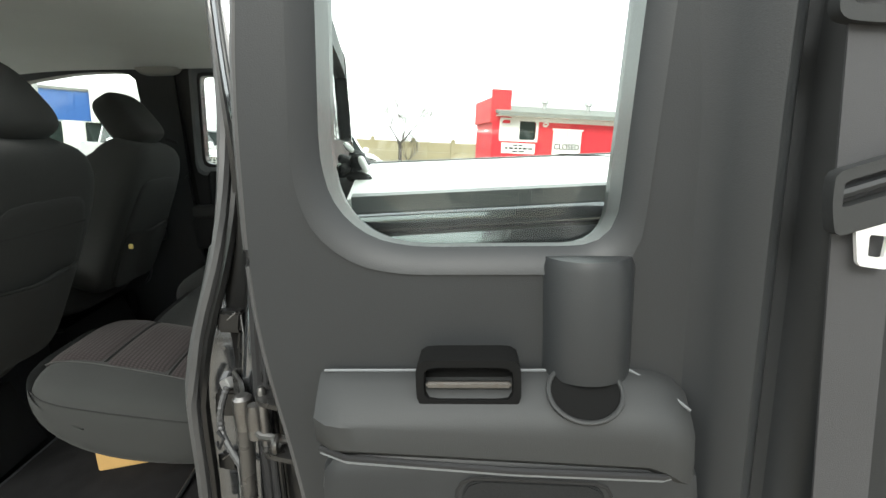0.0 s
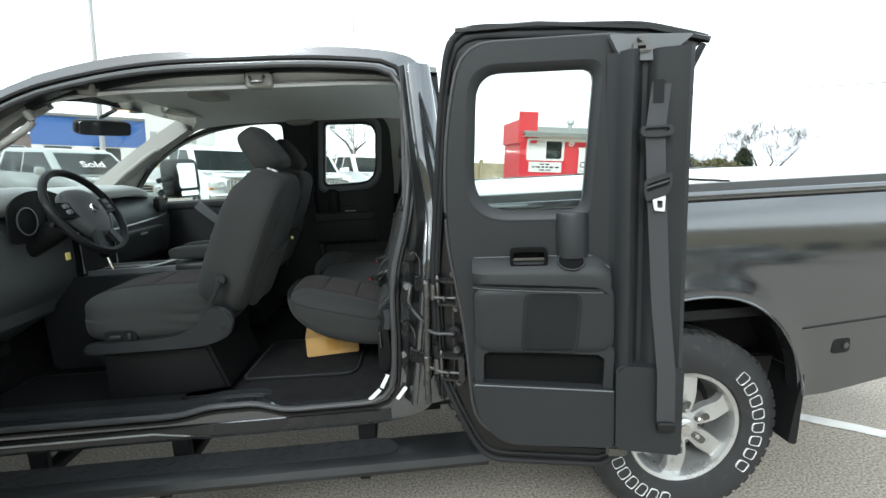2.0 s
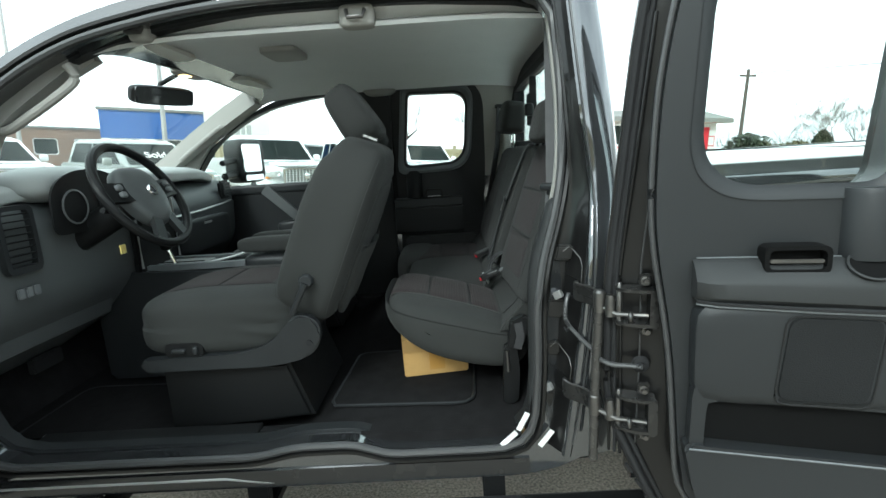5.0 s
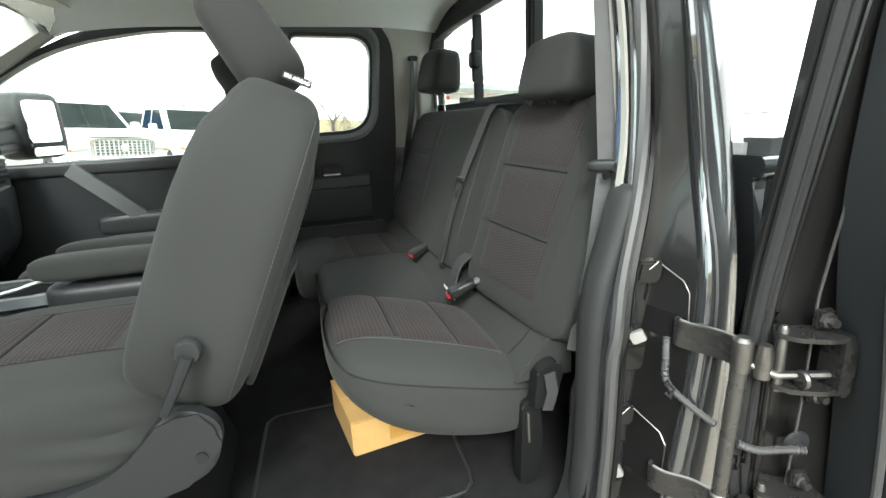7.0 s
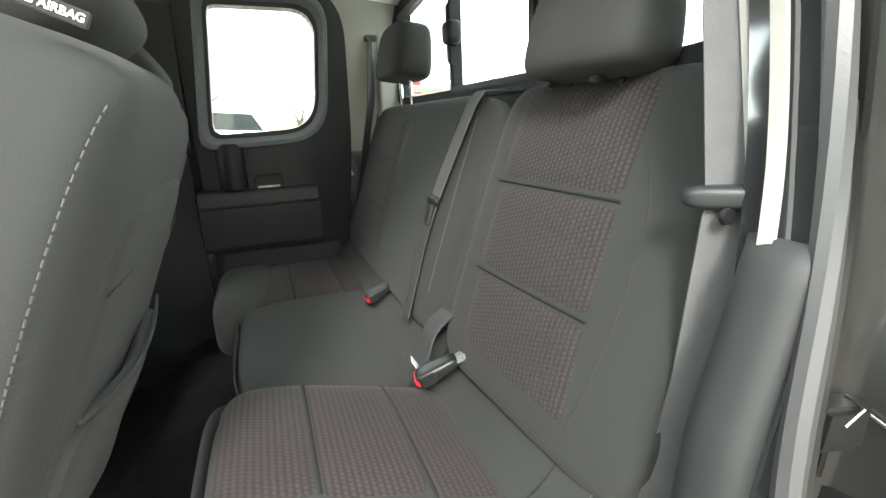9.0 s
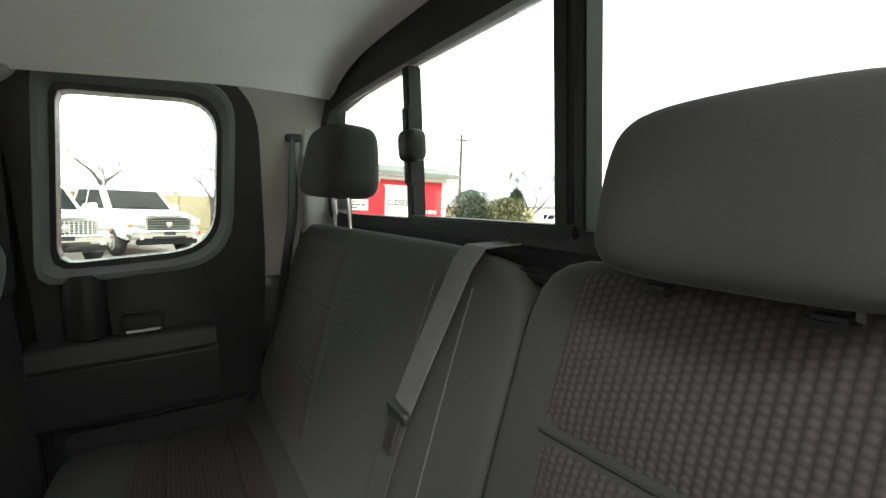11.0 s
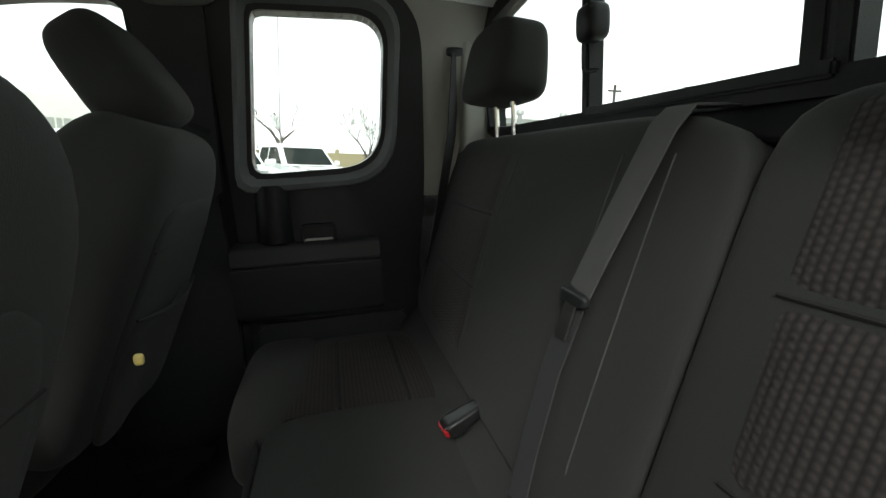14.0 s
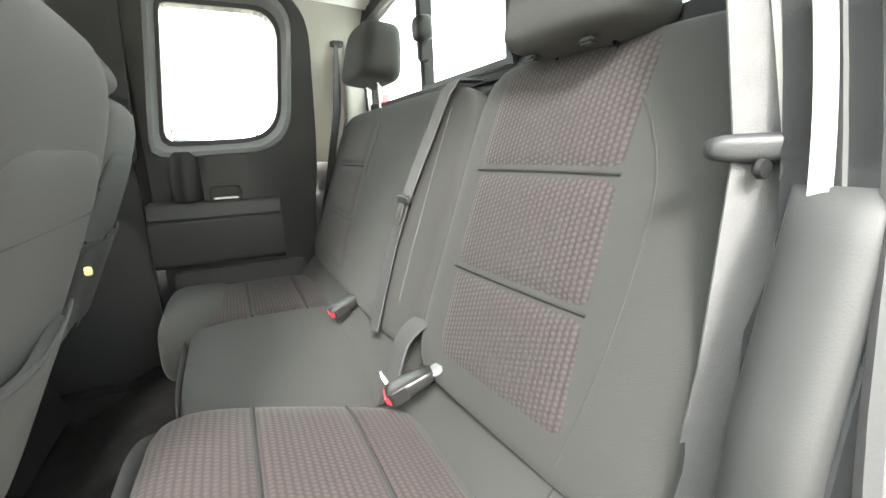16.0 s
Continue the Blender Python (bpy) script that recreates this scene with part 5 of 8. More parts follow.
# centre console and armrests
cons = part("centre_console", prism(rounded([(-1.60, 0.62, 0.02), (-0.74, 0.62, 0.02), (-0.72, 1.02, 0.05), (-1.0, 1.06, 0.05), (-1.45, 1.075, 0.05), (-1.60, 1.15, 0.05)]), XZ(0.665), 0, 0.25, 0.012), "trim", truck, "charcoal centre console")
so_, si_ = rounded([(-1.44, 0.69, 0.03), (-1.10, 0.69, 0.03), (-0.96, 0.70, 0.03), (-0.96, 0.88, 0.03), (-1.10, 0.89, 0.03), (-1.44, 0.89, 0.03)]), rounded([(-1.42, 0.712, 0.02), (-0.985, 0.715, 0.02), (-0.985, 0.862, 0.02), (-1.42, 0.868, 0.02)])
part("console_rim", ring(so_, si_, XY(1.070), 0, 0.024, 64, 0.004, centre=(-1.2, 0.79)), "trim_mid", cons, "satin grey console rim")
sp = part("shift_plate", prism(rounded([(-1.40, 0.72, 0.02), (-1.17, 0.72, 0.02), (-1.17, 0.86, 0.02), (-1.40, 0.86, 0.02)]), XY(1.080), 0, 0.006, 0.002), "silver", cons, "silver shift-gate plate")
# slots and well are thin black slabs, their shade put in as colour
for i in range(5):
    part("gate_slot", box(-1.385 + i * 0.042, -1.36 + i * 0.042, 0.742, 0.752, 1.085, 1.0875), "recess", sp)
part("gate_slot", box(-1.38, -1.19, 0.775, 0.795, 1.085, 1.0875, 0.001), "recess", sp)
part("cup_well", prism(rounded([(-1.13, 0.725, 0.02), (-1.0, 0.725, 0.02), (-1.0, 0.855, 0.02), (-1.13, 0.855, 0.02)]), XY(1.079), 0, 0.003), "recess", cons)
part("cup_divider", tube([(-1.165, 0.73, 1.085), (-1.06, 0.76, 1.100), (-0.975, 0.80, 1.118)], 0.005, 8), "silver", cons)
sh = part("shift_lever", tube([(-1.30, 0.76, 1.08), (-1.32, 0.755, 1.15)], 0.009, 8), "chrome", cons)
part("shift_knob", soft(-1.325, 0.755, 1.185, 0.024, 0.02, 0.04, 3, 6), "trim_dark", sh)
for y in (0.715, 0.865):
    part("armrest", soft(-0.83, y, 1.155, 0.17, 0.04, 0.032, 4, 8), "cloth", cons, "padded fold-down armrest")
part("console_box", soft(-0.84, 0.79, 1.07, 0.15, 0.11, 0.045, 5, 8), "trim", cons)

# dashboard and steering wheel
DASH = rounded([(-1.93, 0.95, 0.02), (-1.55, 0.93, 0.05), (-1.42, 1.08, 0.06), (-1.40, 1.34, 0.06), (-1.50, 1.42, 0.06), (-1.95, 1.40, 0.02)])
dash = part("dashboard", prism(DASH, XZ(0.075), 0, 1.55, 0.02), "dash", truck, "charcoal dashboard")
part("dash_pad", soft(-1.70, YC, 1.462, 0.275, 0.735, 0.036, 5, 12, lambda x, y, z: (x + 0.10 * max(0, abs(y) - 0.55), y, z - 0.5 * max(0, x) ** 4 - 1.5 * (max(0.0, abs(y) - 0.6) / 0.4) ** 1.5)), "dash_top", dash, "padded dash top, windscreen sheen put in as pale grey")
part("demister_slot", box(-1.90, -1.87, 0.30, 1.40, 1.497, 1.501, 0.001), "rubber", dash)
part("fuse_lid", prism(rounded([(-1.55, 1.12, 0.01), (-1.435, 1.12, 0.01), (-1.425, 1.28, 0.01), (-1.55, 1.28, 0.01)]), XZ(0.072), 0, 0.006, 0.002), "dash", dash)
for i in range(3):
    part("dash_switch", box(-1.405, -1.394, 0.118 + i * 0.028, 0.138 + i * 0.028, 1.125, 1.155, 0.002), "trim_mid", dash)
part("cluster_hood", soft(-1.48, 0.43, 1.452, 0.115, 0.20, 0.060, 2.6, 10), "dash_top", dash, "hooded instrument cluster")
# face enlarged and dark: the shade inside the hood put in as colour
cl = part("cluster_face", prism(rounded([(0.245, 1.29, 0.04), (0.615, 1.29, 0.04), (0.605, 1.445, 0.09), (0.50, 1.495, 0.09), (0.36, 1.495, 0.09), (0.255, 1.445, 0.09)]), YZ(-1.362), 0, 0.006), "trim_dark", dash)
for y in (0.345, 0.515):
    part("dial_ring", lathe([(0.052, 0), (0.058, 0.006), (0.052, 0.008)], 24, "X", (-1.358, y, 1.375)), "trim_mid", cl)
vent = part("air_vent", ring(rounded([(0.09, 1.20, 0.02), (0.215, 1.20, 0.02), (0.215, 1.40, 0.02), (0.09, 1.40, 0.02)]), rounded([(0.105, 1.22, 0.01), (0.20, 1.22, 0.01), (0.20, 1.385, 0.01), (0.105, 1.385, 0.01)]), YZ(-1.405), 0, 0.02, 40), "trim", dash)
for i in range(8):
    part("vent_slat", box(-1.402, -1.388, 0.105, 0.20, 1.232 + i * 0.02, 1.236 + i * 0.02), "trim_dark", vent)
part("radio_surround", box(-1.42, -1.38, 0.66, 0.94, 1.06, 1.40, 0.015), "trim_dark", dash, "dark centre stack")
for y in (0.664, 0.936):
    part("stack_edge", tube([(-1.378, y, 1.09), (-1.376, y, 1.25), (-1.380, y, 1.385)], 0.005, 8), "silver", dash, "thin silver edge strip")
part("radio", box(-1.383, -1.372, 0.69, 0.91, 1.26, 1.37, 0.004), "trim_dark", dash)
sv = part("side_vent", box(-1.415, -1.383, 1.46, 1.57, 1.305, 1.405, 0.012), "trim_dark", dash)
for i in range(5):
    part("vent_slat", box(-1.385, -1.376, 1.472, 1.558, 1.318 + i * 0.017, 1.324 + i * 0.017), "trim", sv)
gb = part("glove_box", soft(-1.41, 1.24, 1.15, 0.03, 0.27, 0.085, 8, 8), "trim", dash)
part("glove_latch", box(-1.383, -1.376, 1.20, 1.28, 1.198, 1.210, 0.003), "silver", gb)
part("dash_strip", tube([(-1.392, 0.95, 1.262), (-1.386, 1.2, 1.268), (-1.392, 1.45, 1.280), (-1.41, 1.60, 1.29)], 0.006, 8), "silver", dash, "thin silver strip across the dash")
part("lower_dash", prism([(-1.75, 0.80), (-1.52, 0.93), (-1.46, 1.10), (-1.75, 1.10)], XZ(0.10), 0, 0.54, 0.01), "dash", dash)
SW = Matrix.Translation((-1.175, 0.43, 1.395)) @ Matrix.Rotation(radians(90 - 28), 4, "Y")
wheel_path = [SW @ Vector((0.19 * math.cos(a), 0.19 * math.sin(a), 0)) for a in [2 * math.pi * i / 48 for i in range(48)]]
sw = part("steering_wheel", tube(wheel_path, 0.0155, 10, True), "trim_dark", truck, "dark leather-wrapped steering wheel")
part("wheel_hub", soft(-1.180, 0.43, 1.388, 0.112, 0.108, 0.036, 3.0, 11, lambda x, y, z: (x, y * (1 - 0.34 * max(0, x)), z), m=(Matrix.Rotation(radians(62), 3, "Y"))), "dash", sw)
for a, w_, mt in ((96, 0.034, "trim_dark"), (-96, 0.034, "trim_dark"), (22, 0.020, "trim"), (-22, 0.020, "trim")):
    d = Vector((math.cos(radians(a)), math.sin(radians(a)), 0))
    part("spoke", tube([SW @ (d * 0.05 + Vector((0, 0, 0.012))), SW @ (d * 0.12 + Vector((0, 0, 0.006))), SW @ (d * 0.186)], 0, flat=(w_, 0.009), up=SW.to_3x3() @ Vector((-d.y, d.x, 0))), mt, sw)
    if abs(a) > 90:
        for k in (-0.014, 0.012):
            part("wheel_button", soft(*(SW @ (d * 0.128 + Vector((k, 0, 0.020)))), 0.010, 0.014, 0.006, 4, 4, None, SW.to_3x3()), "trim_mid", sw)
part("hub_badge", shifted(lathe([(0.013, 0.040), (0.020, 0.041), (0.022, 0.036), (0.022, 0.03), (0.012, 0.03), (0.013, 0.040)], 20, "Z"), SW), "chrome", sw)
part("steering_column", tube([(-1.21, 0.43, 1.375), (-1.45, 0.43, 1.25)], 0.05, 14), "trim_dark", sw)
for s in (-1, 1):
    part("column_stalk", tube([(-1.26, 0.43 + s * 0.04, 1.345), (-1.22, 0.43 + s * 0.15, 1.36)], 0.008, 8), "trim_dark", sw)
part("steering_lock_tag", box(-1.245, -1.24, 0.36, 0.385, 1.205, 1.235), "yellow", dash)
part("brake_pedal", box(-1.72, -1.69, 0.42, 0.56, 0.76, 0.82, 0.006), "rubber", truck)
part("foot_switch", soft(-1.70, 0.17, 0.86, 0.015, 0.03, 0.02, 3, 5), "silver", truck)


# ---- the near rear door, swung back along the bed ----
DO, DD, DN = Vector((0.2615, -0.294, 0)), Vector((0.979, -0.2025, 0)), Vector((0.2025, 0.979, 0))


def dmap(u, v, d):
    """Door coordinates: u from the hinges outwards, v up, d towards the outer skin."""
    p = DO + DD * u + DN * d
    return (p.x, p.y, v)


DM = Matrix(((DD.x, DN.x, 0, DO.x), (DD.y, DN.y, 0, DO.y), (0, 0, 1, 0), (0, 0, 0, 1)))
def emap(u, v, d):
    """As dmap, with the hinge edge drawn out towards the outer skin."""
    k = min(1.0, max(0.0, (0.030 - u) / 0.085))
    return dmap(u, v, d + 0.042 * k * min(1.0, max(0.2, (0.160 - d) / 0.045)))


SHELL = rounded([(0.09, 0.50, 0.07), (0.52, 0.49, 0.03), (0.56, 0.61, 0.03), (0.70, 0.63, 0.02), (0.72, 1.0, 0.02), (0.70, 1.785, 0.03), (0.775, 1.81, 0.006), (0.778, 1.842, 0.006), (0.60, 1.892, 0.04),
                 (0.035, 1.925, 0.09), (-0.005, 1.72, 0.2), (-0.066, 1.16, 0.1), (-0.074, 0.83, 0.1)])
WIN = rounded([(0.098, 1.374, 0.12), (0.414, 1.370, 0.045), (0.447, 1.758, 0.035), (0.122, 1.766, 0.075)], 8)
WC = (0.28, 1.58)
scale2 = lambda pts, k, kk, c: [((u - c[0]) * k + c[0], (v - c[1]) * kk + c[1]) for u, v in pts]
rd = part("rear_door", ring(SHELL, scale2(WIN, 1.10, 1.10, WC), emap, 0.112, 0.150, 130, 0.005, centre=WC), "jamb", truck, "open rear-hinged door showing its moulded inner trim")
TRIM = rounded([(0.085, 0.66, 0.13), (0.30, 0.635, 0.05), (0.685, 0.625, 0.01), (0.692, 1.2, 0.02), (0.68, 1.78, 0.03), (0.52, 1.838, 0.04), (0.085, 1.845, 0.09), (0.03, 1.60, 0.2), (0.018, 1.30, 0.1), (0.06, 1.05, 0.1)])
part("trim_panel", ring(TRIM, scale2(WIN, 1.13, 1.11, WC), dmap, 0.018, 0.116, 130, 0.008, centre=WC), "trim", rd)
# window reveal, funnelled to the glass
bm = bmesh.new()
a_, b_ = by_angle(scale2(WIN, 1.15, 1.13, WC), 90, WC), by_angle(WIN, 90, WC)
mid = [((p[0] * 0.45 + q[0] * 0.55), (p[1] * 0.45 + q[1] * 0.55)) for p, q in zip(a_, b_)]
lo = [[bm.verts.new(dmap(u, v, d)) for u, v in pts] for pts, d in ((a_, 0.015), (mid, 0.019), (b_, 0.032), (scale2(b_, 1.07, 1.07, WC), 0.118))]
for i in range(3):
    for j in range(90):
        bm.faces.new((lo[i][j], lo[i][(j + 1) % 90], lo[i + 1][(j + 1) % 90], lo[i + 1][j]))
part("window_reveal", bm, "trim", rd)
ob = part("window_glass", prism(scale2(WIN, 1.095, 1.095, WC), dmap, 0.128, 0.132), "glass", rd)
ob.visible_shadow = False
for k, r, d in ((0.992, 0.010, 0.109), (0.955, 0.006, 0.110)):
    part("door_seal", tube([emap(u, v, d) for u, v in scale2(by_angle(SHELL, 130, (0.3, 1.2)), k - 0.03, k - 0.005, (0.3, 1.2))], r, 9, True), "rubber", rd)
part("trim_seal", tube([dmap(u, v, 0.034) for u, v in scale2(by_angle(TRIM, 130, (0.35, 1.2)), 1.022, 1.008, (0.35, 1.2))], 0.006, 9, True), "seal", rd, "grey rubber seal round the door trim")
ARM = [(0.04, 1.148), (0.04, 1.236), (0.012, 1.2365), (-0.004, 1.230), (-0.024, 1.211), (-0.033, 1.200), (-0.036, 1.188), (-0.034, 1.160), (-0.024, 1.150)]
bm = bmesh.new()
g = []
for i in range(25):
    u = 0.090 + 0.400 * i / 24
    fall, end = -0.048 * (u - 0.29) - 0.030 * max(0.0, (u - 0.445) / 0.045) ** 1.3, max(abs(u - 0.29) - 0.170, 0) / 0.030
    g.append([bm.verts.new(dmap(u, z + fall * (1 if z < 1.2 else max(0.0, (u - 0.43)) * 9), d + 0.016 * end ** 2 * (d < 0.03))) for d, z in ARM])
for a, b in zip(g, g[1:]):
    for k in range(len(ARM)):
        bm.faces.new((a[k], a[(k + 1) % len(ARM)], b[(k + 1) % len(ARM)], b[k]))
bm.faces.new(g[0])
bm.faces.new(g[-1][::-1])
part("armrest", bm, "trim_shelf", rd, "moulded armrest shelf with a sloping top")
part("armrest_groove", tube([dmap(0.092, 1.157, -0.014), dmap(0.125, 1.156, -0.029), dmap(0.30, 1.147, -0.034), dmap(0.455, 1.140, -0.031), dmap(0.489, 1.139, -0.016)], 0.0036, 6), "rubber", rd)
part("armrest_lip", tube([dmap(0.092, 1.151, -0.012), dmap(0.125, 1.150, -0.027), dmap(0.30, 1.141, -0.031), dmap(0.455, 1.134, -0.028), dmap(0.489, 1.133, -0.013)], 0.0024, 6), "trim_mid", rd)
part("shelf_edge", tube([dmap(0.096, 1.237, 0.012), dmap(0.20, 1.2372, 0.012), dmap(0.43, 1.2372, 0.012), dmap(0.462, 1.222, -0.002), dmap(0.486, 1.203, -0.010)], 0.0016, 5), "trim_mid", rd)
part("armrest_body", soft(*dmap(0.295, 1.05, 0.018), 0.206, 0.045, 0.105, 8, 8, None, DM.to_3x3()), "trim", rd)
GR = rounded([(0.230, 0.955, 0.022), (0.392, 0.952, 0.022), (0.407, 1.128, 0.022), (0.244, 1.133, 0.022)])
part("grille_groove", tube([dmap(u, v, -0.0275) for u, v in by_angle(GR, 64, (0.318, 1.042))], 0.0022, 5, True), "seam", rd)
part("speaker_grille", prism(rounded([(0.235, 0.965, 0.02), (0.385, 0.962, 0.02), (0.40, 1.125, 0.02), (0.25, 1.13, 0.02)]), dmap, -0.030, -0.022, 0.002), "grille_cloth", rd, "black perforated speaker grille")
part("cup_rest", shifted(lathe([(0.050, 1.232), (0.050, 1.352), (0.046, 1.362), (0.0, 1.362)], 20, "Z", (0.385, 0.035, 0), a0=math.pi, a1=2 * math.pi), DM), "trim", rd, "half-round moulded bottle rest")
SLOPE_W = Matrix(((1, 0, 0, 0.378), (0, 0.77, -0.64, -0.0125), (0, 0.64, 0.77, 1.2248), (0, 0, 0, 1)))
# black disc just above the shelf: the hollow's shade as colour
cw = part("cup_well", shifted(shifted(lathe([(0.0, 0.0012), (0.034, 0.0012), (0.036, 0.003), (0.037, -0.004)], 32, "Z"), SLOPE_W @ Matrix.Diagonal((1, 0.86, 1, 1))), DM), "recess", rd, "black disc standing for the shade in the cup recess")
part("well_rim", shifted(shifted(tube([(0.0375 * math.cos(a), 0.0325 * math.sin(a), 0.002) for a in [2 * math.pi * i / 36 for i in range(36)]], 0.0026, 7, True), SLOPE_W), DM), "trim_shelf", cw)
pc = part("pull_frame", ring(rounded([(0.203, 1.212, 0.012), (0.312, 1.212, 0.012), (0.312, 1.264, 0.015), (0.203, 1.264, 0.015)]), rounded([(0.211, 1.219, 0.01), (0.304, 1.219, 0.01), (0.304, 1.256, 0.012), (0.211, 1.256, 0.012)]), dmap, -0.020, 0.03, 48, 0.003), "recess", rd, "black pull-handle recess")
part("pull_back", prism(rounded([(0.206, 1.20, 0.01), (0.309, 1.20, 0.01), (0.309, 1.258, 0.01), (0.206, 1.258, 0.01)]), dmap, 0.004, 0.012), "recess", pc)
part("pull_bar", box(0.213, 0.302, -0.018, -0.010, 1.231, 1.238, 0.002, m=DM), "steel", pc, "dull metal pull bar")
# pocket back coloured black for the shade inside the pocket
part("pocket_back", prism(rounded([(0.105, 0.835, 0.02), (0.475, 0.825, 0.01), (0.478, 0.948, 0.02), (0.11, 0.96, 0.02)]), dmap, 0.008, 0.014), "recess", rd, "map pocket back, its shade put in as black")
part("pocket_frame", ring(rounded([(0.085, 0.82, 0.02), (0.497, 0.81, 0.01), (0.50, 0.975, 0.02), (0.09, 0.985, 0.02)]), rounded([(0.112, 0.836, 0.02), (0.468, 0.826, 0.008), (0.474, 0.94, 0.02), (0.117, 0.954, 0.02)]), dmap, -0.018, 0.012, 60, 0.006), "trim", rd)
part("lower_panel", prism(rounded([(0.075, 0.855, 0.02), (0.50, 0.835, 0.01), (0.50, 0.645, 0.01), (0.17, 0.648, 0.10), (0.10, 0.72, 0.08)]), dmap, -0.026, 0.02, 0.010), "trim", rd)
part("panel_seam", tube([dmap(0.085, 0.846, -0.027), dmap(0.30, 0.838, -0.028), dmap(0.498, 0.829, -0.027)], 0.0022, 5), "trim_mid", rd)
part("belt_cover", prism(rounded([(0.503, 0.645, 0.01), (0.690, 0.63, 0.01), (0.692, 0.905, 0.012), (0.503, 0.912, 0.025)]), dmap, -0.034, 0.02, 0.010), "trim", rd, "lower belt cover")
bm = bmesh.new()
prof = [(0.478, 0.022), (0.492, 0.016), (0.508, 0.000), (0.522, -0.018), (0.536, -0.025), (0.548, -0.018), (0.560, 0.004), (0.570, 0.016), (0.582, 0.014), (0.596, -0.006), (0.610, -0.015), (0.640, -0.018), (0.660, -0.022), (0.676, -0.030), (0.690, -0.018), (0.697, 0.03)]
levels = [(0.90, 0), (1.2, 0), (1.5, 0), (1.65, -0.006), (1.79, -0.012)]
g = [[bm.verts.new(dmap(u - 0.0 * dz, z, d + dz)) for u, d in prof] for z, dz in levels]
for i in range(len(levels) - 1):
    for j in range(len(prof) - 1):
        bm.faces.new((g[i][j], g[i][j + 1], g[i + 1][j + 1], g[i + 1][j]))
part("pillar_trim", bm, "trim", rd)
# belt on the door
db = part("seat_belt", tube([dmap(0.622, 1.70, -0.018), dmap(0.61, 1.60, -0.022), dmap(0.605, 1.58, -0.03), dmap(0.612, 1.42, -0.032), dmap(0.63, 1.1, -0.036), dmap(0.648, 0.90, -0.044), dmap(0.652, 0.74, -0.040)], 0, flat=(0.025, 0.0012), up=tuple(DD)), "belt_dark", rd, "black seat belt hanging down the door pillar")
part("belt_loop", ring(rounded([(0.566, 1.566, 0.013), (0.608, 1.560, 0.02), (0.650, 1.566, 0.013), (0.650, 1.592, 0.014), (0.566, 1.592, 0.014)], 6), rounded([(0.577, 1.575, 0.005), (0.638, 1.575, 0.005), (0.638, 1.586, 0.005), (0.577, 1.586, 0.005)]), dmap, -0.040, -0.026, 56, 0.003), "trim_shelf", db, "oval belt loop")
part("belt_slot", box(0.597, 0.632, -0.022, -0.012, 1.645, 1.71, 0.004, m=DM), "trim_dark", db)
gmap = lambda u, v, d: dmap(0.612 + u, 1.432 + v + 0.30 * u, d)
part("belt_grip", ring(rounded([(-0.030, -0.030, 0.008), (0.026, -0.030, 0.008), (0.036, 0.0, 0.01), (0.034, 0.026, 0.006), (-0.036, 0.026, 0.006), (-0.036, 0.0, 0.01)]), rounded([(-0.028, -0.006, 0.003), (0.028, -0.006, 0.003), (0.028, 0.016, 0.003), (-0.028, 0.016, 0.003)]), gmap, -0.047, -0.034, 56, 0.003), "trim_shelf", db, "grey plastic tongue grip")
part("grip_bar", tube([gmap(-0.029, 0.005, -0.040), gmap(0.029, 0.005, -0.040)], 0.005, 8), "trim", db)
tg = part("tongue_plate", ring(rounded([(0.604, 1.368, 0.004), (0.630, 1.364, 0.004), (0.632, 1.414, 0.002), (0.596, 1.414, 0.002)]), rounded([(0.611, 1.376, 0.002), (0.624, 1.374, 0.002), (0.625, 1.393, 0.002), (0.610, 1.395, 0.002)]), dmap, -0.046, -0.042, 32), "tongue", db, "bright steel belt tongue")
part("belt_anchor", soft(*dmap(0.652, 0.735, -0.042), 0.026, 0.012, 0.016, 4, 6, None, DM.to_3x3()), "trim_dark", db)
for o in (db, *db.children):
    o.data.transform(Matrix.Translation(DD * -0.013 + DN * -0.012))
# latch at the top corner
lp = part("latch_pocket", prism(rounded([(0.478, 1.836, 0.01), (0.695, 1.822, 0.01), (0.618, 1.762, 0.03), (0.512, 1.766, 0.03)]), dmap, -0.010, 0.05, 0.006), "trim_mid", rd, "pale grey latch pocket")
part("latch", box(0.535, 0.585, -0.018, 0.0, 1.783, 1.808, 0.004, m=DM), "steel", lp)
part("latch_mouth", box(0.548, 0.572, -0.0195, -0.010, 1.790, 1.802, 0.002, m=DM), "recess", lp)
part("latch_pin", shifted(lathe([(0, -0.03), (0.007, -0.03), (0.007, -0.01), (0, -0.01)], 10, "Y", (0.556, 0, 1.817)), DM), "steel", lp)
part("drip_rail", tube([dmap(0.06, 1.905, 0.107), dmap(0.30, 1.905, 0.107), dmap(0.61, 1.872, 0.107), dmap(0.775, 1.826, 0.107)], 0.010, 6), "jamb", rd)
part("lower_seal", tube([dmap(0.12, 0.615, 0.106), dmap(0.30, 0.565, 0.106), dmap(0.50, 0.555, 0.106)], 0.006, 6), "rubber", rd)
lt = part("bottom_latch", box(0.495, 0.56, 0.05, 0.112, 0.565, 0.60, 0.006, m=DM), "steel", rd)
for i in range(4):
    part("edge_clip", box(-0.012, 0.012, -0.004, 0.004, -0.003, 0.003, m=pose(*dmap(-0.01 + 0.022 * i, 0.70 - 0.04 * i, 0.108), 0, 55, -11)), "rubber", rd)

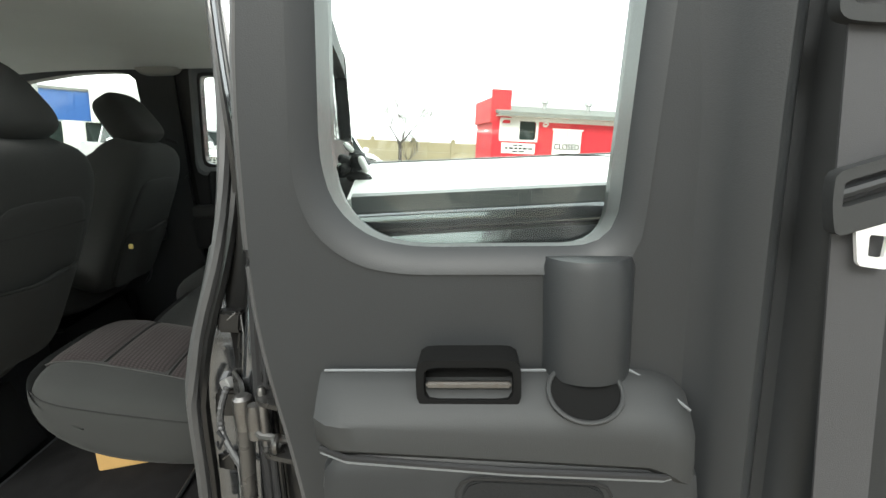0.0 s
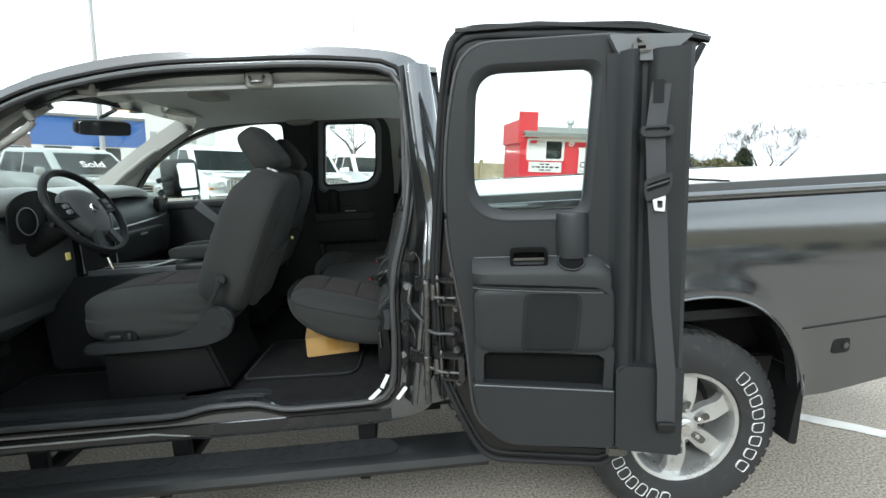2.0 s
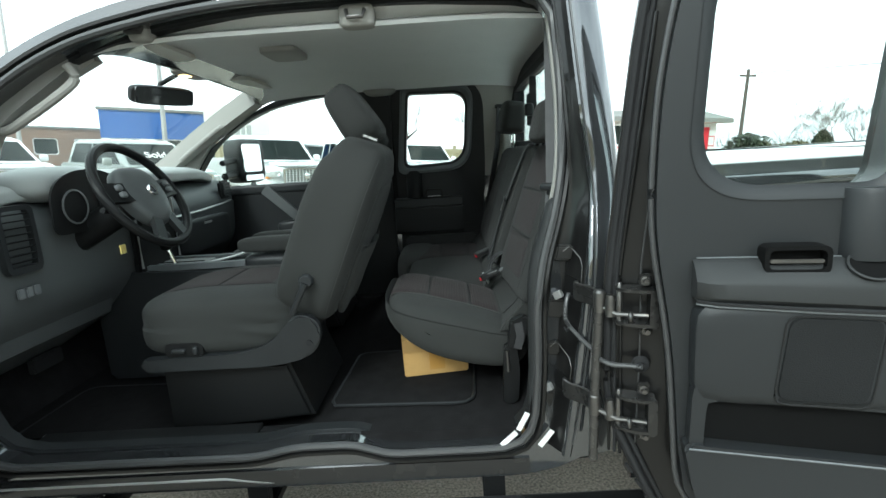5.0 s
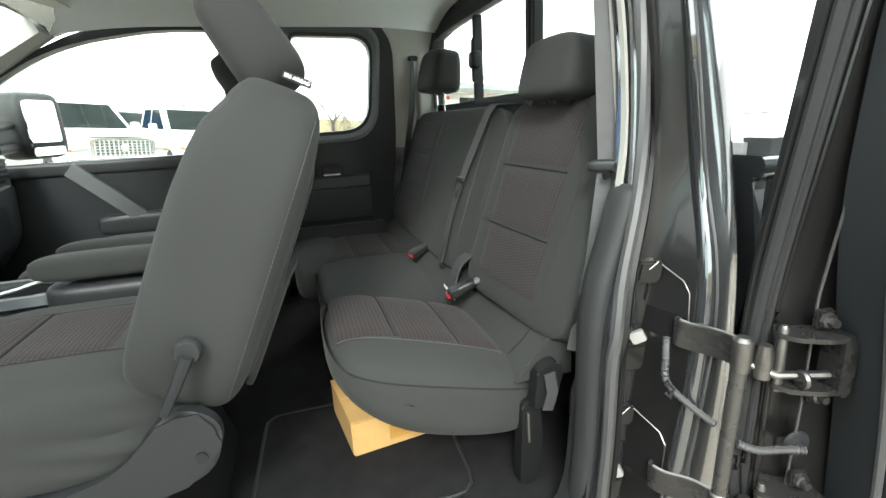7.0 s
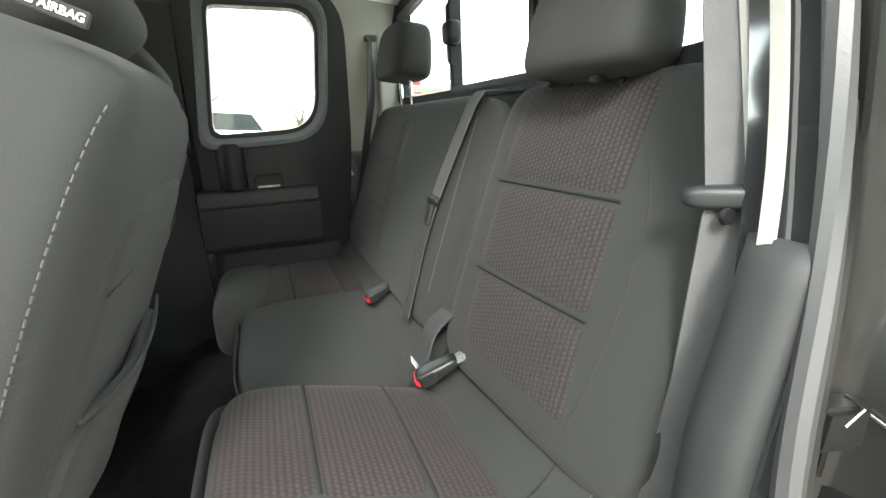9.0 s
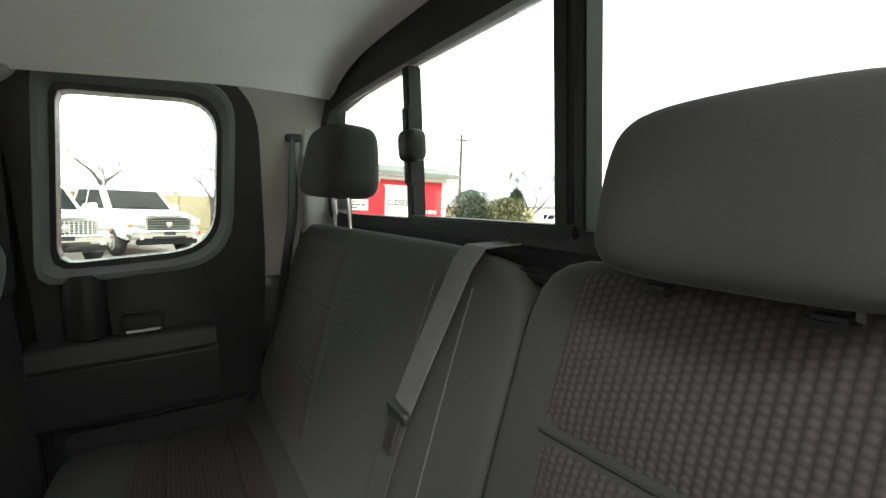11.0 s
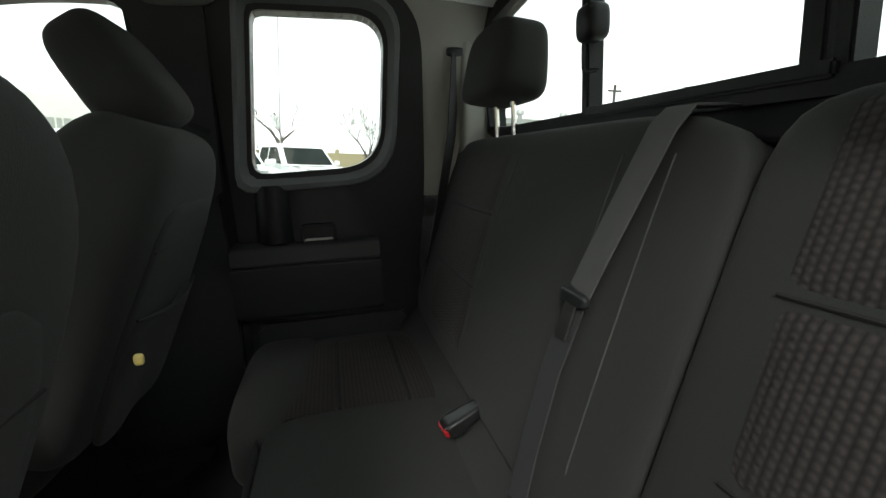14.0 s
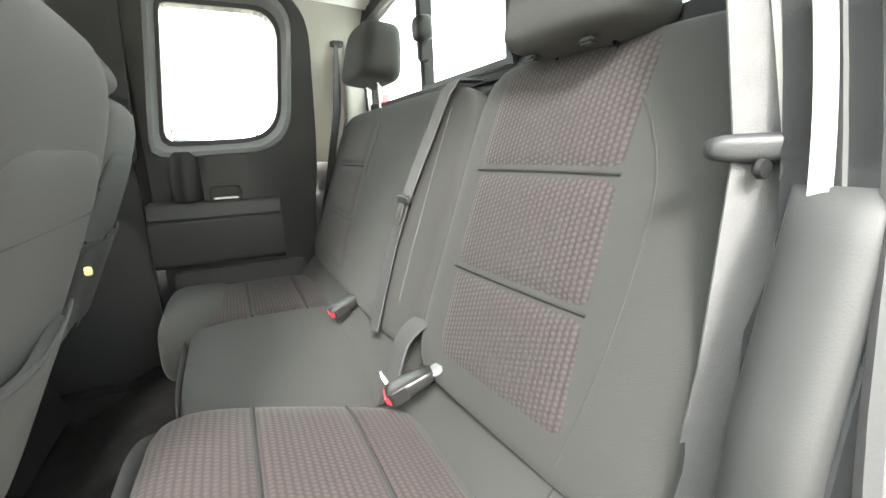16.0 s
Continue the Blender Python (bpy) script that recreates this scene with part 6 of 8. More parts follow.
# jamb and hinges between the cab and that door: heights, then plan points of the seal edge, the inner and outer edge of the hinge face, the lip and the rear corner
JAMB = [(0.66, (0.055, 0.020), (0.100, 0.012), (0.140, -0.055), (0.160, -0.078), (0.285, -0.050)),
        (0.83, (0.084, 0.023), (0.135, 0.012), (0.163, -0.070), (0.188, -0.090), (0.300, -0.060)),
        (1.08, (0.112, 0.023), (0.165, 0.012), (0.193, -0.072), (0.217, -0.092), (0.305, -0.055)),
        (1.22, (0.142, 0.025), (0.190, 0.012), (0.212, -0.052), (0.230, -0.074), (0.303, -0.045)),
        (1.36, (0.185, 0.031), (0.208, 0.024), (0.231, -0.002), (0.239, -0.028), (0.300, -0.020)),
        (1.59, (0.184, 0.047), (0.196, 0.040), (0.209, 0.016), (0.217, -0.004), (0.288, 0.016)),
        (1.87, (0.168, 0.100), (0.178, 0.094), (0.192, 0.070), (0.199, 0.050), (0.266, 0.072))]


def jamb_at(z):
    """The five plan points of the pillar at a height."""
    z = min(max(z, JAMB[0][0]), JAMB[-1][0])
    k = max(i for i in range(len(JAMB) - 1) if z >= JAMB[i][0] or i == 0)
    rows = [JAMB[max(k - 1, 0)], JAMB[k], JAMB[k + 1], JAMB[min(k + 2, len(JAMB) - 1)]]
    t, span = (z - rows[1][0]) / (rows[2][0] - rows[1][0]), rows[2][0] - rows[1][0]
    h = (2 * t ** 3 - 3 * t ** 2 + 1, t ** 3 - 2 * t ** 2 + t, -2 * t ** 3 + 3 * t ** 2, t ** 3 - t ** 2)
    out = []
    for c in range(1, 6):
        p = []
        for e in (0, 1):
            m0 = (rows[2][c][e] - rows[0][c][e]) / (rows[2][0] - rows[0][0]) * span
            m1 = (rows[3][c][e] - rows[1][c][e]) / (rows[3][0] - rows[1][0]) * span
            p.append(h[0] * rows[1][c][e] + h[1] * m0 + h[2] * rows[2][c][e] + h[3] * m1)
        out.append(Vector((p[0], p[1], z)))
    return out


def face_at(s_, z, o=0.0):
    """A point of the hinge face: s_ from its inner to its outer edge, o metres proud of it."""
    _, a, b, _, _ = jamb_at(z)
    d = b - a
    return a + d * s_ + Vector((d.y, -d.x, 0)).normalized() * o


def loft(rows, close=False):
    bm = bmesh.new()
    g = [[bm.verts.new(p) for p in r] for r in rows]
    for r0, r1 in zip(g, g[1:]):
        for k in range(len(r0) - 1):
            bm.faces.new((r0[k], r0[k + 1], r1[k + 1], r1[k]))
    return bm


ZJ = [0.66 + i * 0.0242 for i in range(51)]
rows_ = []
for z in ZJ:
    p0, p1, p2, p3, p4 = jamb_at(z)
    rows_.append([p0 + Vector((0.004, 0.05, 0)), p0 + Vector((0, 0.012, 0)), p0, p0.lerp(p1, 0.5) + Vector((0, 0.003, 0)), p1 + Vector((-0.006, 0.002, 0)), p1 + Vector((0.004, -0.008, 0)), p1.lerp(p2, 0.5), p2])
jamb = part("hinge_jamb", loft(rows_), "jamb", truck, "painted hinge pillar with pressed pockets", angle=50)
rows_ = []
for z in ZJ:
    p0, p1, p2, p3, p4 = jamb_at(z)
    rows_.append([p2, p2.lerp(p3, 0.15) + Vector((-0.004, -0.006, 0)), p2.lerp(p3, 0.45) + Vector((-0.007, -0.010, 0)), p2.lerp(p3, 0.75) + Vector((-0.004, -0.007, 0)), p2.lerp(p3, 0.92)])
part("pillar_fold", loft(rows_), "paint", jamb, "rounded bead along the pillar", angle=60)
rows_ = []
for z in ZJ:
    p0, p1, p2, p3, p4 = jamb_at(z)
    q = p3 + Vector((0.014, -0.002, 0))
    rows_.append([p2.lerp(p3, 0.92), p3 + Vector((0.0, 0.004, 0)), p3, q, q.lerp(p4, 0.4) + Vector((0, -0.004, 0)), q.lerp(p4, 0.75) + Vector((0, -0.004, 0)), p4, p4 + Vector((0.012, 0.018, 0)), p4 + Vector((0.016, 0.06, 0)), p4 + Vector((0.018, 0.14, 0))])
part("rear_quarter", loft(rows_), "paint", jamb, "glossy dark grey outer corner of the cab", angle=40)
part("lip_seal", tube(smooth_path([jamb_at(z)[3] + Vector((-0.002, -0.001, 0)) for z in (0.70, 0.83, 1.08, 1.22, 1.36, 1.59, 1.84)], 5), 0.0024, 6), "seal", jamb, "grey lip edge")
for dz, dx in ((0.0, 0.0), (-0.26, 0.0)):
    z = 1.085 + dz
    def strip(x, zz, y):
        """On the bolt strip: x along it, y proud of it."""
        p0, p1 = jamb_at(zz)[:2]
        return Vector((p0.x + (p1.x - p0.x) * x, p0.y + (p1.y - p0.y) * x - y, zz))
    pk = None
    for (za, zb, cut) in ((0.088, 0.132, 0.012), (-0.062, -0.004, -0.010)):
        blk = bmesh.new()
        lo_, hi_ = [strip(x, z + za, 0.0) for x in (0.15, 1.12)], [strip(x, z + zb, 0.0) for x in (0.15, 1.12)]
        base = [lo_[0], lo_[1], hi_[1], hi_[0]]
        top = [p + Vector((0, -0.021, 0)) for p in base]
        c = sum(top, Vector()) / 4
        top = [c + (p - c) * 0.80 + Vector((0, 0, cut * 0.3)) for p in top]
        va, vb = [blk.verts.new(p) for p in base], [blk.verts.new(p) for p in top]
        blk.faces.new(vb)
        for k in range(4):
            blk.faces.new((va[k], va[(k + 1) % 4], vb[(k + 1) % 4], vb[k]))
        bmesh.ops.bevel(blk, geom=[e for e in blk.edges if not e.is_boundary], offset=0.004, segments=2, affect="EDGES", clamp_overlap=True)
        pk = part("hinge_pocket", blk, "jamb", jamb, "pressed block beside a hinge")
    # pale steel puts the glint on the pressed rim into the colour
    part("pocket_line", tube([strip(0.55, z + 0.118, 0.022), strip(0.80, z + 0.130, 0.021), face_at(0.0, z + 0.132, 0.007), face_at(0.75, z + 0.105, 0.003), face_at(0.90, z + 0.088, 0.003), face_at(0.93, z + 0.040, 0.002)], 0.0014, 6), "steel", pk, "raised rim line of the pocket, glint put in as steel")
    part("pocket_line", tube([face_at(-0.02, z + 0.128, 0.004), face_at(-0.02, z + 0.060, 0.004)], 0.0025, 6), "jamb", pk)
    # the slot is a black sheet proud of the face, shade as colour
    hole = [face_at(0.03, z + 0.052), face_at(0.86, z + 0.050), face_at(0.86, z + 0.006), face_at(0.03, z + 0.010)]
    hb_ = bmesh.new()
    o_ = (face_at(0.5, z, 0.0018) - face_at(0.5, z))
    va, vb = [hb_.verts.new(p + o_) for p in hole], [hb_.verts.new(p - o_) for p in hole]
    hb_.faces.new(va)
    for k in range(4):
        hb_.faces.new((va[k], va[(k + 1) % 4], vb[(k + 1) % 4], vb[k]))
    part("pocket_hole", hb_, "recess", pk, "black plate standing for the shaded hinge-arm slot")
    c = strip(0.72, z + 0.002, 0.018)
    part("alignment_block", box(-0.012, 0.012, -0.008, 0.006, -0.010, 0.010, 0.002, m=Matrix.Translation(c) @ Matrix.Rotation(radians(-38), 4, "Z") @ Matrix.Rotation(radians(-30), 4, "Y")), "silver", pk, "small bright alignment block")
    for zz, xx in ((0.060, 0.40), (0.014, 0.44), (-0.085, 0.45)):
        p = strip(xx, z + zz, 0.0)
        part("bolt", lathe([(0, 0.002), (0.0075, 0.002), (0.0075, -0.005), (0.004, -0.007), (0, -0.007)], 8, "Y", p), "steel", pk)
    st_ = face_at(0.80, z + 0.028)
    pin = Vector((0.216 - 0.012 * (dz < 0), -0.144, z + 0.024))
    arm = part("hinge_arm", tube(smooth_path([st_ + Vector((0.020, 0.004, -0.002)), st_ + Vector((-0.006, 0.004, 0)), st_ + Vector((-0.010, -0.006, -0.001)), st_ + Vector((0.000, -0.022, -0.004)), pin.lerp(st_, 0.4), pin], 6), 0, flat=(0.021, 0.0032), up=(0, 0, 1)), "hinge", truck, "long glossy black hinge arm")
    # steel line, brighter than the arm, along its top edge
    part("arm_edge", tube(smooth_path([st_ + Vector((-0.010, -0.006, 0.0205)), st_ + Vector((0.000, -0.022, 0.0175)), pin.lerp(st_, 0.4) + Vector((0, 0, 0.0215)), pin + Vector((0, 0, 0.0215))], 6), 0.0034, 6), "steel", arm, "thin bright steel line along the arm edge")
    part("hinge_eye", lathe([(0, -0.026), (0.013, -0.026), (0.015, 0.0), (0.014, 0.022), (0.009, 0.027), (0, 0.027)], 14, "Z", pin), "steel", arm)
    zb = z + 0.025
    # a yoke of two plates and an end plate, bolted to the door's edge, with a knuckle on the rod's side
    br = part("hinge_bracket", prism(rounded([(0.026, zb - 0.048, 0.006), (0.046, zb - 0.048, 0.006), (0.046, zb + 0.040, 0.006), (0.026, zb + 0.040, 0.006)]), dmap, 0.080, 0.118, 0.004), "hinge", rd, "cast steel door hinge bracket")
    for zz in (0.036, -0.042):
        part("bracket_cheek", prism(rounded([(-0.046, 0.118, 0.008), (-0.030, 0.094, 0.012), (0.010, 0.082, 0.010), (0.044, 0.082, 0.006), (0.044, 0.124, 0.002), (-0.020, 0.136, 0.006)]), lambda u, v, d, zz=zz: dmap(u, zb + zz + d, v), -0.0035, 0.0035, 0.001), "hinge", br)
    part("bracket_pin", shifted(lathe([(0, zb - 0.050), (0.007, zb - 0.050), (0.007, zb + 0.044), (0.004, zb + 0.050), (0, zb + 0.050)], 10, "Z", (-0.034, 0.116, 0)), DM), "steel", br)
    part("knuckle", shifted(lathe([(0, zb - 0.034), (0.012, zb - 0.032), (0.013, zb - 0.002), (0.009, zb + 0.018), (0, zb + 0.020)], 12, "Z", (-0.052, 0.124, 0)), DM), "steel", br)
    for u, dz_ in ((0.020, 0.056), (0.024, -0.060)):
        part("bolt_tab", shifted(box(u - 0.013, u + 0.013, 0.108, 0.120, zb + dz_ - 0.014, zb + dz_ + 0.014, 0.003), DM), "hinge", br)
        part("bolt", shifted(lathe([(0, -0.016), (0.006, -0.016), (0.007, -0.007), (0.011, -0.006), (0.012, 0.0), (0, 0.0)], 8, "Y", (u, 0.108, zb + dz_)), DM), "steel", br)
    part("check_spring", shifted(lathe([(0.006, -0.005), (0.012, -0.004), (0.014, 0.0), (0.012, 0.004), (0.006, 0.005), (0.006, -0.005)], 16, "X", (-0.012, 0.098, zb - 0.026)), DM), "steel", br)
    part("check_link", tube([pin + Vector((0.004, -0.004, -0.012)), dmap(-0.040, zb - 0.024, 0.112), dmap(0.026, zb - 0.022, 0.098)], 0.006, 8), "steel", br)
part("hinge_rod", tube([(0.200, -0.143, 0.70), (0.203, -0.144, 0.84), (0.215, -0.144, 1.105)], 0.0115, 14), "rod", truck, "long painted hinge rod")
boot = smooth_path([(0.166, -0.052, 1.105), (0.156, -0.064, 1.075), (0.155, -0.071, 1.038), (0.176, -0.094, 1.008), (0.206, -0.122, 0.980)], 9)
wires = part("wiring_boot", tube(boot, [0.0062 if i % 2 else 0.0048 for i in range(len(boot))], 8), "seal", truck, "ribbed grey wiring loom between pillar and door")
part("cable_tie", tube([(0.150, -0.076, 1.042), (0.160, -0.082, 1.030), (0.152, -0.084, 1.016), (0.147, -0.078, 1.024)], 0.0032, 6), "rubber", wires)
tail = smooth_path([(0.212, -0.158, 0.970), (0.236, -0.172, 0.962), (0.272, -0.184, 0.962), dmap(0.016, 0.962, 0.104)], 9)
part("wire_tail", tube(tail, [0.0066 if i % 2 else 0.0054 for i in range(len(tail))], 8), "seal", wires)
part("grommet", shifted(lathe([(0, -0.012), (0.007, -0.012), (0.009, -0.003), (0.018, -0.001), (0.021, 0.003), (0.018, 0.007), (0, 0.007)], 20, "Y", (0.014, 0.116, 0.963)), DM), "rubber", wires, "round rubber grommet")
for k, mt in ((0.0, "jamb"), (0.012, "rubber"), (0.024, "jamb")):
    part("edge_fold", tube(smooth_path([emap(-0.052 + k + (0.0 if z < 1.2 else (z - 1.2) * 0.115), z, 0.108) for z in (0.72, 0.9, 1.1, 1.2, 1.45, 1.72)], 5), 0.0042, 8), mt, rd)
part("edge_crease", tube(smooth_path([emap(0.012 - 0.030 * max(0.0, 1.0 - z) + (0.0 if z < 1.2 else (z - 1.2) * 0.10), z, 0.110) for z in (0.76, 0.95, 1.05, 1.18, 1.24, 1.45, 1.70)], 5), 0.0022, 6), "seal", rd)

# ---- the driver's door, half open ----
FH, FA = Vector((-1.60, -0.02, 0)), radians(60)
FD, FN = Vector((math.cos(FA), -math.sin(FA), 0)), Vector((math.sin(FA), math.cos(FA), 0))
fmap_ = lambda u, v, d: ((FH + FD * u + FN * (d + 0.175 * max(0, v - 1.1))).x, (FH + FD * u + FN * (d + 0.175 * max(0, v - 1.1))).y, v)
FM = Matrix(((FD.x, FN.x, 0, FH.x), (FD.y, FN.y, 0, FH.y), (0, 0, 1, 0), (0, 0, 0, 1)))
FSHELL = rounded([(0.02, 0.56, 0.06), (1.10, 0.56, 0.06), (1.14, 1.2, 0.1), (1.12, 1.86, 0.06), (0.75, 1.90, 0.3), (0.42, 1.80, 0.3), (0.13, 1.58, 0.2), (0.0, 1.40, 0.06), (0.02, 1.0, 0.1)])
FWIN = rounded([(0.16, 1.40, 0.05), (1.06, 1.40, 0.05), (1.05, 1.80, 0.06), (0.76, 1.835, 0.3), (0.46, 1.74, 0.3), (0.24, 1.57, 0.12)], 6)
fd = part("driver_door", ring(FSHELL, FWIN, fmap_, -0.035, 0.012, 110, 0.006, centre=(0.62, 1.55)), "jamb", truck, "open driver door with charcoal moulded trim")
ob = part("window_glass", prism(FWIN, fmap_, -0.02, -0.016), "tint", fd)
ob.visible_shadow = False
part("trim_panel", prism(rounded([(0.07, 0.60, 0.06), (1.06, 0.60, 0.06), (1.09, 1.2, 0.1), (1.08, 1.385, 0.02), (0.07, 1.385, 0.04), (0.06, 1.0, 0.1)]), fmap_, 0.012, 0.06, 0.012), "trim", fd)
part("sill_pad", soft(*fmap_(0.60, 1.345, 0.045), 0.53, 0.042, 0.032, 5, 8, None, FM.to_3x3()), "trim", fd)
part("armrest", soft(*fmap_(0.64, 1.10, 0.085), 0.48, 0.05, 0.05, 5, 9, lambda x, y, z: (x, y, z - 0.25 * x), FM.to_3x3()), "trim", fd, "padded door armrest")
part("grab_post", soft(*fmap_(0.185, 1.22, 0.080), 0.034, 0.034, 0.15, 5, 7, None, FM.to_3x3()), "trim", fd)
# black slab puts the shade of the handle recess into the colour
part("handle_recess", soft(*fmap_(0.44, 1.23, 0.056), 0.17, 0.009, 0.055, 6, 6, None, FM.to_3x3()), "rubber", fd)
part("inner_handle", tube([fmap_(0.34, 1.25, 0.066), fmap_(0.40, 1.255, 0.078), fmap_(0.46, 1.25, 0.066)], 0.008, 8), "silver", fd)
POCKET = rounded([(0.04, 0.60, 0.05), (1.0, 0.60, 0.05), (1.0, 0.70, 0.03), (0.26, 0.745, 0.06), (0.15, 0.80, 0.05), (0.10, 0.862, 0.02), (0.03, 0.885, 0.01)])
flare = lambda u, v, d: fmap_(u, v, d + 0.25 * max(0.0, v - 0.62))
mp_ = part("map_pocket", prism(POCKET, flare, 0.030, 0.062, 0.010), "trim", fd, "deep moulded map pocket")
part("pocket_lip", tube(smooth_path([flare(u, v, 0.046) for u, v in ((0.035, 0.885), (0.10, 0.862), (0.15, 0.80), (0.26, 0.747), (0.6, 0.726), (0.99, 0.702))], 4), 0.012, 8), "trim", mp_)
part("speaker_grille", prism(rounded([(0.28, 0.80, 0.08), (0.50, 0.80, 0.08), (0.50, 1.0, 0.08), (0.28, 1.0, 0.08)]), fmap_, 0.058, 0.066, 0.003), "grille_cloth", fd)
part("panel_strip", tube([fmap_(0.15, 1.02, 0.066), fmap_(0.40, 1.0, 0.07), fmap_(0.95, 0.97, 0.07)], 0.004, 6), "silver", fd)
part("pocket_floor", prism(rounded([(0.08, 0.61, 0.03), (0.98, 0.61, 0.03), (0.98, 0.66, 0.02), (0.08, 0.66, 0.02)]), fmap_, 0.012, 0.07), "rubber", fd)
part("mirror_patch", prism(rounded([(0.02, 1.37, 0.01), (0.50, 1.37, 0.01), (0.45, 1.42, 0.03), (0.50, 1.50, 0.03), (0.42, 1.56, 0.03), (0.345, 1.65, 0.01), (0.16, 1.585, 0.02)]), fmap_, 0.005, 0.022, 0.006), "trim_dark", fd)
nm = part("door_mirror", soft(*fmap_(0.16, 1.50, -0.26), 0.07, 0.10, 0.135, 6, 8, None, FM.to_3x3()), "trim_dark", fd, "tall black towing mirror")
part("mirror_arm", tube([fmap_(0.12, 1.43, -0.05), fmap_(0.14, 1.44, -0.20)], 0.02, 8), "trim_dark", nm)
part("mirror_arm", tube([fmap_(0.12, 1.52, -0.05), fmap_(0.14, 1.53, -0.20)], 0.02, 8), "trim_dark", nm)
for z in (0.75, 1.15):
    part("hinge", box(-1.64, -1.575, -0.035, 0.03, z - 0.04, z + 0.04, 0.006), "jamb", fd)
jf = part("jamb_face", prism(rounded([(-1.586, 1.372, 0.01), (-1.512, 1.385, 0.01), (-1.478, 1.560, 0.01), (-1.468, 1.612, 0.012), (-1.592, 1.530, 0.02)]), lambda u, v, d: (u, ys(v) + d, v), -0.036, -0.031, 0.002), "paint", truck, "grey painted face of the front pillar")
part("jamb_label", box(-0.024, 0.024, -0.001, 0.001, -0.006, 0.006, 0, m=pose(-1.548, ys(1.395) - 0.038, 1.395, 0, 8, 0)), "white_tag", jf, "white paper label")


# ---- cargo bed, wheels, running board ----
BY = -0.055
ax, az, arx, arz = 1.243, 0.405, 0.438, 0.582
rnd = lambda v: math.copysign(abs(v) ** (2 / 2.3), v)


def bed_y(x, z):
    """The bed side's outer face: a swell at shoulder height, tucked in below."""
    return BY + (0.05 if z > 1.05 else 0.015) * ((z - 1.05) / 0.35) ** 2 - 0.009 * math.exp(-((((abs(x - ax) / arx) ** 2.3 + (abs(z - az) / arz) ** 2.3) ** (1 / 2.3) - 1) / 0.1) ** 2)


def bed_side(sign):
    bm = bmesh.new()
    nz = 18
    xs = sorted({round(0.338 + i * 0.04225, 4) for i in range(51)} | {round(ax + arx * rnd(math.cos(math.pi * i / 40)), 4) for i in range(41)})
    rows = []
    for x in xs:
        lo = 0.55 if x < ax else 0.53 + max(0, x - 1.80) * 0.2
        dx = abs(x - ax)
        if dx < arx:
            lo = max(lo, az + arz * (1 - (dx / arx) ** 2.3) ** (1 / 2.3))
        col = []
        for k in range(nz + 1):
            z = lo + (1.333 - lo) * k / nz
            y = bed_y(x, z)
            col.append(bm.verts.new((x, y if sign > 0 else 2 * YC - y, z)))
        rows.append(col)
    for i in range(len(rows) - 1):
        for k in range(nz):
            bm.faces.new((rows[i][k], rows[i + 1][k], rows[i + 1][k + 1], rows[i][k + 1]))
    ext = bmesh.ops.extrude_edge_only(bm, edges=[e for e in bm.edges if e.is_boundary])
    for v in ext["geom"]:
        if isinstance(v, bmesh.types.BMVert):
            v.co.y += 0.06 * sign
    return bm


for s in (1, -1):
    Y = lambda y: y if s > 0 else 2 * YC - y
    bs = part("bed_side", bed_side(s), "paint", truck, "glossy dark grey cargo-bed side", angle=60)
    part("arch_lip", tube([(ax + (arx - 0.003) * rnd(math.cos(a)), Y(BY - 0.012), az + (arz - 0.003) * rnd(math.sin(a))) for a in [math.pi * (0.07 + 0.86 * i / 40) for i in range(41)]], 0.006, 8), "paint", bs)
    part("wheel_well", lathe([(0.60, 0.012 * s), (0.60, 0.36 * s), (0.0, 0.36 * s)], 32, "Y", (ax, Y(0.0), az), a0=0.25, a1=math.pi - 0.25), "rubber", bs)
    part("rail_cap", prism(rounded([(Y(BY + 0.034), 1.337, 0.004), (Y(BY + 0.022), 1.346, 0.006), (Y(BY + 0.024), 1.374, 0.018), (Y(BY + 0.12), 1.374, 0.01), (Y(BY + 0.12), 1.337, 0.004)], 5), YZ(0.350), 0, 2.100), "paint", bs, "glossy grey rolled bed rail")
    part("rail_track", prism([(Y(BY + 0.045), 1.374), (Y(BY + 0.045), 1.400), (Y(BY + 0.10), 1.400), (Y(BY + 0.10), 1.374)], YZ(0.385), 0, 2.03), "rail", bs)
    part("shoulder_line", tube([(0.345, Y(bed_y(0.4, 1.333) + 0.006), 1.335), (2.44, Y(bed_y(2.4, 1.333) + 0.006), 1.335)], 0.0045, 6), "seam", bs)
    part("lower_crease", tube([(ax + 0.42, Y(bed_y(1.68, 0.83) - 0.001), 0.825), (2.40, Y(bed_y(2.4, 0.87) - 0.001), 0.875)], 0.004, 6), "seam", bs)
    lk = part("locker_handle", prism(rounded([(1.795, 0.708, 0.01), (1.868, 0.712, 0.01), (1.868, 0.772, 0.01), (1.795, 0.768, 0.01)]), XZ(Y(bed_y(1.88, 0.72) - 0.004)), 0, 0.012 * s, 0.003), "trim_dark", bs, "black recessed locker handle")
    part("lock_barrel", lathe([(0, 0), (0.012, 0), (0.012, 0.006), (0, 0.006)], 12, "Y", (1.848, Y(bed_y(1.84, 0.74) - 0.008), 0.740)), "steel", lk)
    part("mud_flap", prism(rounded([(1.640, 0.34, 0.012), (1.678, 0.33, 0.012), (1.692, 0.56, 0.02), (1.688, 0.64, 0.02), (1.662, 0.50, 0.05)]), XZ(Y(-0.045)), 0, 0.17 * s, 0.008), "trim_dark", truck, "black moulded mud flap")
part("bed_floor", box(0.37, 2.42, 0.03, 2 * YC - 0.03, 0.86, 0.90), "trim_dark", truck)
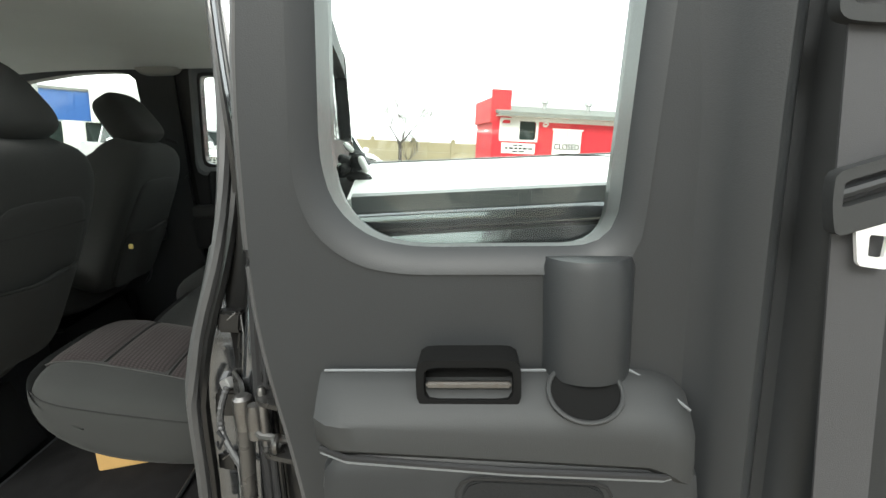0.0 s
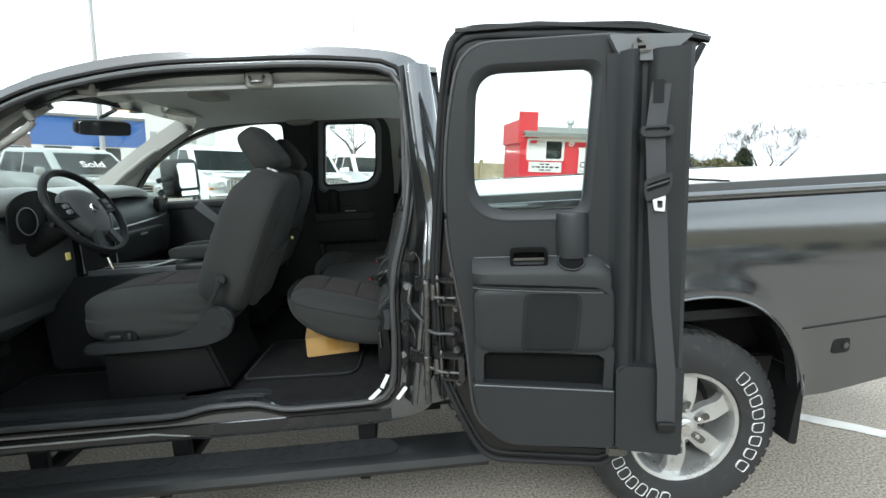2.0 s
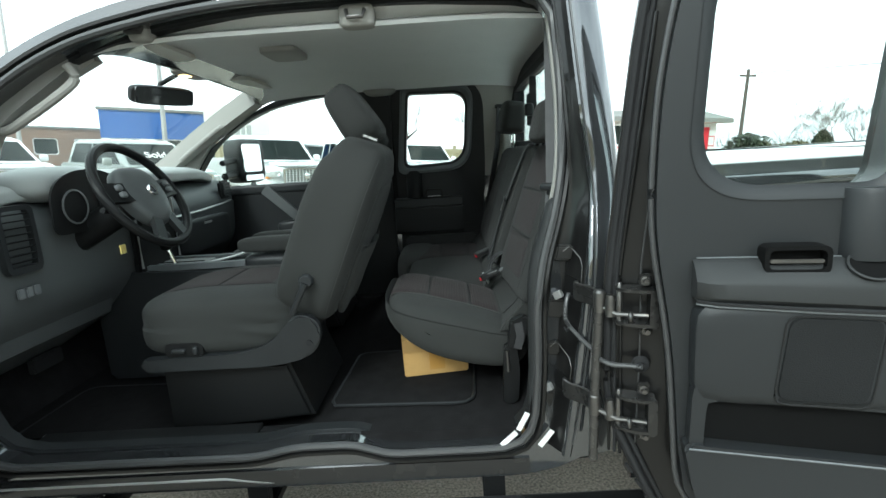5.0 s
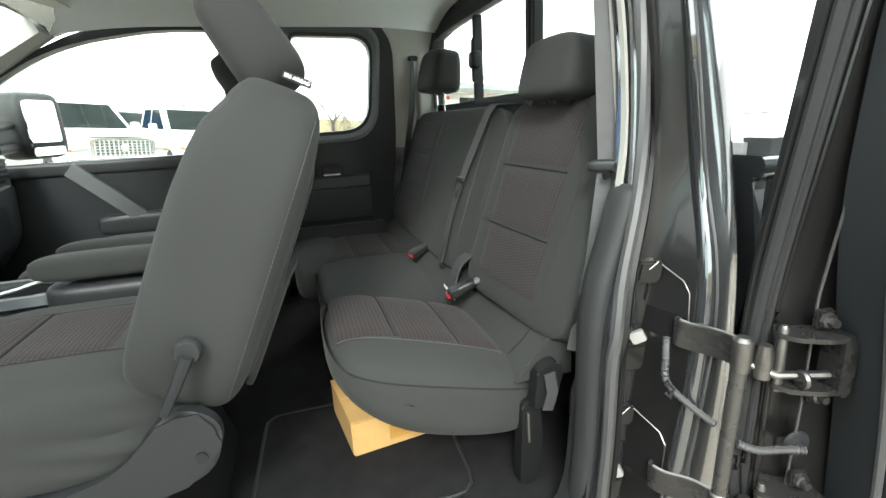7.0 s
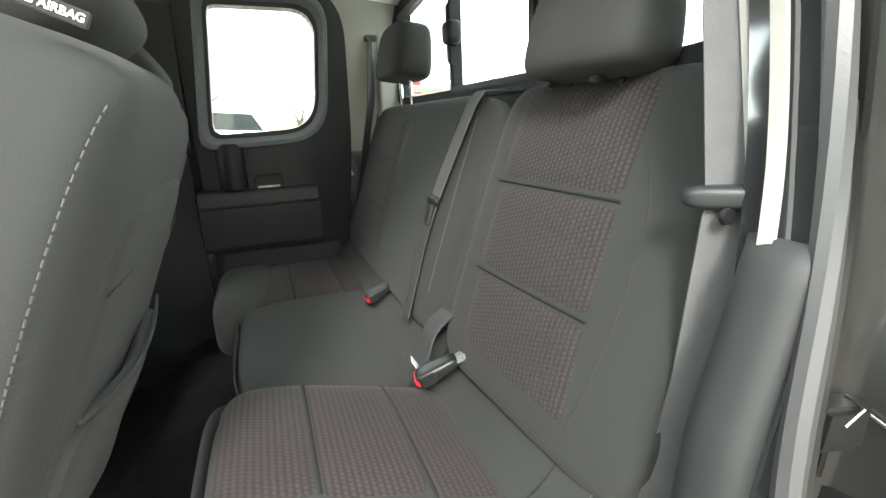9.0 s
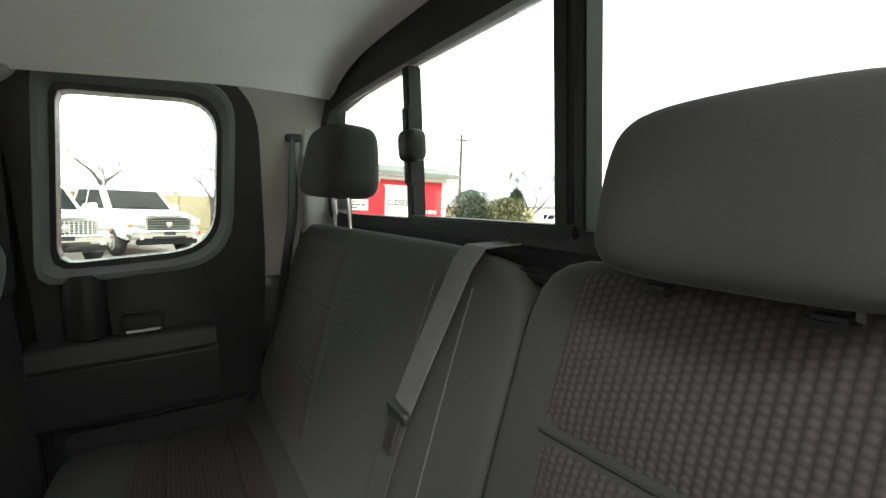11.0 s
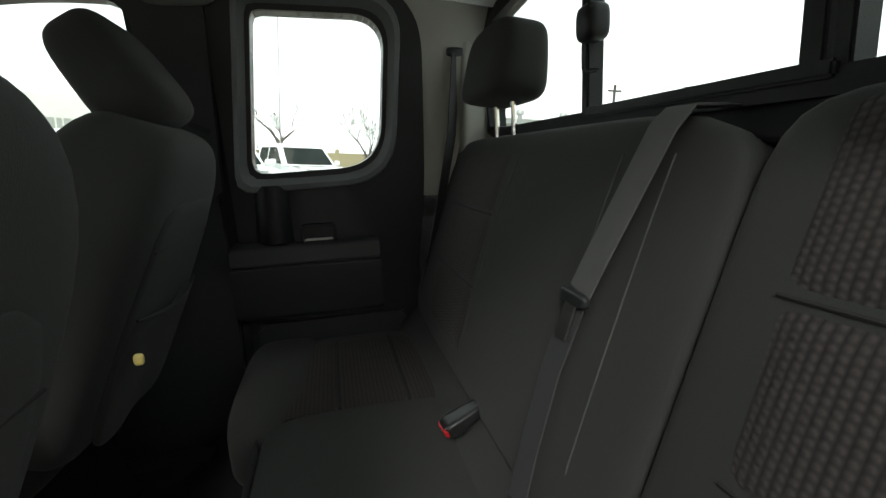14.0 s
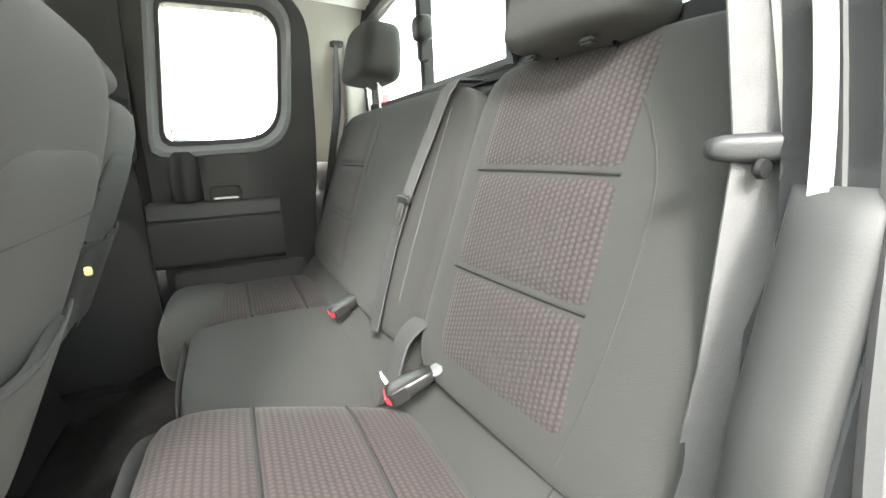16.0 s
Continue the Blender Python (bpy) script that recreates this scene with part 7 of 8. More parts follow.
part("bed_front", box(0.342, 0.375, BY + 0.02, 2 * YC - BY - 0.02, 0.62, 1.345, 0.01), "paint", truck)
part("tailgate", box(2.42, 2.47, -0.02, 2 * YC + 0.02, 0.66, 1.36, 0.02), "paint", truck)
bp = part("rear_bumper", prism(rounded([(2.36, 0.56, 0.03), (2.62, 0.56, 0.04), (2.62, 0.72, 0.04), (2.44, 0.72, 0.02)]), XZ(-0.05), 0, 2 * YC + 0.10, 0.02), "chrome", truck, "bright rear bumper")
part("tail_lamp", box(2.38, 2.46, -0.058, 0.04, 0.95, 1.28, 0.015), "red", truck)
part("chassis_rail", box(-1.9, 2.4, 0.28, 0.38, 0.46, 0.58, 0.01), "trim_dark", truck)
part("chassis_rail", box(-1.9, 2.4, 2 * YC - 0.38, 2 * YC - 0.28, 0.46, 0.58, 0.01), "trim_dark", truck)
part("rear_axle", tube([(ax, 0.2, az), (ax, 2 * YC - 0.2, az)], 0.05, 12), "trim_dark", truck)
# hard cover over the bed
tc_ = part("tonneau_cover", sheet(0.375, 2.44, 0.035, 2 * YC - 0.035, lambda x, y: 1.404 - 0.012 * ((y - YC) / 0.8) ** 2, 0.018, 6, 12), "cover", truck, "white hard tonneau cover over the bed")
part("cover_seam", box(1.38, 1.392, 0.035, 2 * YC - 0.035, 1.398, 1.406), "seam", tc_)
bm = bmesh.new()
random.seed(4)
for i in range(9):
    p = Vector((0.36 + random.uniform(-0.02, 0.03), 0.45 + random.uniform(-0.05, 0.07), 1.42 + random.uniform(-0.02, 0.05)))
    soft(p.x, p.y, p.z, 0.012 + random.uniform(0, 0.012), 0.02 + random.uniform(0, 0.02), 0.012, 3, 2, None, Euler((random.uniform(-1, 1), random.uniform(-1, 1), random.uniform(0, 3))).to_matrix(), bm)
part("cover_clamp", bm, "trim_dark", tc_, "crumpled black clamp wrapping", flat=True)
bm = bmesh.new()
for i in range(5):
    p = Vector((0.37 + random.uniform(-0.02, 0.03), 0.45 + random.uniform(-0.05, 0.07), 1.44 + random.uniform(-0.02, 0.04)))
    soft(p.x, p.y, p.z, 0.008, 0.018 + random.uniform(0, 0.02), 0.008, 3, 2, None, Euler((random.uniform(-1, 1), random.uniform(-1, 1), random.uniform(0, 3))).to_matrix(), bm)
part("cover_wrap", bm, "white_tag", tc_, flat=True)


def road_wheel(parent, c, side, r=0.405, w=0.26, spokes=6, detail=True):
    """Tyre and alloy rim; the outer face looks towards side * -y."""
    cx, cy, cz = c
    k = side
    prof = [(0.232, 0.02), (0.245, 0.0), (0.262, -0.004), (0.30, -0.014), (0.345, -0.010), (r - 0.022, 0.006), (r - 0.006, 0.022), (r - 0.006, w - 0.022), (r - 0.03, w - 0.004), (0.30, w + 0.01), (0.24, w - 0.01), (0.232, w - 0.03), (0.232, 0.02)]
    ty = part("tyre", lathe([(a, cy * 0 + h * k) for a, h in prof], 56, "Y", (cx, cy, cz)), "tyre", parent, "worn all-terrain tyre with raised white outline lettering")
    if detail:
        bm = bmesh.new()
        for i in range(54):
            a = 2 * math.pi * i / 54
            for j, (y0, y1, off) in enumerate(((0.016, 0.06, 0.0), (0.072, 0.124, 0.5), (0.136, 0.188, 0.0), (0.20, w - 0.006, 0.5))):
                aa = a + off * 2 * math.pi / 54
                box(-0.0165, 0.0165, k * y0, k * y1, r - 0.012, r - 0.003, bm=bm, m=Matrix.Translation((cx, cy, cz)) @ Matrix.Rotation(aa, 4, "Y"))
        tagged(part("tread", bm, "tyre", ty, flat=True), kind="stuff")
        bm = bmesh.new()
        def letter_bar(a0, n, pitch):
            # each unreadable letter is a rounded white outline
            for i in range(n):
                m = Matrix.Translation((cx, cy, cz)) @ Matrix.Rotation(a0 + i * pitch, 4, "Y")
                o_ = rounded([(-0.0195, 0.281, 0.012), (0.0195, 0.281, 0.012), (0.023, 0.331, 0.012), (-0.023, 0.331, 0.012)], 4)
                i_ = rounded([(-0.0179, 0.2826, 0.0105), (0.0179, 0.2826, 0.0105), (0.0214, 0.3294, 0.0105), (-0.0214, 0.3294, 0.0105)], 4)
                ring(o_, i_, lambda u, v, d: tuple(m @ Vector((u, d, v))), k * -0.0165, k * -0.008, 32, bm=bm, centre=(0, 0.305))
        letter_bar(radians(48), 8, radians(11.2))
        letter_bar(radians(196), 6, radians(10.5))
        tagged(part("sidewall_lettering", bm, "white_tag", ty, flat=True), "raised white outline bars", kind="stuff")
    rim = part("rim", lathe([(0.205, 0.20 * k), (0.215, 0.03 * k), (0.222, 0.012 * k), (0.236, 0.006 * k), (0.240, 0.012 * k), (0.236, 0.04 * k), (0.236, 0.22 * k)], 48, "Y", (cx, cy, cz)), "alloy", parent, "silver alloy rim")
    part("barrel_shadow", lathe([(0.0, 0.15 * k), (0.2, 0.15 * k)], 32, "Y", (cx, cy, cz)), "rubber", rim)
    part("brake_disc", lathe([(0.0, 0.12 * k), (0.165, 0.12 * k), (0.165, 0.14 * k), (0.0, 0.14 * k)], 32, "Y", (cx, cy, cz)), "steel", rim)
    for i in range(spokes):
        a = 2 * math.pi * i / spokes + radians(8)
        m4 = Matrix.Translation((cx, cy, cz)) @ Matrix.Rotation(a, 4, "Y")
        petal = rounded([(-0.024, 0.040, 0.01), (0.024, 0.040, 0.01), (0.041, 0.120, 0.05), (0.033, 0.175, 0.03), (0.042, 0.224, 0.008), (-0.042, 0.224, 0.008), (-0.033, 0.175, 0.03), (-0.041, 0.120, 0.05)], 6)
        bow = lambda u, v, d: (u, k * (d + 0.030 - 0.022 * math.sin(math.pi * min(1, max(0, (v - 0.04) / 0.2))) + 11.0 * u * u), v)
        part("spoke", shifted(prism(petal, bow, 0.0, 0.035, 0.010, 3), m4), "alloy", rim)
        slot = rounded([(-0.014, 0.060, 0.012), (0.014, 0.060, 0.012), (0.016, 0.116, 0.014), (-0.016, 0.116, 0.014)], 5)
        part("lug_recess", shifted(prism(slot, bow, -0.0015, 0.004), m4), "steel", rim)
    hub = part("hub_cap", lathe([(0.0, -0.004 * k), (0.03, -0.004 * k), (0.042, 0.004 * k), (0.046, 0.02 * k), (0.07, 0.028 * k), (0.075, 0.05 * k), (0.0, 0.05 * k)], 28, "Y", (cx, cy, cz)), "alloy", rim)
    part("hub_badge", lathe([(0.0, -0.007 * k), (0.022, -0.007 * k), (0.024, -0.003 * k)], 20, "Y", (cx, cy, cz)), "chrome", hub)
    for i in range(6):
        a = 2 * math.pi * i / 6 + radians(8)
        part("lug_nut", lathe([(0, 0.006 * k), (0.009, 0.006 * k), (0.010, 0.04 * k), (0, 0.04 * k)], 6, "Y", (cx + 0.078 * math.sin(a), cy, cz + 0.078 * math.cos(a))), "chrome", rim)


for nm_, c, k in (("rear_wheel", (1.241, 0.015, 0.405), 1), ("rear_wheel", (1.25, 2 * YC - 0.005, 0.405), -1), ("front_wheel", (-2.28, 0.005, 0.405), 1), ("front_wheel", (-2.28, 2 * YC - 0.005, 0.405), -1)):
    whl = part(nm_, lathe([(0, 0.06 * k), (0.09, 0.06 * k), (0.09, 0.16 * k), (0, 0.16 * k)], 20, "Y", c), "steel", truck, "alloy wheel with a white-lettered tyre")
    # tyre and rim are pieces of the wheel
    before = set(bpy.data.objects)
    road_wheel(truck, c, k, detail=(c[0] > 0 and k > 0))
    for o in set(bpy.data.objects) - before:
        if o.parent == truck:
            o.parent = whl
    # deeper pieces stay with the wheel
    for o in set(bpy.data.objects) - before:
        if o.parent and o.parent.parent == whl:
            o.parent = whl

# running board
RB = [(-0.165, 0.455), (-0.175, 0.475), (-0.165, 0.497), (-0.14, 0.508), (-0.02, 0.505), (0.0, 0.495), (0.005, 0.475), (-0.01, 0.455), (-0.08, 0.44)]
rb = part("running_board", prism(RB, YZ(-1.62), 0, 2.02, 0), "rough_black", truck, "black oval running board")
stp = part("step_pad", prism(rounded([(-1.50, -0.125, 0.03), (0.09, -0.125, 0.05), (0.06, -0.025, 0.05), (-1.47, -0.025, 0.03)]), XY(0.506), 0, 0.008, 0.003), "rubber", rb, "ribbed rubber step pad")
bm = bmesh.new()
for i in range(30):
    x = -1.43 + i * 0.05
    for j in range(3):
        y = -0.107 + j * 0.032
        sg_ = 35 if (i + j) % 2 else -35
        box(-0.016, 0.016, -0.002, 0.002, 0, 0.004, bm=bm, m=pose(x, y, 0.513, 0, 0, sg_))
tagged(part("tread", bm, "rubber", stp, flat=True), kind="stuff")
for x in (-1.24, -0.73, -0.04):
    part("board_bracket", box(x - 0.03, x + 0.03, -0.02, 0.34, 0.44, 0.475, 0.005), "trim_dark", rb)
    part("bracket_upright", box(x - 0.032, x + 0.032, 0.012, 0.040, 0.470, 0.572, 0.004), "trim_dark", rb)
    part("board_foot", box(x - 0.02, x + 0.02, -0.14, -0.10, 0.425, 0.45, 0.004), "trim_dark", rb)

# ---- loose things in the cab ----
ctn = thing("carton", "taped brown cardboard carton under the rear seat", "box")
cm = pose(-0.214, 0.470, 0.697, 0, 0, 8)
part("carton_body", box(-0.115, 0.115, -0.085, 0.13, 0.0, 0.092, 0.004), "card", ctn)
part("flap", box(-0.116, 0.116, -0.087, 0.02, 0.091, 0.094, 0.001), "card", ctn)
part("flap", box(-0.116, 0.116, 0.024, 0.131, 0.091, 0.0945, 0.001), "card", ctn)
part("tape_strip", box(-0.025, 0.03, -0.0875, 0.131, 0.02, 0.0955, 0.001), "tape", ctn, "brown parcel tape")
ctn.matrix_basis = cm
for nm_, pts, z in (("rear_mat", [(-0.545, 0.20, 0.03), (-0.08, 0.175, 0.06), (-0.06, 0.62, 0.05), (-0.52, 0.62, 0.04)], 0.686), ("front_mat", [(-1.66, 0.19, 0.05), (-1.10, 0.19, 0.04), (-1.10, 0.60, 0.04), (-1.66, 0.62, 0.05)], 0.601)):
    mat_ = thing("floor_mat", "charcoal carpet floor mat with a bound edge", "floor mat", "floor mats")
    o2 = rounded(pts, 6)
    cx_, cy_ = sum(p[0] for p in o2) / len(o2), sum(p[1] for p in o2) / len(o2)
    part("mat_top", prism([(x - cx_, y - cy_) for x, y in o2], XY(0), 0, 0.010, 0.002), "carpet", mat_)
    part("mat_binding", tube([(x - cx_, y - cy_, 0.008) for x, y in by_angle(o2, 60, (cx_, cy_))], 0.005, 6, True), "trim", mat_)
    if nm_ == "front_mat":
        for i, w_ in enumerate((0.03, 0.012, 0.03, 0.03, 0.03)):
            part("badge_bar", box(-0.17 + i * 0.036, -0.17 + i * 0.036 + w_, -0.16, -0.145, 0.010, 0.0125), "silver", mat_)
    mat_.matrix_basis = pose(cx_, cy_, z)


# ---- ground: level under the truck, then falling gently towards its tail ----
FALL = radians(4.5)
G = Matrix.Rotation(FALL, 4, "Y")


def ground_z(x, y):
    r = math.hypot(max(0, abs(x) - 2.5), y - 0.85)
    w = min(1, max(0, (r - 3.2) / 5.5))
    return -x * math.tan(FALL) * w * w * (3 - 2 * w)


gm = bmesh.new()
near_ = [-14 + i for i in range(29)]
xs_ = [-3000, -300, -120, -60, -40, -28, -20, *near_, 20, 28, 40, 60, 120, 300, 3000]
gv = [[gm.verts.new((x, y, ground_z(x, y))) for y in xs_] for x in xs_]
for i in range(len(xs_) - 1):
    for j in range(len(xs_) - 1):
        gm.faces.new((gv[i][j], gv[i + 1][j], gv[i + 1][j + 1], gv[i][j + 1]))
tagged(part("ground", gm, "asphalt", None), "weathered grey asphalt parking lot", "ground", kind="structure")


def paint_line(name, a, b, w=0.10):
    a, b = Vector((*a, 0)), Vector((*b, 0))
    d = (b - a).normalized()
    n = Vector((-d.y, d.x, 0)) * w / 2
    bm = bmesh.new()
    k = 30
    ed = []
    for i in range(k + 1):
        p = a.lerp(b, i / k)
        ed.append([bm.verts.new((q.x, q.y, ground_z(q.x, q.y) + 0.004)) for q in (p + n * random.uniform(0.9, 1.06), p - n * random.uniform(0.9, 1.06))])
    for i in range(k):
        bm.faces.new((ed[i][0], ed[i][1], ed[i + 1][1], ed[i + 1][0]))
    return tagged(part(name, bm, "line", None, flat=True), "worn white painted parking line on asphalt", "parking line", "parking lines", "structure")


paint_line("parking_line_1", (-1.30, 0.54), (-0.20, -0.20))
paint_line("parking_line_2", (2.27, 0.70), (4.6, -1.2), 0.09)


def at_lot(ob, x, y, turn=0.0, z=0.0):
    """Stands a thing on the sloping lot."""
    ob.matrix_basis = G @ Matrix.Translation((x, y, z)) @ Matrix.Rotation(radians(turn), 4, "Z")
    return ob


# ---- parked vehicles: nose at x = 0 pointing to +x, tail towards -x ----
def arch_profile(length, wheel_x, r, low, cab):
    """Side outline of the lower body, with two wheel arches; cab gives the upper points from tail to nose."""
    pts = list(cab)
    pts.append((-0.05, low + 0.12))
    pts.append((-0.18, low))
    for wx in wheel_x:
        c = -wx
        arc = [(c + r * math.cos(a), 0.38 + r * math.sin(a)) for a in [math.pi * i / 12 for i in range(13)]]
        pts += [p for p in arc if p[1] > low] if True else []
    pts += [(-length + 0.05, low + 0.05), (-length, low + 0.15)]
    return pts


def greenhouse(z0, z1, base, top, hw0, hw1):
    """Tapered cabin: base and top give (rear x, front x)."""
    bm = bmesh.new()
    def loop(x0, x1, hw, z):
        return [bm.verts.new(p) for p in ((x0, -hw, z), (x1 - 0.06, -hw, z), (x1, -hw + 0.10, z), (x1 + 0.05, 0, z), (x1, hw - 0.10, z), (x1 - 0.06, hw, z), (x0, hw, z))]
    lo = loop(*base, hw0, z0)
    m1 = loop(base[0] * 0.12 + top[0] * 0.88, base[1] * 0.12 + top[1] * 0.88, hw0 * 0.12 + hw1 * 0.88, z0 * 0.12 + z1 * 0.88)
    hi = loop(top[0] + 0.08, top[1] - 0.12, hw1 - 0.06, z1)
    for a, b in ((lo, m1), (m1, hi)):
        for i in range(7):
            bm.faces.new((a[i], a[(i + 1) % 7], b[(i + 1) % 7], b[i]))
    bm.faces.new(hi)
    bm.faces.new(lo[::-1])
    bmesh.ops.bevel(bm, geom=[e for e in bm.edges if e.calc_face_angle(0) > 0.4], offset=0.03, segments=2, affect="EDGES", clamp_overlap=True)
    return bm


def vehicle(label, category, paint, x, y, turn, length=5.7, width=1.95, roof=1.86, bonnet=1.18, belt=1.22, cab=(-3.9, -1.35), cabtop=(-3.7, -2.15), pickup=True, grille="bars", writing="", group=""):
    car = thing("pickup" if pickup else "parked_car", label, category, group)
    hw = width / 2
    wx = (0.95, length - 1.15) if pickup else (0.90, length - 0.95)
    tail_z = 1.26 if pickup else belt
    up = [(-length, 0.85), (-length + 0.03, tail_z - 0.04), (-length + 0.10, tail_z), (cab[0], tail_z if pickup else belt), (cab[1], belt - 0.02), (-0.85, bonnet), (-0.22, bonnet - 0.10), (-0.05, bonnet - 0.25), (0.0, 0.80)]
    low = 0.46 if pickup else 0.36
    body = prism([(px, pz) for px, pz in arch_profile(length, wx, 0.43 if pickup else 0.37, low, up)], XZ(0), -hw, hw, 0.05, 3)
    for v in body.verts:
        k = abs(v.co.y) / hw
        v.co.y *= 1 - 0.10 * max(0, (v.co.z - 0.85) / 0.6) - 0.06 * max(0, (v.co.x + 0.5) / 0.5)
        v.co.x -= 0.16 * k ** 3 * max(0, 1 + v.co.x)
    part("body", body, paint, car, angle=30)
    part("bonnet", soft(-0.80, 0, bonnet - 0.02, 0.62, hw * 0.62, 0.05, 5, 7, lambda a, b, c: (a, b, c - 0.9 * max(0, a) ** 2)), paint, car)
    gh = part("cabin", greenhouse(belt - 0.05, roof, cab, cabtop, hw * 0.90, hw * 0.76), paint, car)
    # windows lie a little proud of the cabin's sides
    t0, t1 = 0.10, 0.84
    zz = lambda t: belt - 0.05 + (roof - belt + 0.05) * t
    def side_x(which, t):
        return cab[which] + (cabtop[which] - cab[which]) * t
    ws = bmesh.new()
    rows = []
    for t in (t0, t1):
        hwz = hw * (0.90 - 0.14 * t) - 0.10
        xf = side_x(1, t) + 0.012
        rows.append([ws.verts.new((xf + 0.05 * (1 - q * q), q * hwz, zz(t))) for q in (-1, -0.5, 0, 0.5, 1)])
    for i in range(4):
        ws.faces.new((rows[0][i], rows[0][i + 1], rows[1][i + 1], rows[1][i]))
    bmesh.ops.solidify(ws, geom=ws.faces[:], thickness=-0.01)
    part("windscreen", ws, "car_glass", gh)
    for s in (-1, 1):
        mid = (cab[0] + cab[1]) / 2 - 0.25
        for a0, a1 in ((0, mid), (mid, 1)):
            bm = bmesh.new()
            vs = []
            for t, inset in ((t0, 0.10), (t1, 0.10)):
                yy = s * (hw * (0.90 - 0.14 * t) + 0.006)
                xr = (side_x(0, t) + inset + 0.05) if a0 == 0 else mid + 0.05
                xf = mid - 0.03 if a1 != 1 else side_x(1, t) - inset - 0.10
                vs.append([bm.verts.new((xr, yy, zz(t))), bm.verts.new((xf, yy, zz(t)))])
            bm.faces.new((vs[0][0], vs[0][1], vs[1][1], vs[1][0]))
            bmesh.ops.solidify(bm, geom=bm.faces[:], thickness=0.01)
            part("side_window", bm, "car_glass", gh)
        mr = part("door_mirror", soft(cab[1] - 0.42, s * (hw + 0.11), belt + 0.08, 0.05, 0.10, 0.09, 4, 5), paint, car)
        part("mirror_glass", box(cab[1] - 0.475, cab[1] - 0.468, s * (hw + 0.11) - 0.08, s * (hw + 0.11) + 0.08, belt + 0.01, belt + 0.15), "mirror", mr)
        hl = part("headlamp", soft(-0.10, s * (hw - 0.21), bonnet - 0.26, 0.10, 0.17, 0.095, 4, 6, lambda a, b, c, s=s: (a - 0.8 * max(0, b * s), b, c)), "lens", car, "clear headlamp")
        part("lamp_bowl", lathe([(0.0, 0.0), (0.05, 0.01), (0.065, 0.03), (0.07, 0.05)], 14, "X", (-0.02, s * (hw - 0.25), bonnet - 0.26)), "chrome", hl)
        part("indicator", soft(-0.17, s * (hw - 0.08), bonnet - 0.36, 0.06, 0.05, 0.025, 4, 4), "amber", hl)
        part("fog_lamp", lathe([(0, 0.012), (0.05, 0.012), (0.055, 0), (0.055, -0.04)], 14, "X", (0.035, s * (hw - 0.30), 0.53)), "lens", car)
        for w_ in wx:
            wh = part("wheel", lathe([(0.22, 0.0), (0.24, -s * -0.0), (0.33, 0.01), (0.372, 0.04), (0.38, 0.08), (0.372, 0.20), (0.33, 0.24), (0.0, 0.24)], 28, "Y", (-w_, -s * 0.24 * 0 + (s * hw - 0.02 if s < 0 else hw + 0.02 - 0.26) if s < 0 else hw - 0.24, 0.38)), "tyre", car)
            yb = s * (hw - 0.01)
            rm = part("rim", lathe([(0.0, 0.0), (0.05, 0.0), (0.06, 0.03), (0.22, 0.02), (0.235, 0.0), (0.245, 0.03)], 28, "Y", (-w_, yb, 0.38)), "alloy", wh)
            for i in range(5):
                part("spoke", box(-0.028, 0.028, -0.012, 0.012, 0.05, 0.22, m=Matrix.Translation((-w_, yb + s * 0.006, 0.38)) @ Matrix.Rotation(2 * math.pi * i / 5, 4, "Y")), "alloy", rm)
    # grille, bumper, intake
    gw, g0, g1 = hw * 0.56, bonnet - 0.48, bonnet - 0.15
    gr = part("grille", box(-0.02, 0.014, -gw, gw, g0, g1, 0.02), "ink", car, "dark grille in a bright frame")
    part("grille_frame", ring([(-gw - 0.03, g0 - 0.03), (gw + 0.03, g0 - 0.03), (gw + 0.05, g1 + 0.03), (-gw - 0.05, g1 + 0.03)], [(-gw, g0), (gw, g0), (gw, g1), (-gw, g1)], YZ(0.005), 0, 0.035, 48), "chrome", gr)
    if grille == "bars":
        for i in range(4):
            part("grille_bar", box(0.012, 0.03, -gw, gw, g0 + 0.06 + i * 0.07, g0 + 0.071 + i * 0.07), "chrome", gr)
    else:
        for i in range(6):
            part("grille_bar", box(0.012, 0.028, -gw, gw, g0 + 0.03 + i * 0.055, g0 + 0.045 + i * 0.055), "lens", gr)
        for i in range(13):
            part("grille_bar", box(0.012, 0.03, -gw + 0.02 + i * gw / 6.5, -gw + 0.04 + i * gw / 6.5, g0, g1), "lens", gr)
    part("badge", lathe([(0, 0.05), (0.06, 0.05), (0.075, 0.04), (0.075, 0.02)], 20, "X", (0, 0, (g0 + g1) / 2)), "chrome", gr)
    bp = part("front_bumper", soft(-0.03, 0, 0.62, 0.10, hw * 0.97, 0.115, 6, 8, lambda a, b, c: (a - 1.3 * abs(b) ** 4, b, c)), "chrome" if pickup else paint, car)
    part("air_intake", box(0.055, 0.075, -hw * 0.45, hw * 0.45, 0.50, 0.57, 0.006), "ink", bp)
    part("plate", box(0.07, 0.085, -0.15, 0.15, 0.60, 0.70, 0.004), "ink", bp)
    part("valance", box(-0.12, 0.03, -hw * 0.8, hw * 0.8, 0.34, 0.50, 0.03), "trim_dark", car)
    for s in (-1, 1):
        part("wiper", tube([(cab[1] + 0.045, s * 0.10 + 0.25, belt + 0.015), (cab[1] - 0.10, s * 0.10 - 0.15, belt + 0.10)], 0.008, 5), "ink", gh)
    if writing:
        sl_ = Vector((cabtop[1] - cab[1], 0, roof - belt + 0.05)).normalized()
        tm = Matrix.Translation((side_x(1, 0.44) + 0.085, 0, zz(0.44))) @ Matrix(((0, sl_.x, sl_.z, 0), (1, 0, 0, 0), (0, sl_.z, -sl_.x, 0), (0, 0, 0, 1)))
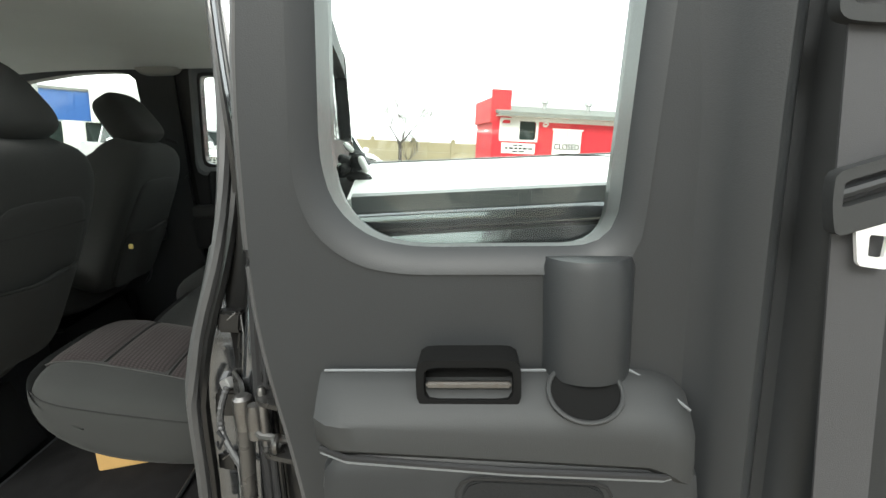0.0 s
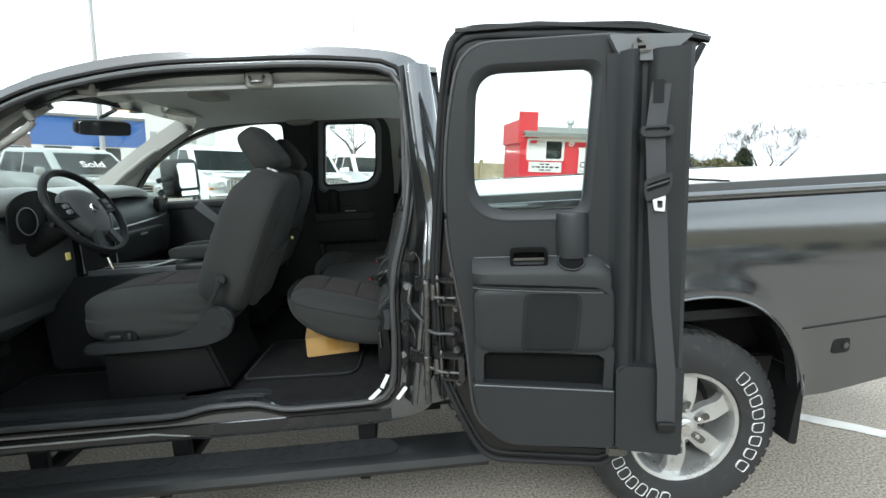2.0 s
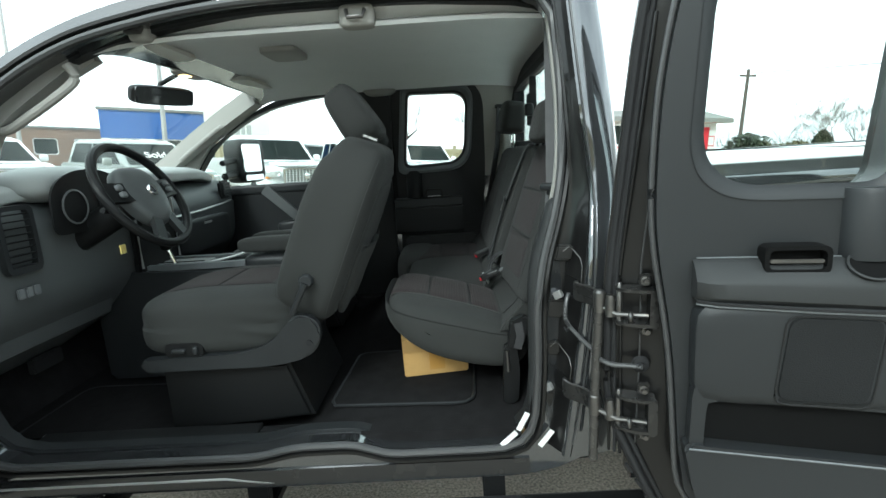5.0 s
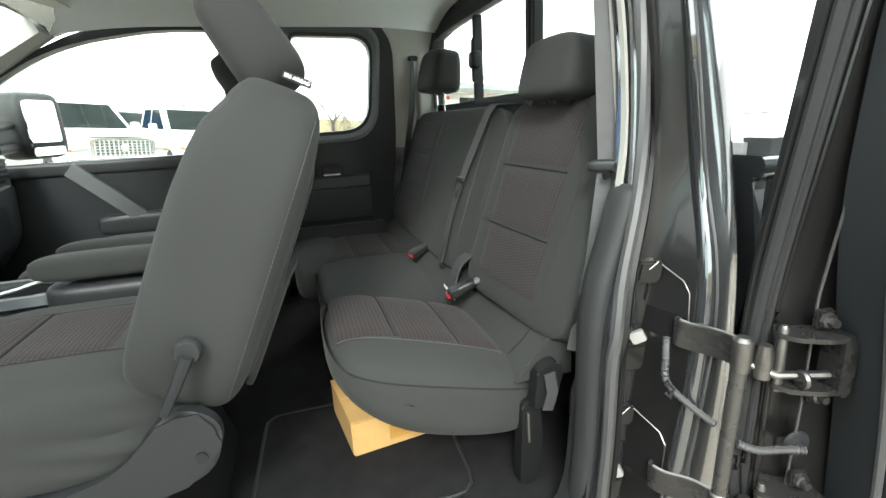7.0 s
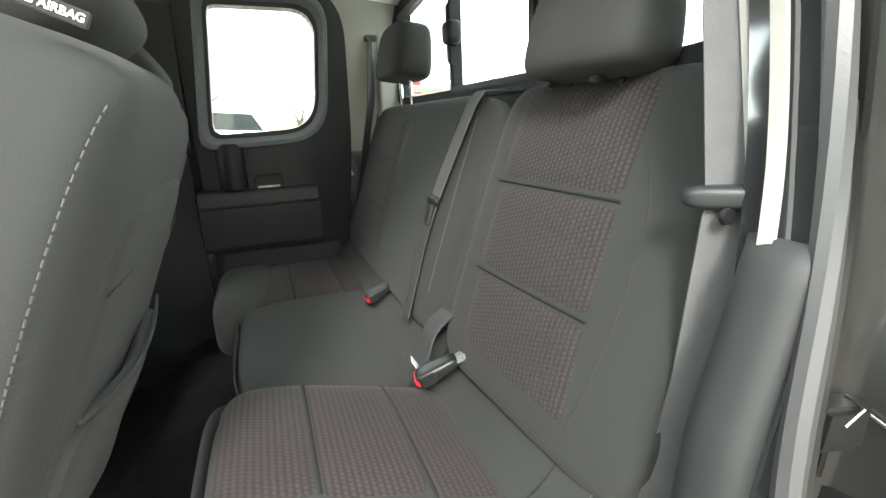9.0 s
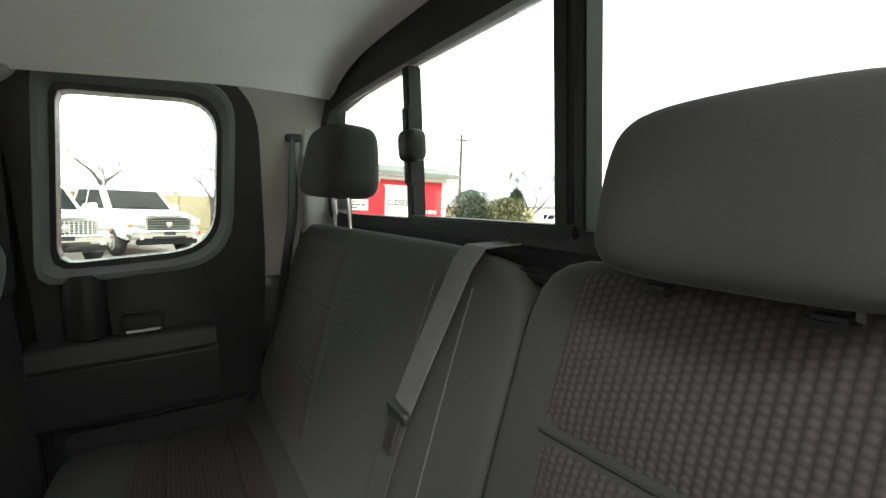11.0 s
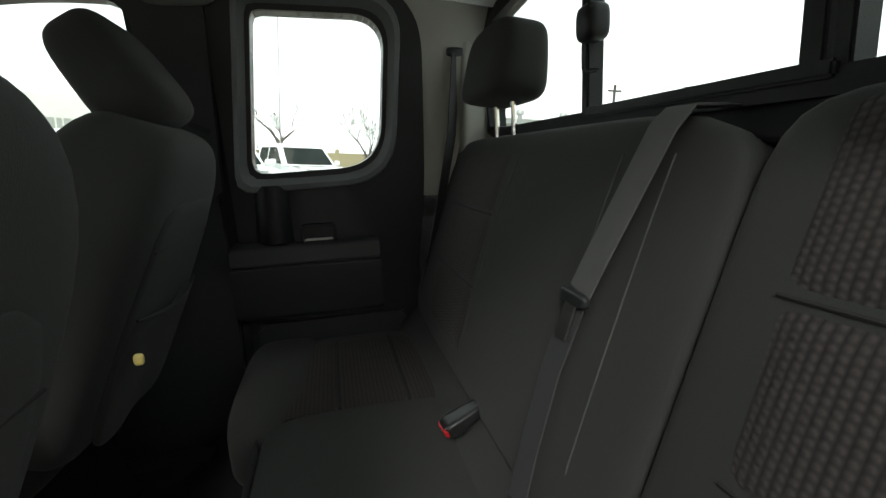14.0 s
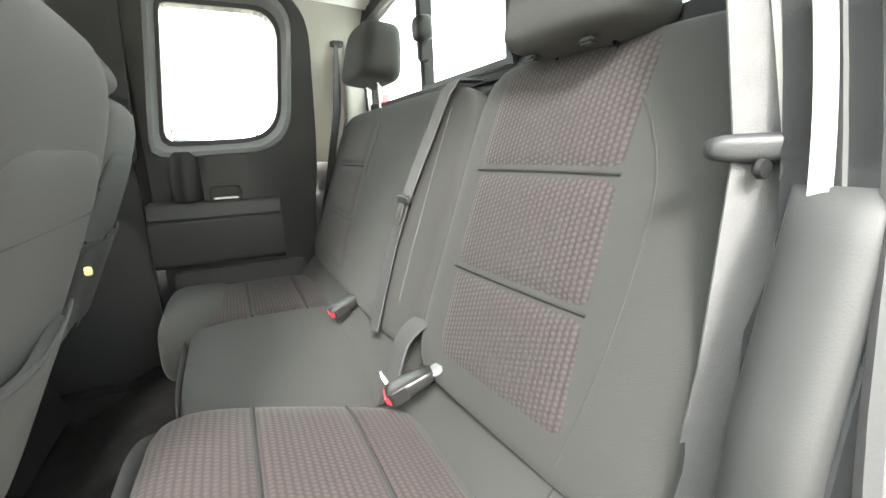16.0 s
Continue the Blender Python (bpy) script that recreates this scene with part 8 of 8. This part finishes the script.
        lettering("windscreen_writing", writing, 0.30, "white_wall", gh, tm, 0.004)
    return at_lot(car, x, y, turn)


# heading in degrees: -90 points the nose at the truck
vehicle("white full-size pickup with a dark barred grille, parked facing the truck", "pickup truck", "car_white", -0.22, 15.4, -63, 5.8, 2.0, 1.90, 1.20, 1.24, group="parked pickups")
vehicle("silver-white pickup with a bright lattice grille", "pickup truck", "car_white", -2.16, 13.2, -62, 5.7, 2.0, 1.88, 1.17, 1.22, grille="lattice", group="parked pickups")
vehicle("white pickup with a bright lattice grille, parked nose forward", "pickup truck", "car_white", -3.78, 11.0, -50, 5.7, 2.0, 1.90, 1.20, 1.24, grille="lattice", group="parked pickups")
vehicle("dark grey-green four-door pickup", "pickup truck", "car_black", -4.7, 21.0, -30, 5.6, 1.95, 1.86, 1.15, 1.20, group="parked pickups")
vehicle("silver-green sport utility with white writing on its windscreen", "suv", "car_green", -6.2, 10.0, -33, 4.7, 1.85, 1.70, 1.05, 1.10, (-4.4, -1.15), (-4.1, -2.0), False, writing="Sold")
vehicle("white sport utility parked in a row", "suv", "car_white", -10.2, 10.2, -28, 4.7, 1.88, 1.72, 1.06, 1.12, (-4.4, -1.15), (-4.15, -2.0), False)
vehicle("white estate car parked far off", "car", "car_white", -15.0, 9.5, -20, 4.6, 1.8, 1.55, 0.95, 1.0, (-4.3, -1.2), (-4.0, -2.1), False)
vehicle("dark red saloon parked far off", "car", "car_black", -17.5, 12.5, -20, 4.6, 1.8, 1.5, 0.95, 1.0, (-4.0, -1.2), (-3.4, -2.1), False)
for i in range(4):
    vehicle("small pale car parked in a distant row", "car", "car_white", 31.0 + 3.4 * i, 30.5 - 2.2 * i, -90, 4.4, 1.78, 1.5, 0.95, 1.0, (-4.1, -1.2), (-3.7, -2.0), False, group="distant cars")


# ---- the red kiosk ----
def writing_bars(parent, x0, x1, y, zs, mat="ink", h=0.05, seed=1):
    """Lines of unreadable small writing as short bars."""
    rnd = random.Random(seed)
    for z in zs:
        x = x0 + rnd.uniform(0, 0.08)
        while x < x1 - 0.1:
            w = rnd.uniform(0.10, 0.26)
            part("writing_bar", box(x, min(x + w, x1), y - 0.006, y, z - h / 2, z + h / 2), mat, parent)
            x += w + 0.06


kiosk = thing("kiosk", "small red timber kiosk with white trim, shuttered and closed", "kiosk")
KX0, KX1, KY0, KY1, KZ = 4.9, 10.3, 18.5, 21.6, 2.92
wn_ = rounded([(5.28, 1.98, 0), (6.68, 1.98, 0), (6.68, 2.72, 0), (5.28, 2.72, 0)])
part("front_wall", ring([(KX0, 0), (KX1, 0), (KX1, KZ), (KX0, KZ)], wn_, XZ(KY0), 0, 0.14, 80), "red_wall", kiosk)
for x in (KX0, KX1 - 0.14):
    part("side_wall", box(x, x + 0.14, KY0 + 0.142, KY1 - 0.142, 0, KZ, 0.004), "red_wall", kiosk)
part("back_wall", box(KX0, KX1, KY1 - 0.14, KY1, 0, KZ, 0.004), "red_wall", kiosk)
part("floor_slab", box(KX0 + 0.15, KX1 - 0.15, KY0 + 0.15, KY1 - 0.15, 0, 0.10), "precast", kiosk)
part("false_front", box(KX0 - 0.10, KX0 + 0.70, KY0 - 0.02, KY0 + 0.05, 2.6, 3.86, 0.005), "red_wall", kiosk, "red board standing above the eave")
part("false_front", box(KX0 - 0.10, KX0 - 0.03, KY0 + 0.06, KY1, 2.6, 3.55, 0.005), "red_wall", kiosk)
rf = part("roof", prism([(KY0 - 0.45, 2.90), (KY0 - 0.45, 3.02), ((KY0 + KY1) / 2, 3.42), (KY1 + 0.3, 3.02), (KY1 + 0.3, 2.90), ((KY0 + KY1) / 2, 3.28)], YZ(KX0 + 0.08), 0, KX1 - KX0 + 0.32, 0.01), "roofing", kiosk, "grey-green felt roof with a deep eave")
part("fascia", box(KX0 + 0.10, KX1 + 0.40, KY0 - 0.475, KY0 - 0.452, 2.86, 3.0), "roofing", rf)
part("soffit", box(KX0 + 0.12, KX1 + 0.38, KY0 - 0.45, KY0 - 0.005, 2.85, 2.88), "white_wall", rf)
for x in (7.25, 9.15):
    v = part("roof_vent", lathe([(0.10, 3.15), (0.10, 3.48), (0.17, 3.50), (0.17, 3.62), (0.13, 3.68), (0.0, 3.70)], 20, "Z", (x, KY0 + 0.8, 0)), "silver", rf, "round galvanised roof vent")
part("frieze_board", box(KX0 + 0.75, KX1, KY0 - 0.02, KY0 - 0.002, 2.70, 2.90), "white_wall", kiosk)
wd = part("window", ring([(5.18, 1.90), (6.78, 1.90), (6.78, 2.80), (5.18, 2.80)], wn_, XZ(KY0 - 0.03), 0, 0.06, 48), "white_wall", kiosk, "white-framed sliding window")
part("pane", box(5.98, 6.68, KY0 + 0.05, KY0 + 0.06, 1.98, 2.72), "car_glass", wd)
part("blind", box(5.28, 5.98, KY0 + 0.045, KY0 + 0.06, 1.98, 2.72), "white_wall", wd)
part("mullion", box(5.95, 6.01, KY0 - 0.02, KY0 + 0.04, 1.98, 2.72), "white_wall", wd)
sg1 = part("notice_board", box(5.30, 6.70, KY0 - 0.03, KY0 - 0.004, 1.42, 1.84, 0.004), "white_wall", kiosk, "white notice board with small dark writing")
writing_bars(sg1, 5.75, 6.25, KY0 - 0.031, (1.75,), seed=3)
writing_bars(sg1, 5.42, 6.58, KY0 - 0.031, (1.63,), h=0.07, seed=4)
writing_bars(sg1, 5.70, 6.35, KY0 - 0.031, (1.51,), seed=5)
em = part("emblem", prism(rounded([(6.95, 2.55, 0.05), (7.10, 2.50, 0.05), (7.22, 2.64, 0.05), (7.12, 2.72, 0.03), (6.98, 2.68, 0.05)]), XZ(KY0 - 0.025), 0, 0.02), "white_wall", kiosk, "small white emblem")
part("emblem_stroke", box(7.0, 7.14, KY0 - 0.032, KY0 - 0.026, 2.59, 2.63), "red_wall", em)
hatch = part("serving_shutter", box(7.42, 8.62, KY0 - 0.04, KY0 - 0.004, 1.22, 2.42, 0.006), "white_wall", kiosk, "white serving shutter lettered closed")
part("shutter_sill", box(7.36, 8.68, KY0 - 0.16, KY0 - 0.042, 1.16, 1.21, 0.005), "white_wall", hatch)
part("shutter_head", box(7.36, 8.68, KY0 - 0.07, KY0 - 0.042, 2.42, 2.48, 0.005), "white_wall", hatch)
part("shutter_joint", box(8.01, 8.025, KY0 - 0.0445, KY0 - 0.041, 1.95, 2.40), "ink", hatch)
lettering("closed_lettering", "CLOSED", 0.33, "ink", hatch, Matrix.Translation((8.02, KY0 - 0.046, 1.76)) @ Matrix.Rotation(radians(90), 4, "X"), 0.003, 1.06)
for a0, a1, cz, r in ((70, 110, 1.0, 1.05), (62, 118, 2.75, -1.35)):
    part("arc_line", tube([(8.02 + abs(r) * math.cos(radians(a)) * 0.9, KY0 - 0.045, cz + r * math.sin(radians(a))) for a in [a0 + (a1 - a0) * i / 12 for i in range(13)]], 0.007, 5), "ink", hatch)
for i in range(7):
    part("quoin", box(10.05 + 0.0 * i, 10.32 - 0.06 * (i % 2), KY0 - 0.03, KY0 - 0.003, 0.15 + i * 0.37, 0.48 + i * 0.37, 0.006), "white_wall", kiosk)
part("corner_board", box(KX0 - 0.02, KX0 + 0.06, KY0 - 0.028, KY0 - 0.004, 0, 2.6), "red_wall", kiosk)
writing_bars(kiosk, 8.9, 9.9, KY0 - 0.004, (1.42,), "white_wall", 0.16, 8)
at_lot(kiosk, 0, 0)

# ---- boundary wall of precast panels, with a strip of winter grass before it ----
fence = thing("boundary_wall", "tan precast concrete boundary wall with posts and panels", "wall", kind="structure")
for i in range(17):
    x = -17.0 + i * 2.45
    po = part("post", box(x - 0.12, x + 0.12, 29.3, 29.56, 0, 1.95, 0.02), "precast", fence)
    part("post_cap", prism([(x - 0.16, 1.95), (x + 0.16, 1.95), (x + 0.05, 2.05), (x - 0.05, 2.05)], XZ(29.27), 0, 0.32), "precast", po)
    for k in range(3):
        part("panel", box(x + 0.122, x + 2.328, 29.40, 29.48, 0.05 + k * 0.60, 0.635 + k * 0.60, 0.015), "precast", fence)
at_lot(fence, 0, 0)
gs = tagged(part("grass_strip", box(-22, 26, 26.6, 29.25, -0.1, 0.06, 0.02), "grass"), "dull green winter grass verge", "grass", kind="stuff")
gs.matrix_basis = G.copy()
kb = tagged(part("kerb", box(-22, 26, 26.42, 26.58, -0.1, 0.13, 0.02), "precast"), "pale concrete kerb along the verge", "kerb", kind="structure")
kb.matrix_basis = G.copy()


# ---- bare trees ----
def limbs(bm, p, d, r, length, depth, rnd, spread, up):
    pts, rr, q, dirn = [p.copy()], [r], p.copy(), d.normalized()
    n = 4
    for i in range(n):
        dirn = (dirn + Vector((rnd.uniform(-1, 1), rnd.uniform(-1, 1), rnd.uniform(-0.5, 1))) * 0.10 + Vector((0, 0, up))).normalized()
        q = q + dirn * (length / n)
        pts.append(q.copy())
        rr.append(max(0.0035, r * (1 - 0.5 * (i + 1) / n)))
    tube(pts, rr, 6 if r > 0.03 else 4, bm=bm, caps=False)
    if depth <= 0:
        return
    kids = 3 if depth > 1 else 4
    for k in range(kids):
        s = pts[-1] if k < 2 else pts[rnd.choice((1, 2, 3))]
        a = rnd.uniform(0, 2 * math.pi)
        side_ = Vector((math.cos(a), math.sin(a), rnd.uniform(-0.1, 0.5)))
        limbs(bm, s, dirn + side_ * spread, rr[-1] * rnd.uniform(0.6, 0.85), length * rnd.uniform(0.55, 0.8), depth - 1, rnd, spread, up)


def bare_tree(x, y, h, r, seed, fork, label, depth=5, spread=0.65, up=0.05, name="bare_tree", group="bare trees"):
    t = thing(name, label, "tree", group)
    rnd = random.Random(seed)
    tr = tube([(0, 0, -0.1), (0.02, 0, fork * 0.5), (0.0, 0.03, fork)], [r * 1.3, r, r * 0.85], 10, caps=False)
    part("trunk", tr, "bark", t)
    bm = bmesh.new()
    n = 4
    for i in range(n):
        a = 2 * math.pi * (i + rnd.random() * 0.5) / n
        limbs(bm, Vector((0, 0.02, fork - 0.05 - 0.15 * (i % 2))), Vector((math.cos(a) * spread, math.sin(a) * spread, 0.75)), r * 0.5, (h - fork) * 0.42, depth, rnd, spread, up)
    part("crown", bm, "bark", t)
    return at_lot(t, x, y)


bare_tree(-2.2, 21, 3.75, 0.12, 3, 2.1, "leafless young street tree with forked limbs", 4, 0.85, 0.03)
bare_tree(1.6, 25.5, 4.2, 0.10, 8, 1.7, "leafless rounded street tree with fine twigs", 5, 0.8, 0.015)
bare_tree(25.3, 31.0, 6.0, 0.20, 12, 1.3, "large leafless broad-crowned tree", 6, 0.95)
for i, (x, y, h) in enumerate(((-4.5, 27.5, 2.6), (-7.5, 27.8, 2.4), (2.2, 28.2, 2.6), (-31, 26, 4.0), (-27.5, 27.5, 3.6), (-34, 31, 4.4), (-37, 43, 6.0), (-30.5, 47, 6.2), (-43, 38, 6.0), (-25.5, 43, 5.0), (22.0, 30.5, 4.2), (12.0, 20.2, 2.9), (13.2, 20.6, 2.8), (14.2, 21.0, 2.6))):
    bare_tree(x, y, h, 0.06, 30 + i, 0.7, "leafless scrubby small tree", 4, 0.8)


def leafy(name, label, x, y, z0, h, rx, ry, n, mat, seed, cone=0.0, leaf=0.16):
    """A crown of many small leaf clumps round a trunk, with gaps and an uneven outline."""
    t = thing(name, label, "tree" if cone else "bush", "evergreens")
    rnd = random.Random(seed)
    part("trunk", tube([(0, 0, -0.1), (0.03, 0, h * 0.7)], [0.09, 0.03], 8), "bark", t)
    vs, fs = [], []
    for i in range(n):
        u, a, k = rnd.random(), rnd.uniform(0, 2 * math.pi), rnd.random() ** 0.45
        w = (1 - cone * u) * math.sqrt(max(0, 1 - (2 * u - 1) ** 4)) * (0.85 + 0.25 * math.sin(5 * a + 9 * u + seed))
        c = Vector((rx * w * k * math.cos(a), ry * w * k * math.sin(a), z0 + (h - z0) * u))
        e = Euler((rnd.uniform(-1.2, 1.2), rnd.uniform(-1.2, 1.2), a)).to_matrix()
        s = leaf * rnd.uniform(0.5, 1.2)
        b = len(vs)
        for q in ((-s, 0, 0), (0, -s * 0.35, s * 0.1), (s, 0, 0), (0, s * 0.35, s * 0.1)):
            vs.append(c + e @ Vector(q))
        fs += [(b, b + 1, b + 2), (b, b + 2, b + 3)]
    me = bpy.data.meshes.new("crown")
    me.from_pydata(vs, [], fs)
    me.materials.append(M[mat])
    ob = new("crown", me)
    ob.parent = t
    return at_lot(t, x, y)


leafy("conifer", "dark narrow evergreen with dense foliage", 23.3, 30.2, 0.2, 3.3, 0.95, 0.95, 4200, "leaf", 2, 0.55, 0.2)
for i, (x, y, h, w) in enumerate(((12.3, 19.6, 2.5, 1.2), (14.0, 19.0, 2.2, 1.3), (-5.8, 28.6, 2.3, 0.5), (15.8, 24.5, 2.4, 1.4))):
    leafy("shrub", "olive-green evergreen shrub beside the lot", x, y, 0.1, h, w, w, 2600, "leaf_dry" if i % 2 else "leaf", 40 + i, 0.15, 0.13)


# ---- poles and wires ----
def light_pole(x, y, h, arm, label, r=0.07):
    p = thing("light_pole", label, "light pole", "light poles")
    part("mast", tube([(0, 0, 0), (0, 0, h)], [r, r * 0.6], 12), "pole", p)
    part("base", lathe([(0, 0), (0.22, 0), (0.22, 0.55), (0.16, 0.6), (0, 0.6)], 16, "Z"), "precast", p)
    if arm:
        part("arm", tube([(0, 0, h - 0.1), (arm * 0.5, 0, h + 0.05), (arm, 0, h + 0.02)], 0.035, 8), "pole", p)
        part("lamp_head", soft(arm, 0, h, 0.28, 0.13, 0.05, 4, 6), "pole", p)
    return at_lot(p, x, y)


light_pole(-2.15, 20.6, 9.5, 0.8, "thin tall grey light pole", 0.035)
light_pole(-14.7, 23.9, 13.0, 1.0, "tall grey lamp mast by the lot", 0.13)
light_pole(-13.9, 14.4, 7.0, 0.6, "grey light pole with a small lamp head")
pole = thing("utility_pole", "weathered timber utility pole with one wire", "utility pole")
part("mast", tube([(0, 0, 0), (0, 0, 6.9)], [0.13, 0.09], 10), "bark", pole)
part("crossarm", box(-0.5, 0.5, -0.05, 0.05, 6.45, 6.57, 0.01), "bark", pole)
part("insulator", lathe([(0, 6.57), (0.04, 6.57), (0.05, 6.62), (0.03, 6.68), (0, 6.68)], 10, "Z", (0.4, 0, 0)), "lens", pole)
at_lot(pole, 18.0, 30.0)
wire = part("overhead_wire", tube([(18.4 + 24 * t, 30.0 - 9 * t, 6.68 - 1.4 * math.sin(math.pi * t * 0.8) * 0.35 + 2.3 * t) for t in [i / 20 for i in range(21)]], 0.022, 5), "ink")
tagged(wire, "thin black overhead wire from the utility pole", "wire", kind="structure").matrix_basis = G.copy()


# ---- buildings round the lot ----
def block(name, label, x, y, turn, w, d, h, wall, win, nwin, base=None, wz=(0.9, 2.0), roof="roofing"):
    """A plain low building: four walls with windows in the front, a parapet and a roof; the front faces -y."""
    b = thing(name, label, "building")
    openings = [(-w / 2 + w * (i + 0.2) / nwin, -w / 2 + w * (i + 0.8) / nwin) for i in range(nwin)]
    edge = [-w / 2] + [q for o in openings for q in o] + [w / 2]
    part("wall", box(-w / 2, w / 2, 0, 0.25, wz[1], h, 0.0), wall, b)
    part("wall", box(-w / 2, w / 2, 0.0, 0.25, 0, wz[0]), base or wall, b)
    for i in range(0, len(edge), 2):
        part("pier", box(edge[i], edge[i + 1], 0.002, 0.248, wz[0], wz[1]), base or wall, b)
    for x0, x1 in openings:
        wnd = part("window", ring([(x0, wz[0]), (x1, wz[0]), (x1, wz[1]), (x0, wz[1])], [(x0 + 0.06, wz[0] + 0.06), (x1 - 0.06, wz[0] + 0.06), (x1 - 0.06, wz[1] - 0.06), (x0 + 0.06, wz[1] - 0.06)], XZ(0.05), 0, 0.08, 32), win, b)
        part("pane", box(x0 + 0.05, x1 - 0.05, 0.09, 0.10, wz[0] + 0.05, wz[1] - 0.05), "car_glass", wnd)
    for x0 in (-w / 2, w / 2 - 0.25):
        part("wall", box(x0, x0 + 0.25, 0.252, d - 0.252, 0, h), wall, b)
    part("wall", box(-w / 2, w / 2, d - 0.25, d, 0, h), wall, b)
    rf = part("roof", box(-w / 2 - 0.1, w / 2 + 0.1, -0.1, d + 0.1, h, h + 0.16, 0.02), roof, b)
    return b, rf


b, rf = block("blue_store", "long store with blue metal cladding over a pale base", -15.6, 28.6, 0, 9.0, 14, 3.65, "blue_wall", "white_wall", 4, "white_wall", (0.8, 2.1))
sgn = part("sign_panel", box(0.8, 4.6, -0.14, -0.02, 2.05, 4.3, 0.02), "white_wall", b, "white sign panel with grey lettering bars")
for i, (x0, w_) in enumerate(((1.0, 0.36), (1.44, 0.26), (1.78, 0.34), (2.2, 0.22), (2.5, 0.3), (2.88, 0.22), (3.2, 0.28))):
    part("sign_bar", box(x0, x0 + w_, -0.165, -0.142, 2.5, 3.1), "pole", sgn)
for i in range(30):
    part("cladding_rib", box(-4.45 + i * 0.30, -4.41 + i * 0.30, -0.03, -0.003, 2.15, 3.6), "blue_wall", b)
at_lot(b, -15.9, 28.7, 29)
b, rf = block("brown_building", "long low brown brick building far off", -28, 36, 0, 17, 10, 2.9, "brick_wall", "white_wall", 7, None, (1.0, 2.2))
part("rooftop_unit", box(-3, -1.4, 3, 4.6, 3.06, 3.7, 0.05), "silver", rf)
at_lot(b, -30.0, 35.0, 40)
b, rf = block("white_depot", "far white low depot with a grey roof", 0, 0, 0, 16, 12, 2.1, "white_wall", "ink", 6, None, (0.7, 1.4))
for i in range(3):
    part("rooftop_unit", box(-5 + i * 3.6, -3.6 + i * 3.6, 3, 4.6, 2.26, 2.65, 0.05), "silver", rf)
at_lot(b, 42, 41, -47)
b, rf = block("brown_depot", "far brown low depot with rooftop units", 0, 0, 0, 30, 12, 2.5, "brick_wall", "ink", 10, None, (0.9, 1.8))
for i in range(5):
    part("rooftop_unit", box(-12 + i * 5.2, -10.6 + i * 5.2, 3, 4.6, 2.66, 3.15, 0.05), "silver", rf)
at_lot(b, 57, 31, -60)

# the rest of the lot, behind the filming side: unseen, added for dark reflections
b, rf = block("showroom_row", "unseen long grey building added to darken reflections", 0, 0, 0, 60, 8, 5.5, "precast", "ink", 16, None, (0.5, 2.2))
at_lot(b, 3, -24, 180)
for i in range(6):
    vehicle("unseen parked car added across the lot for reflections", "car", ("car_black", "car_white", "car_green")[i % 3], -8.5 + i * 3.6, -9.5, 90, 4.7, 1.85, 1.65, 1.0, 1.06, (-4.3, -1.15), (-4.0, -2.0), False, group="cars across the lot")

dealer = thing("dealership", "white panelled dealership with large glazing and raised dark lettering", "building")
part("upper_facade", box(19.3, 19.6, -10, 10.2, 4.05, 6.85, 0.02), "facade", dealer)
part("canopy", box(18.4, 19.29, -10, 10.3, 3.85, 4.04, 0.03), "facade", dealer)
part("side_wall", box(19.61, 30, 9.95, 10.2, 0, 6.85), "facade", dealer)
part("rear_wall", box(30.01, 30.25, -10, 10.2, 0, 6.85), "facade", dealer)
part("roof", box(19.61, 30, -10, 9.94, 6.5, 6.7), "roofing", dealer)
part("end_wall", box(19.61, 30, -10.0, -9.75, 0, 7.0), "facade", dealer)
for i in range(9):
    y0 = 10.1 - i * 2.2
    wnd = part("shop_window", ring([(y0 - 2.2, 0.3), (y0, 0.3), (y0, 3.84), (y0 - 2.2, 3.84)], [(y0 - 2.13, 0.38), (y0 - 0.07, 0.38), (y0 - 0.07, 3.76), (y0 - 2.13, 3.76)], YZ(19.36), 0, 0.12, 40), "facade", dealer)
    part("pane", box(19.41, 19.43, y0 - 2.14, y0 - 0.06, 0.36, 3.78), "car_glass", wnd)
    part("plinth", box(19.36, 19.5, y0 - 2.2, y0, 0.0, 0.298), "precast", dealer)
for i in range(8):
    part("panel_joint", box(19.292, 19.2985, 9.0 - i * 2.4, 9.02 - i * 2.4, 4.1, 6.8), "pole", dealer)
lettering("facade_lettering", "Certified P", 0.95, "ink", dealer, Matrix.Translation((19.24, 8.75, 5.72)) @ Matrix(((0, 0, -1, 0), (-1, 0, 0, 0), (0, 1, 0, 0), (0, 0, 0, 1))), 0.05, 3.2)
at_lot(dealer, 0, 0)
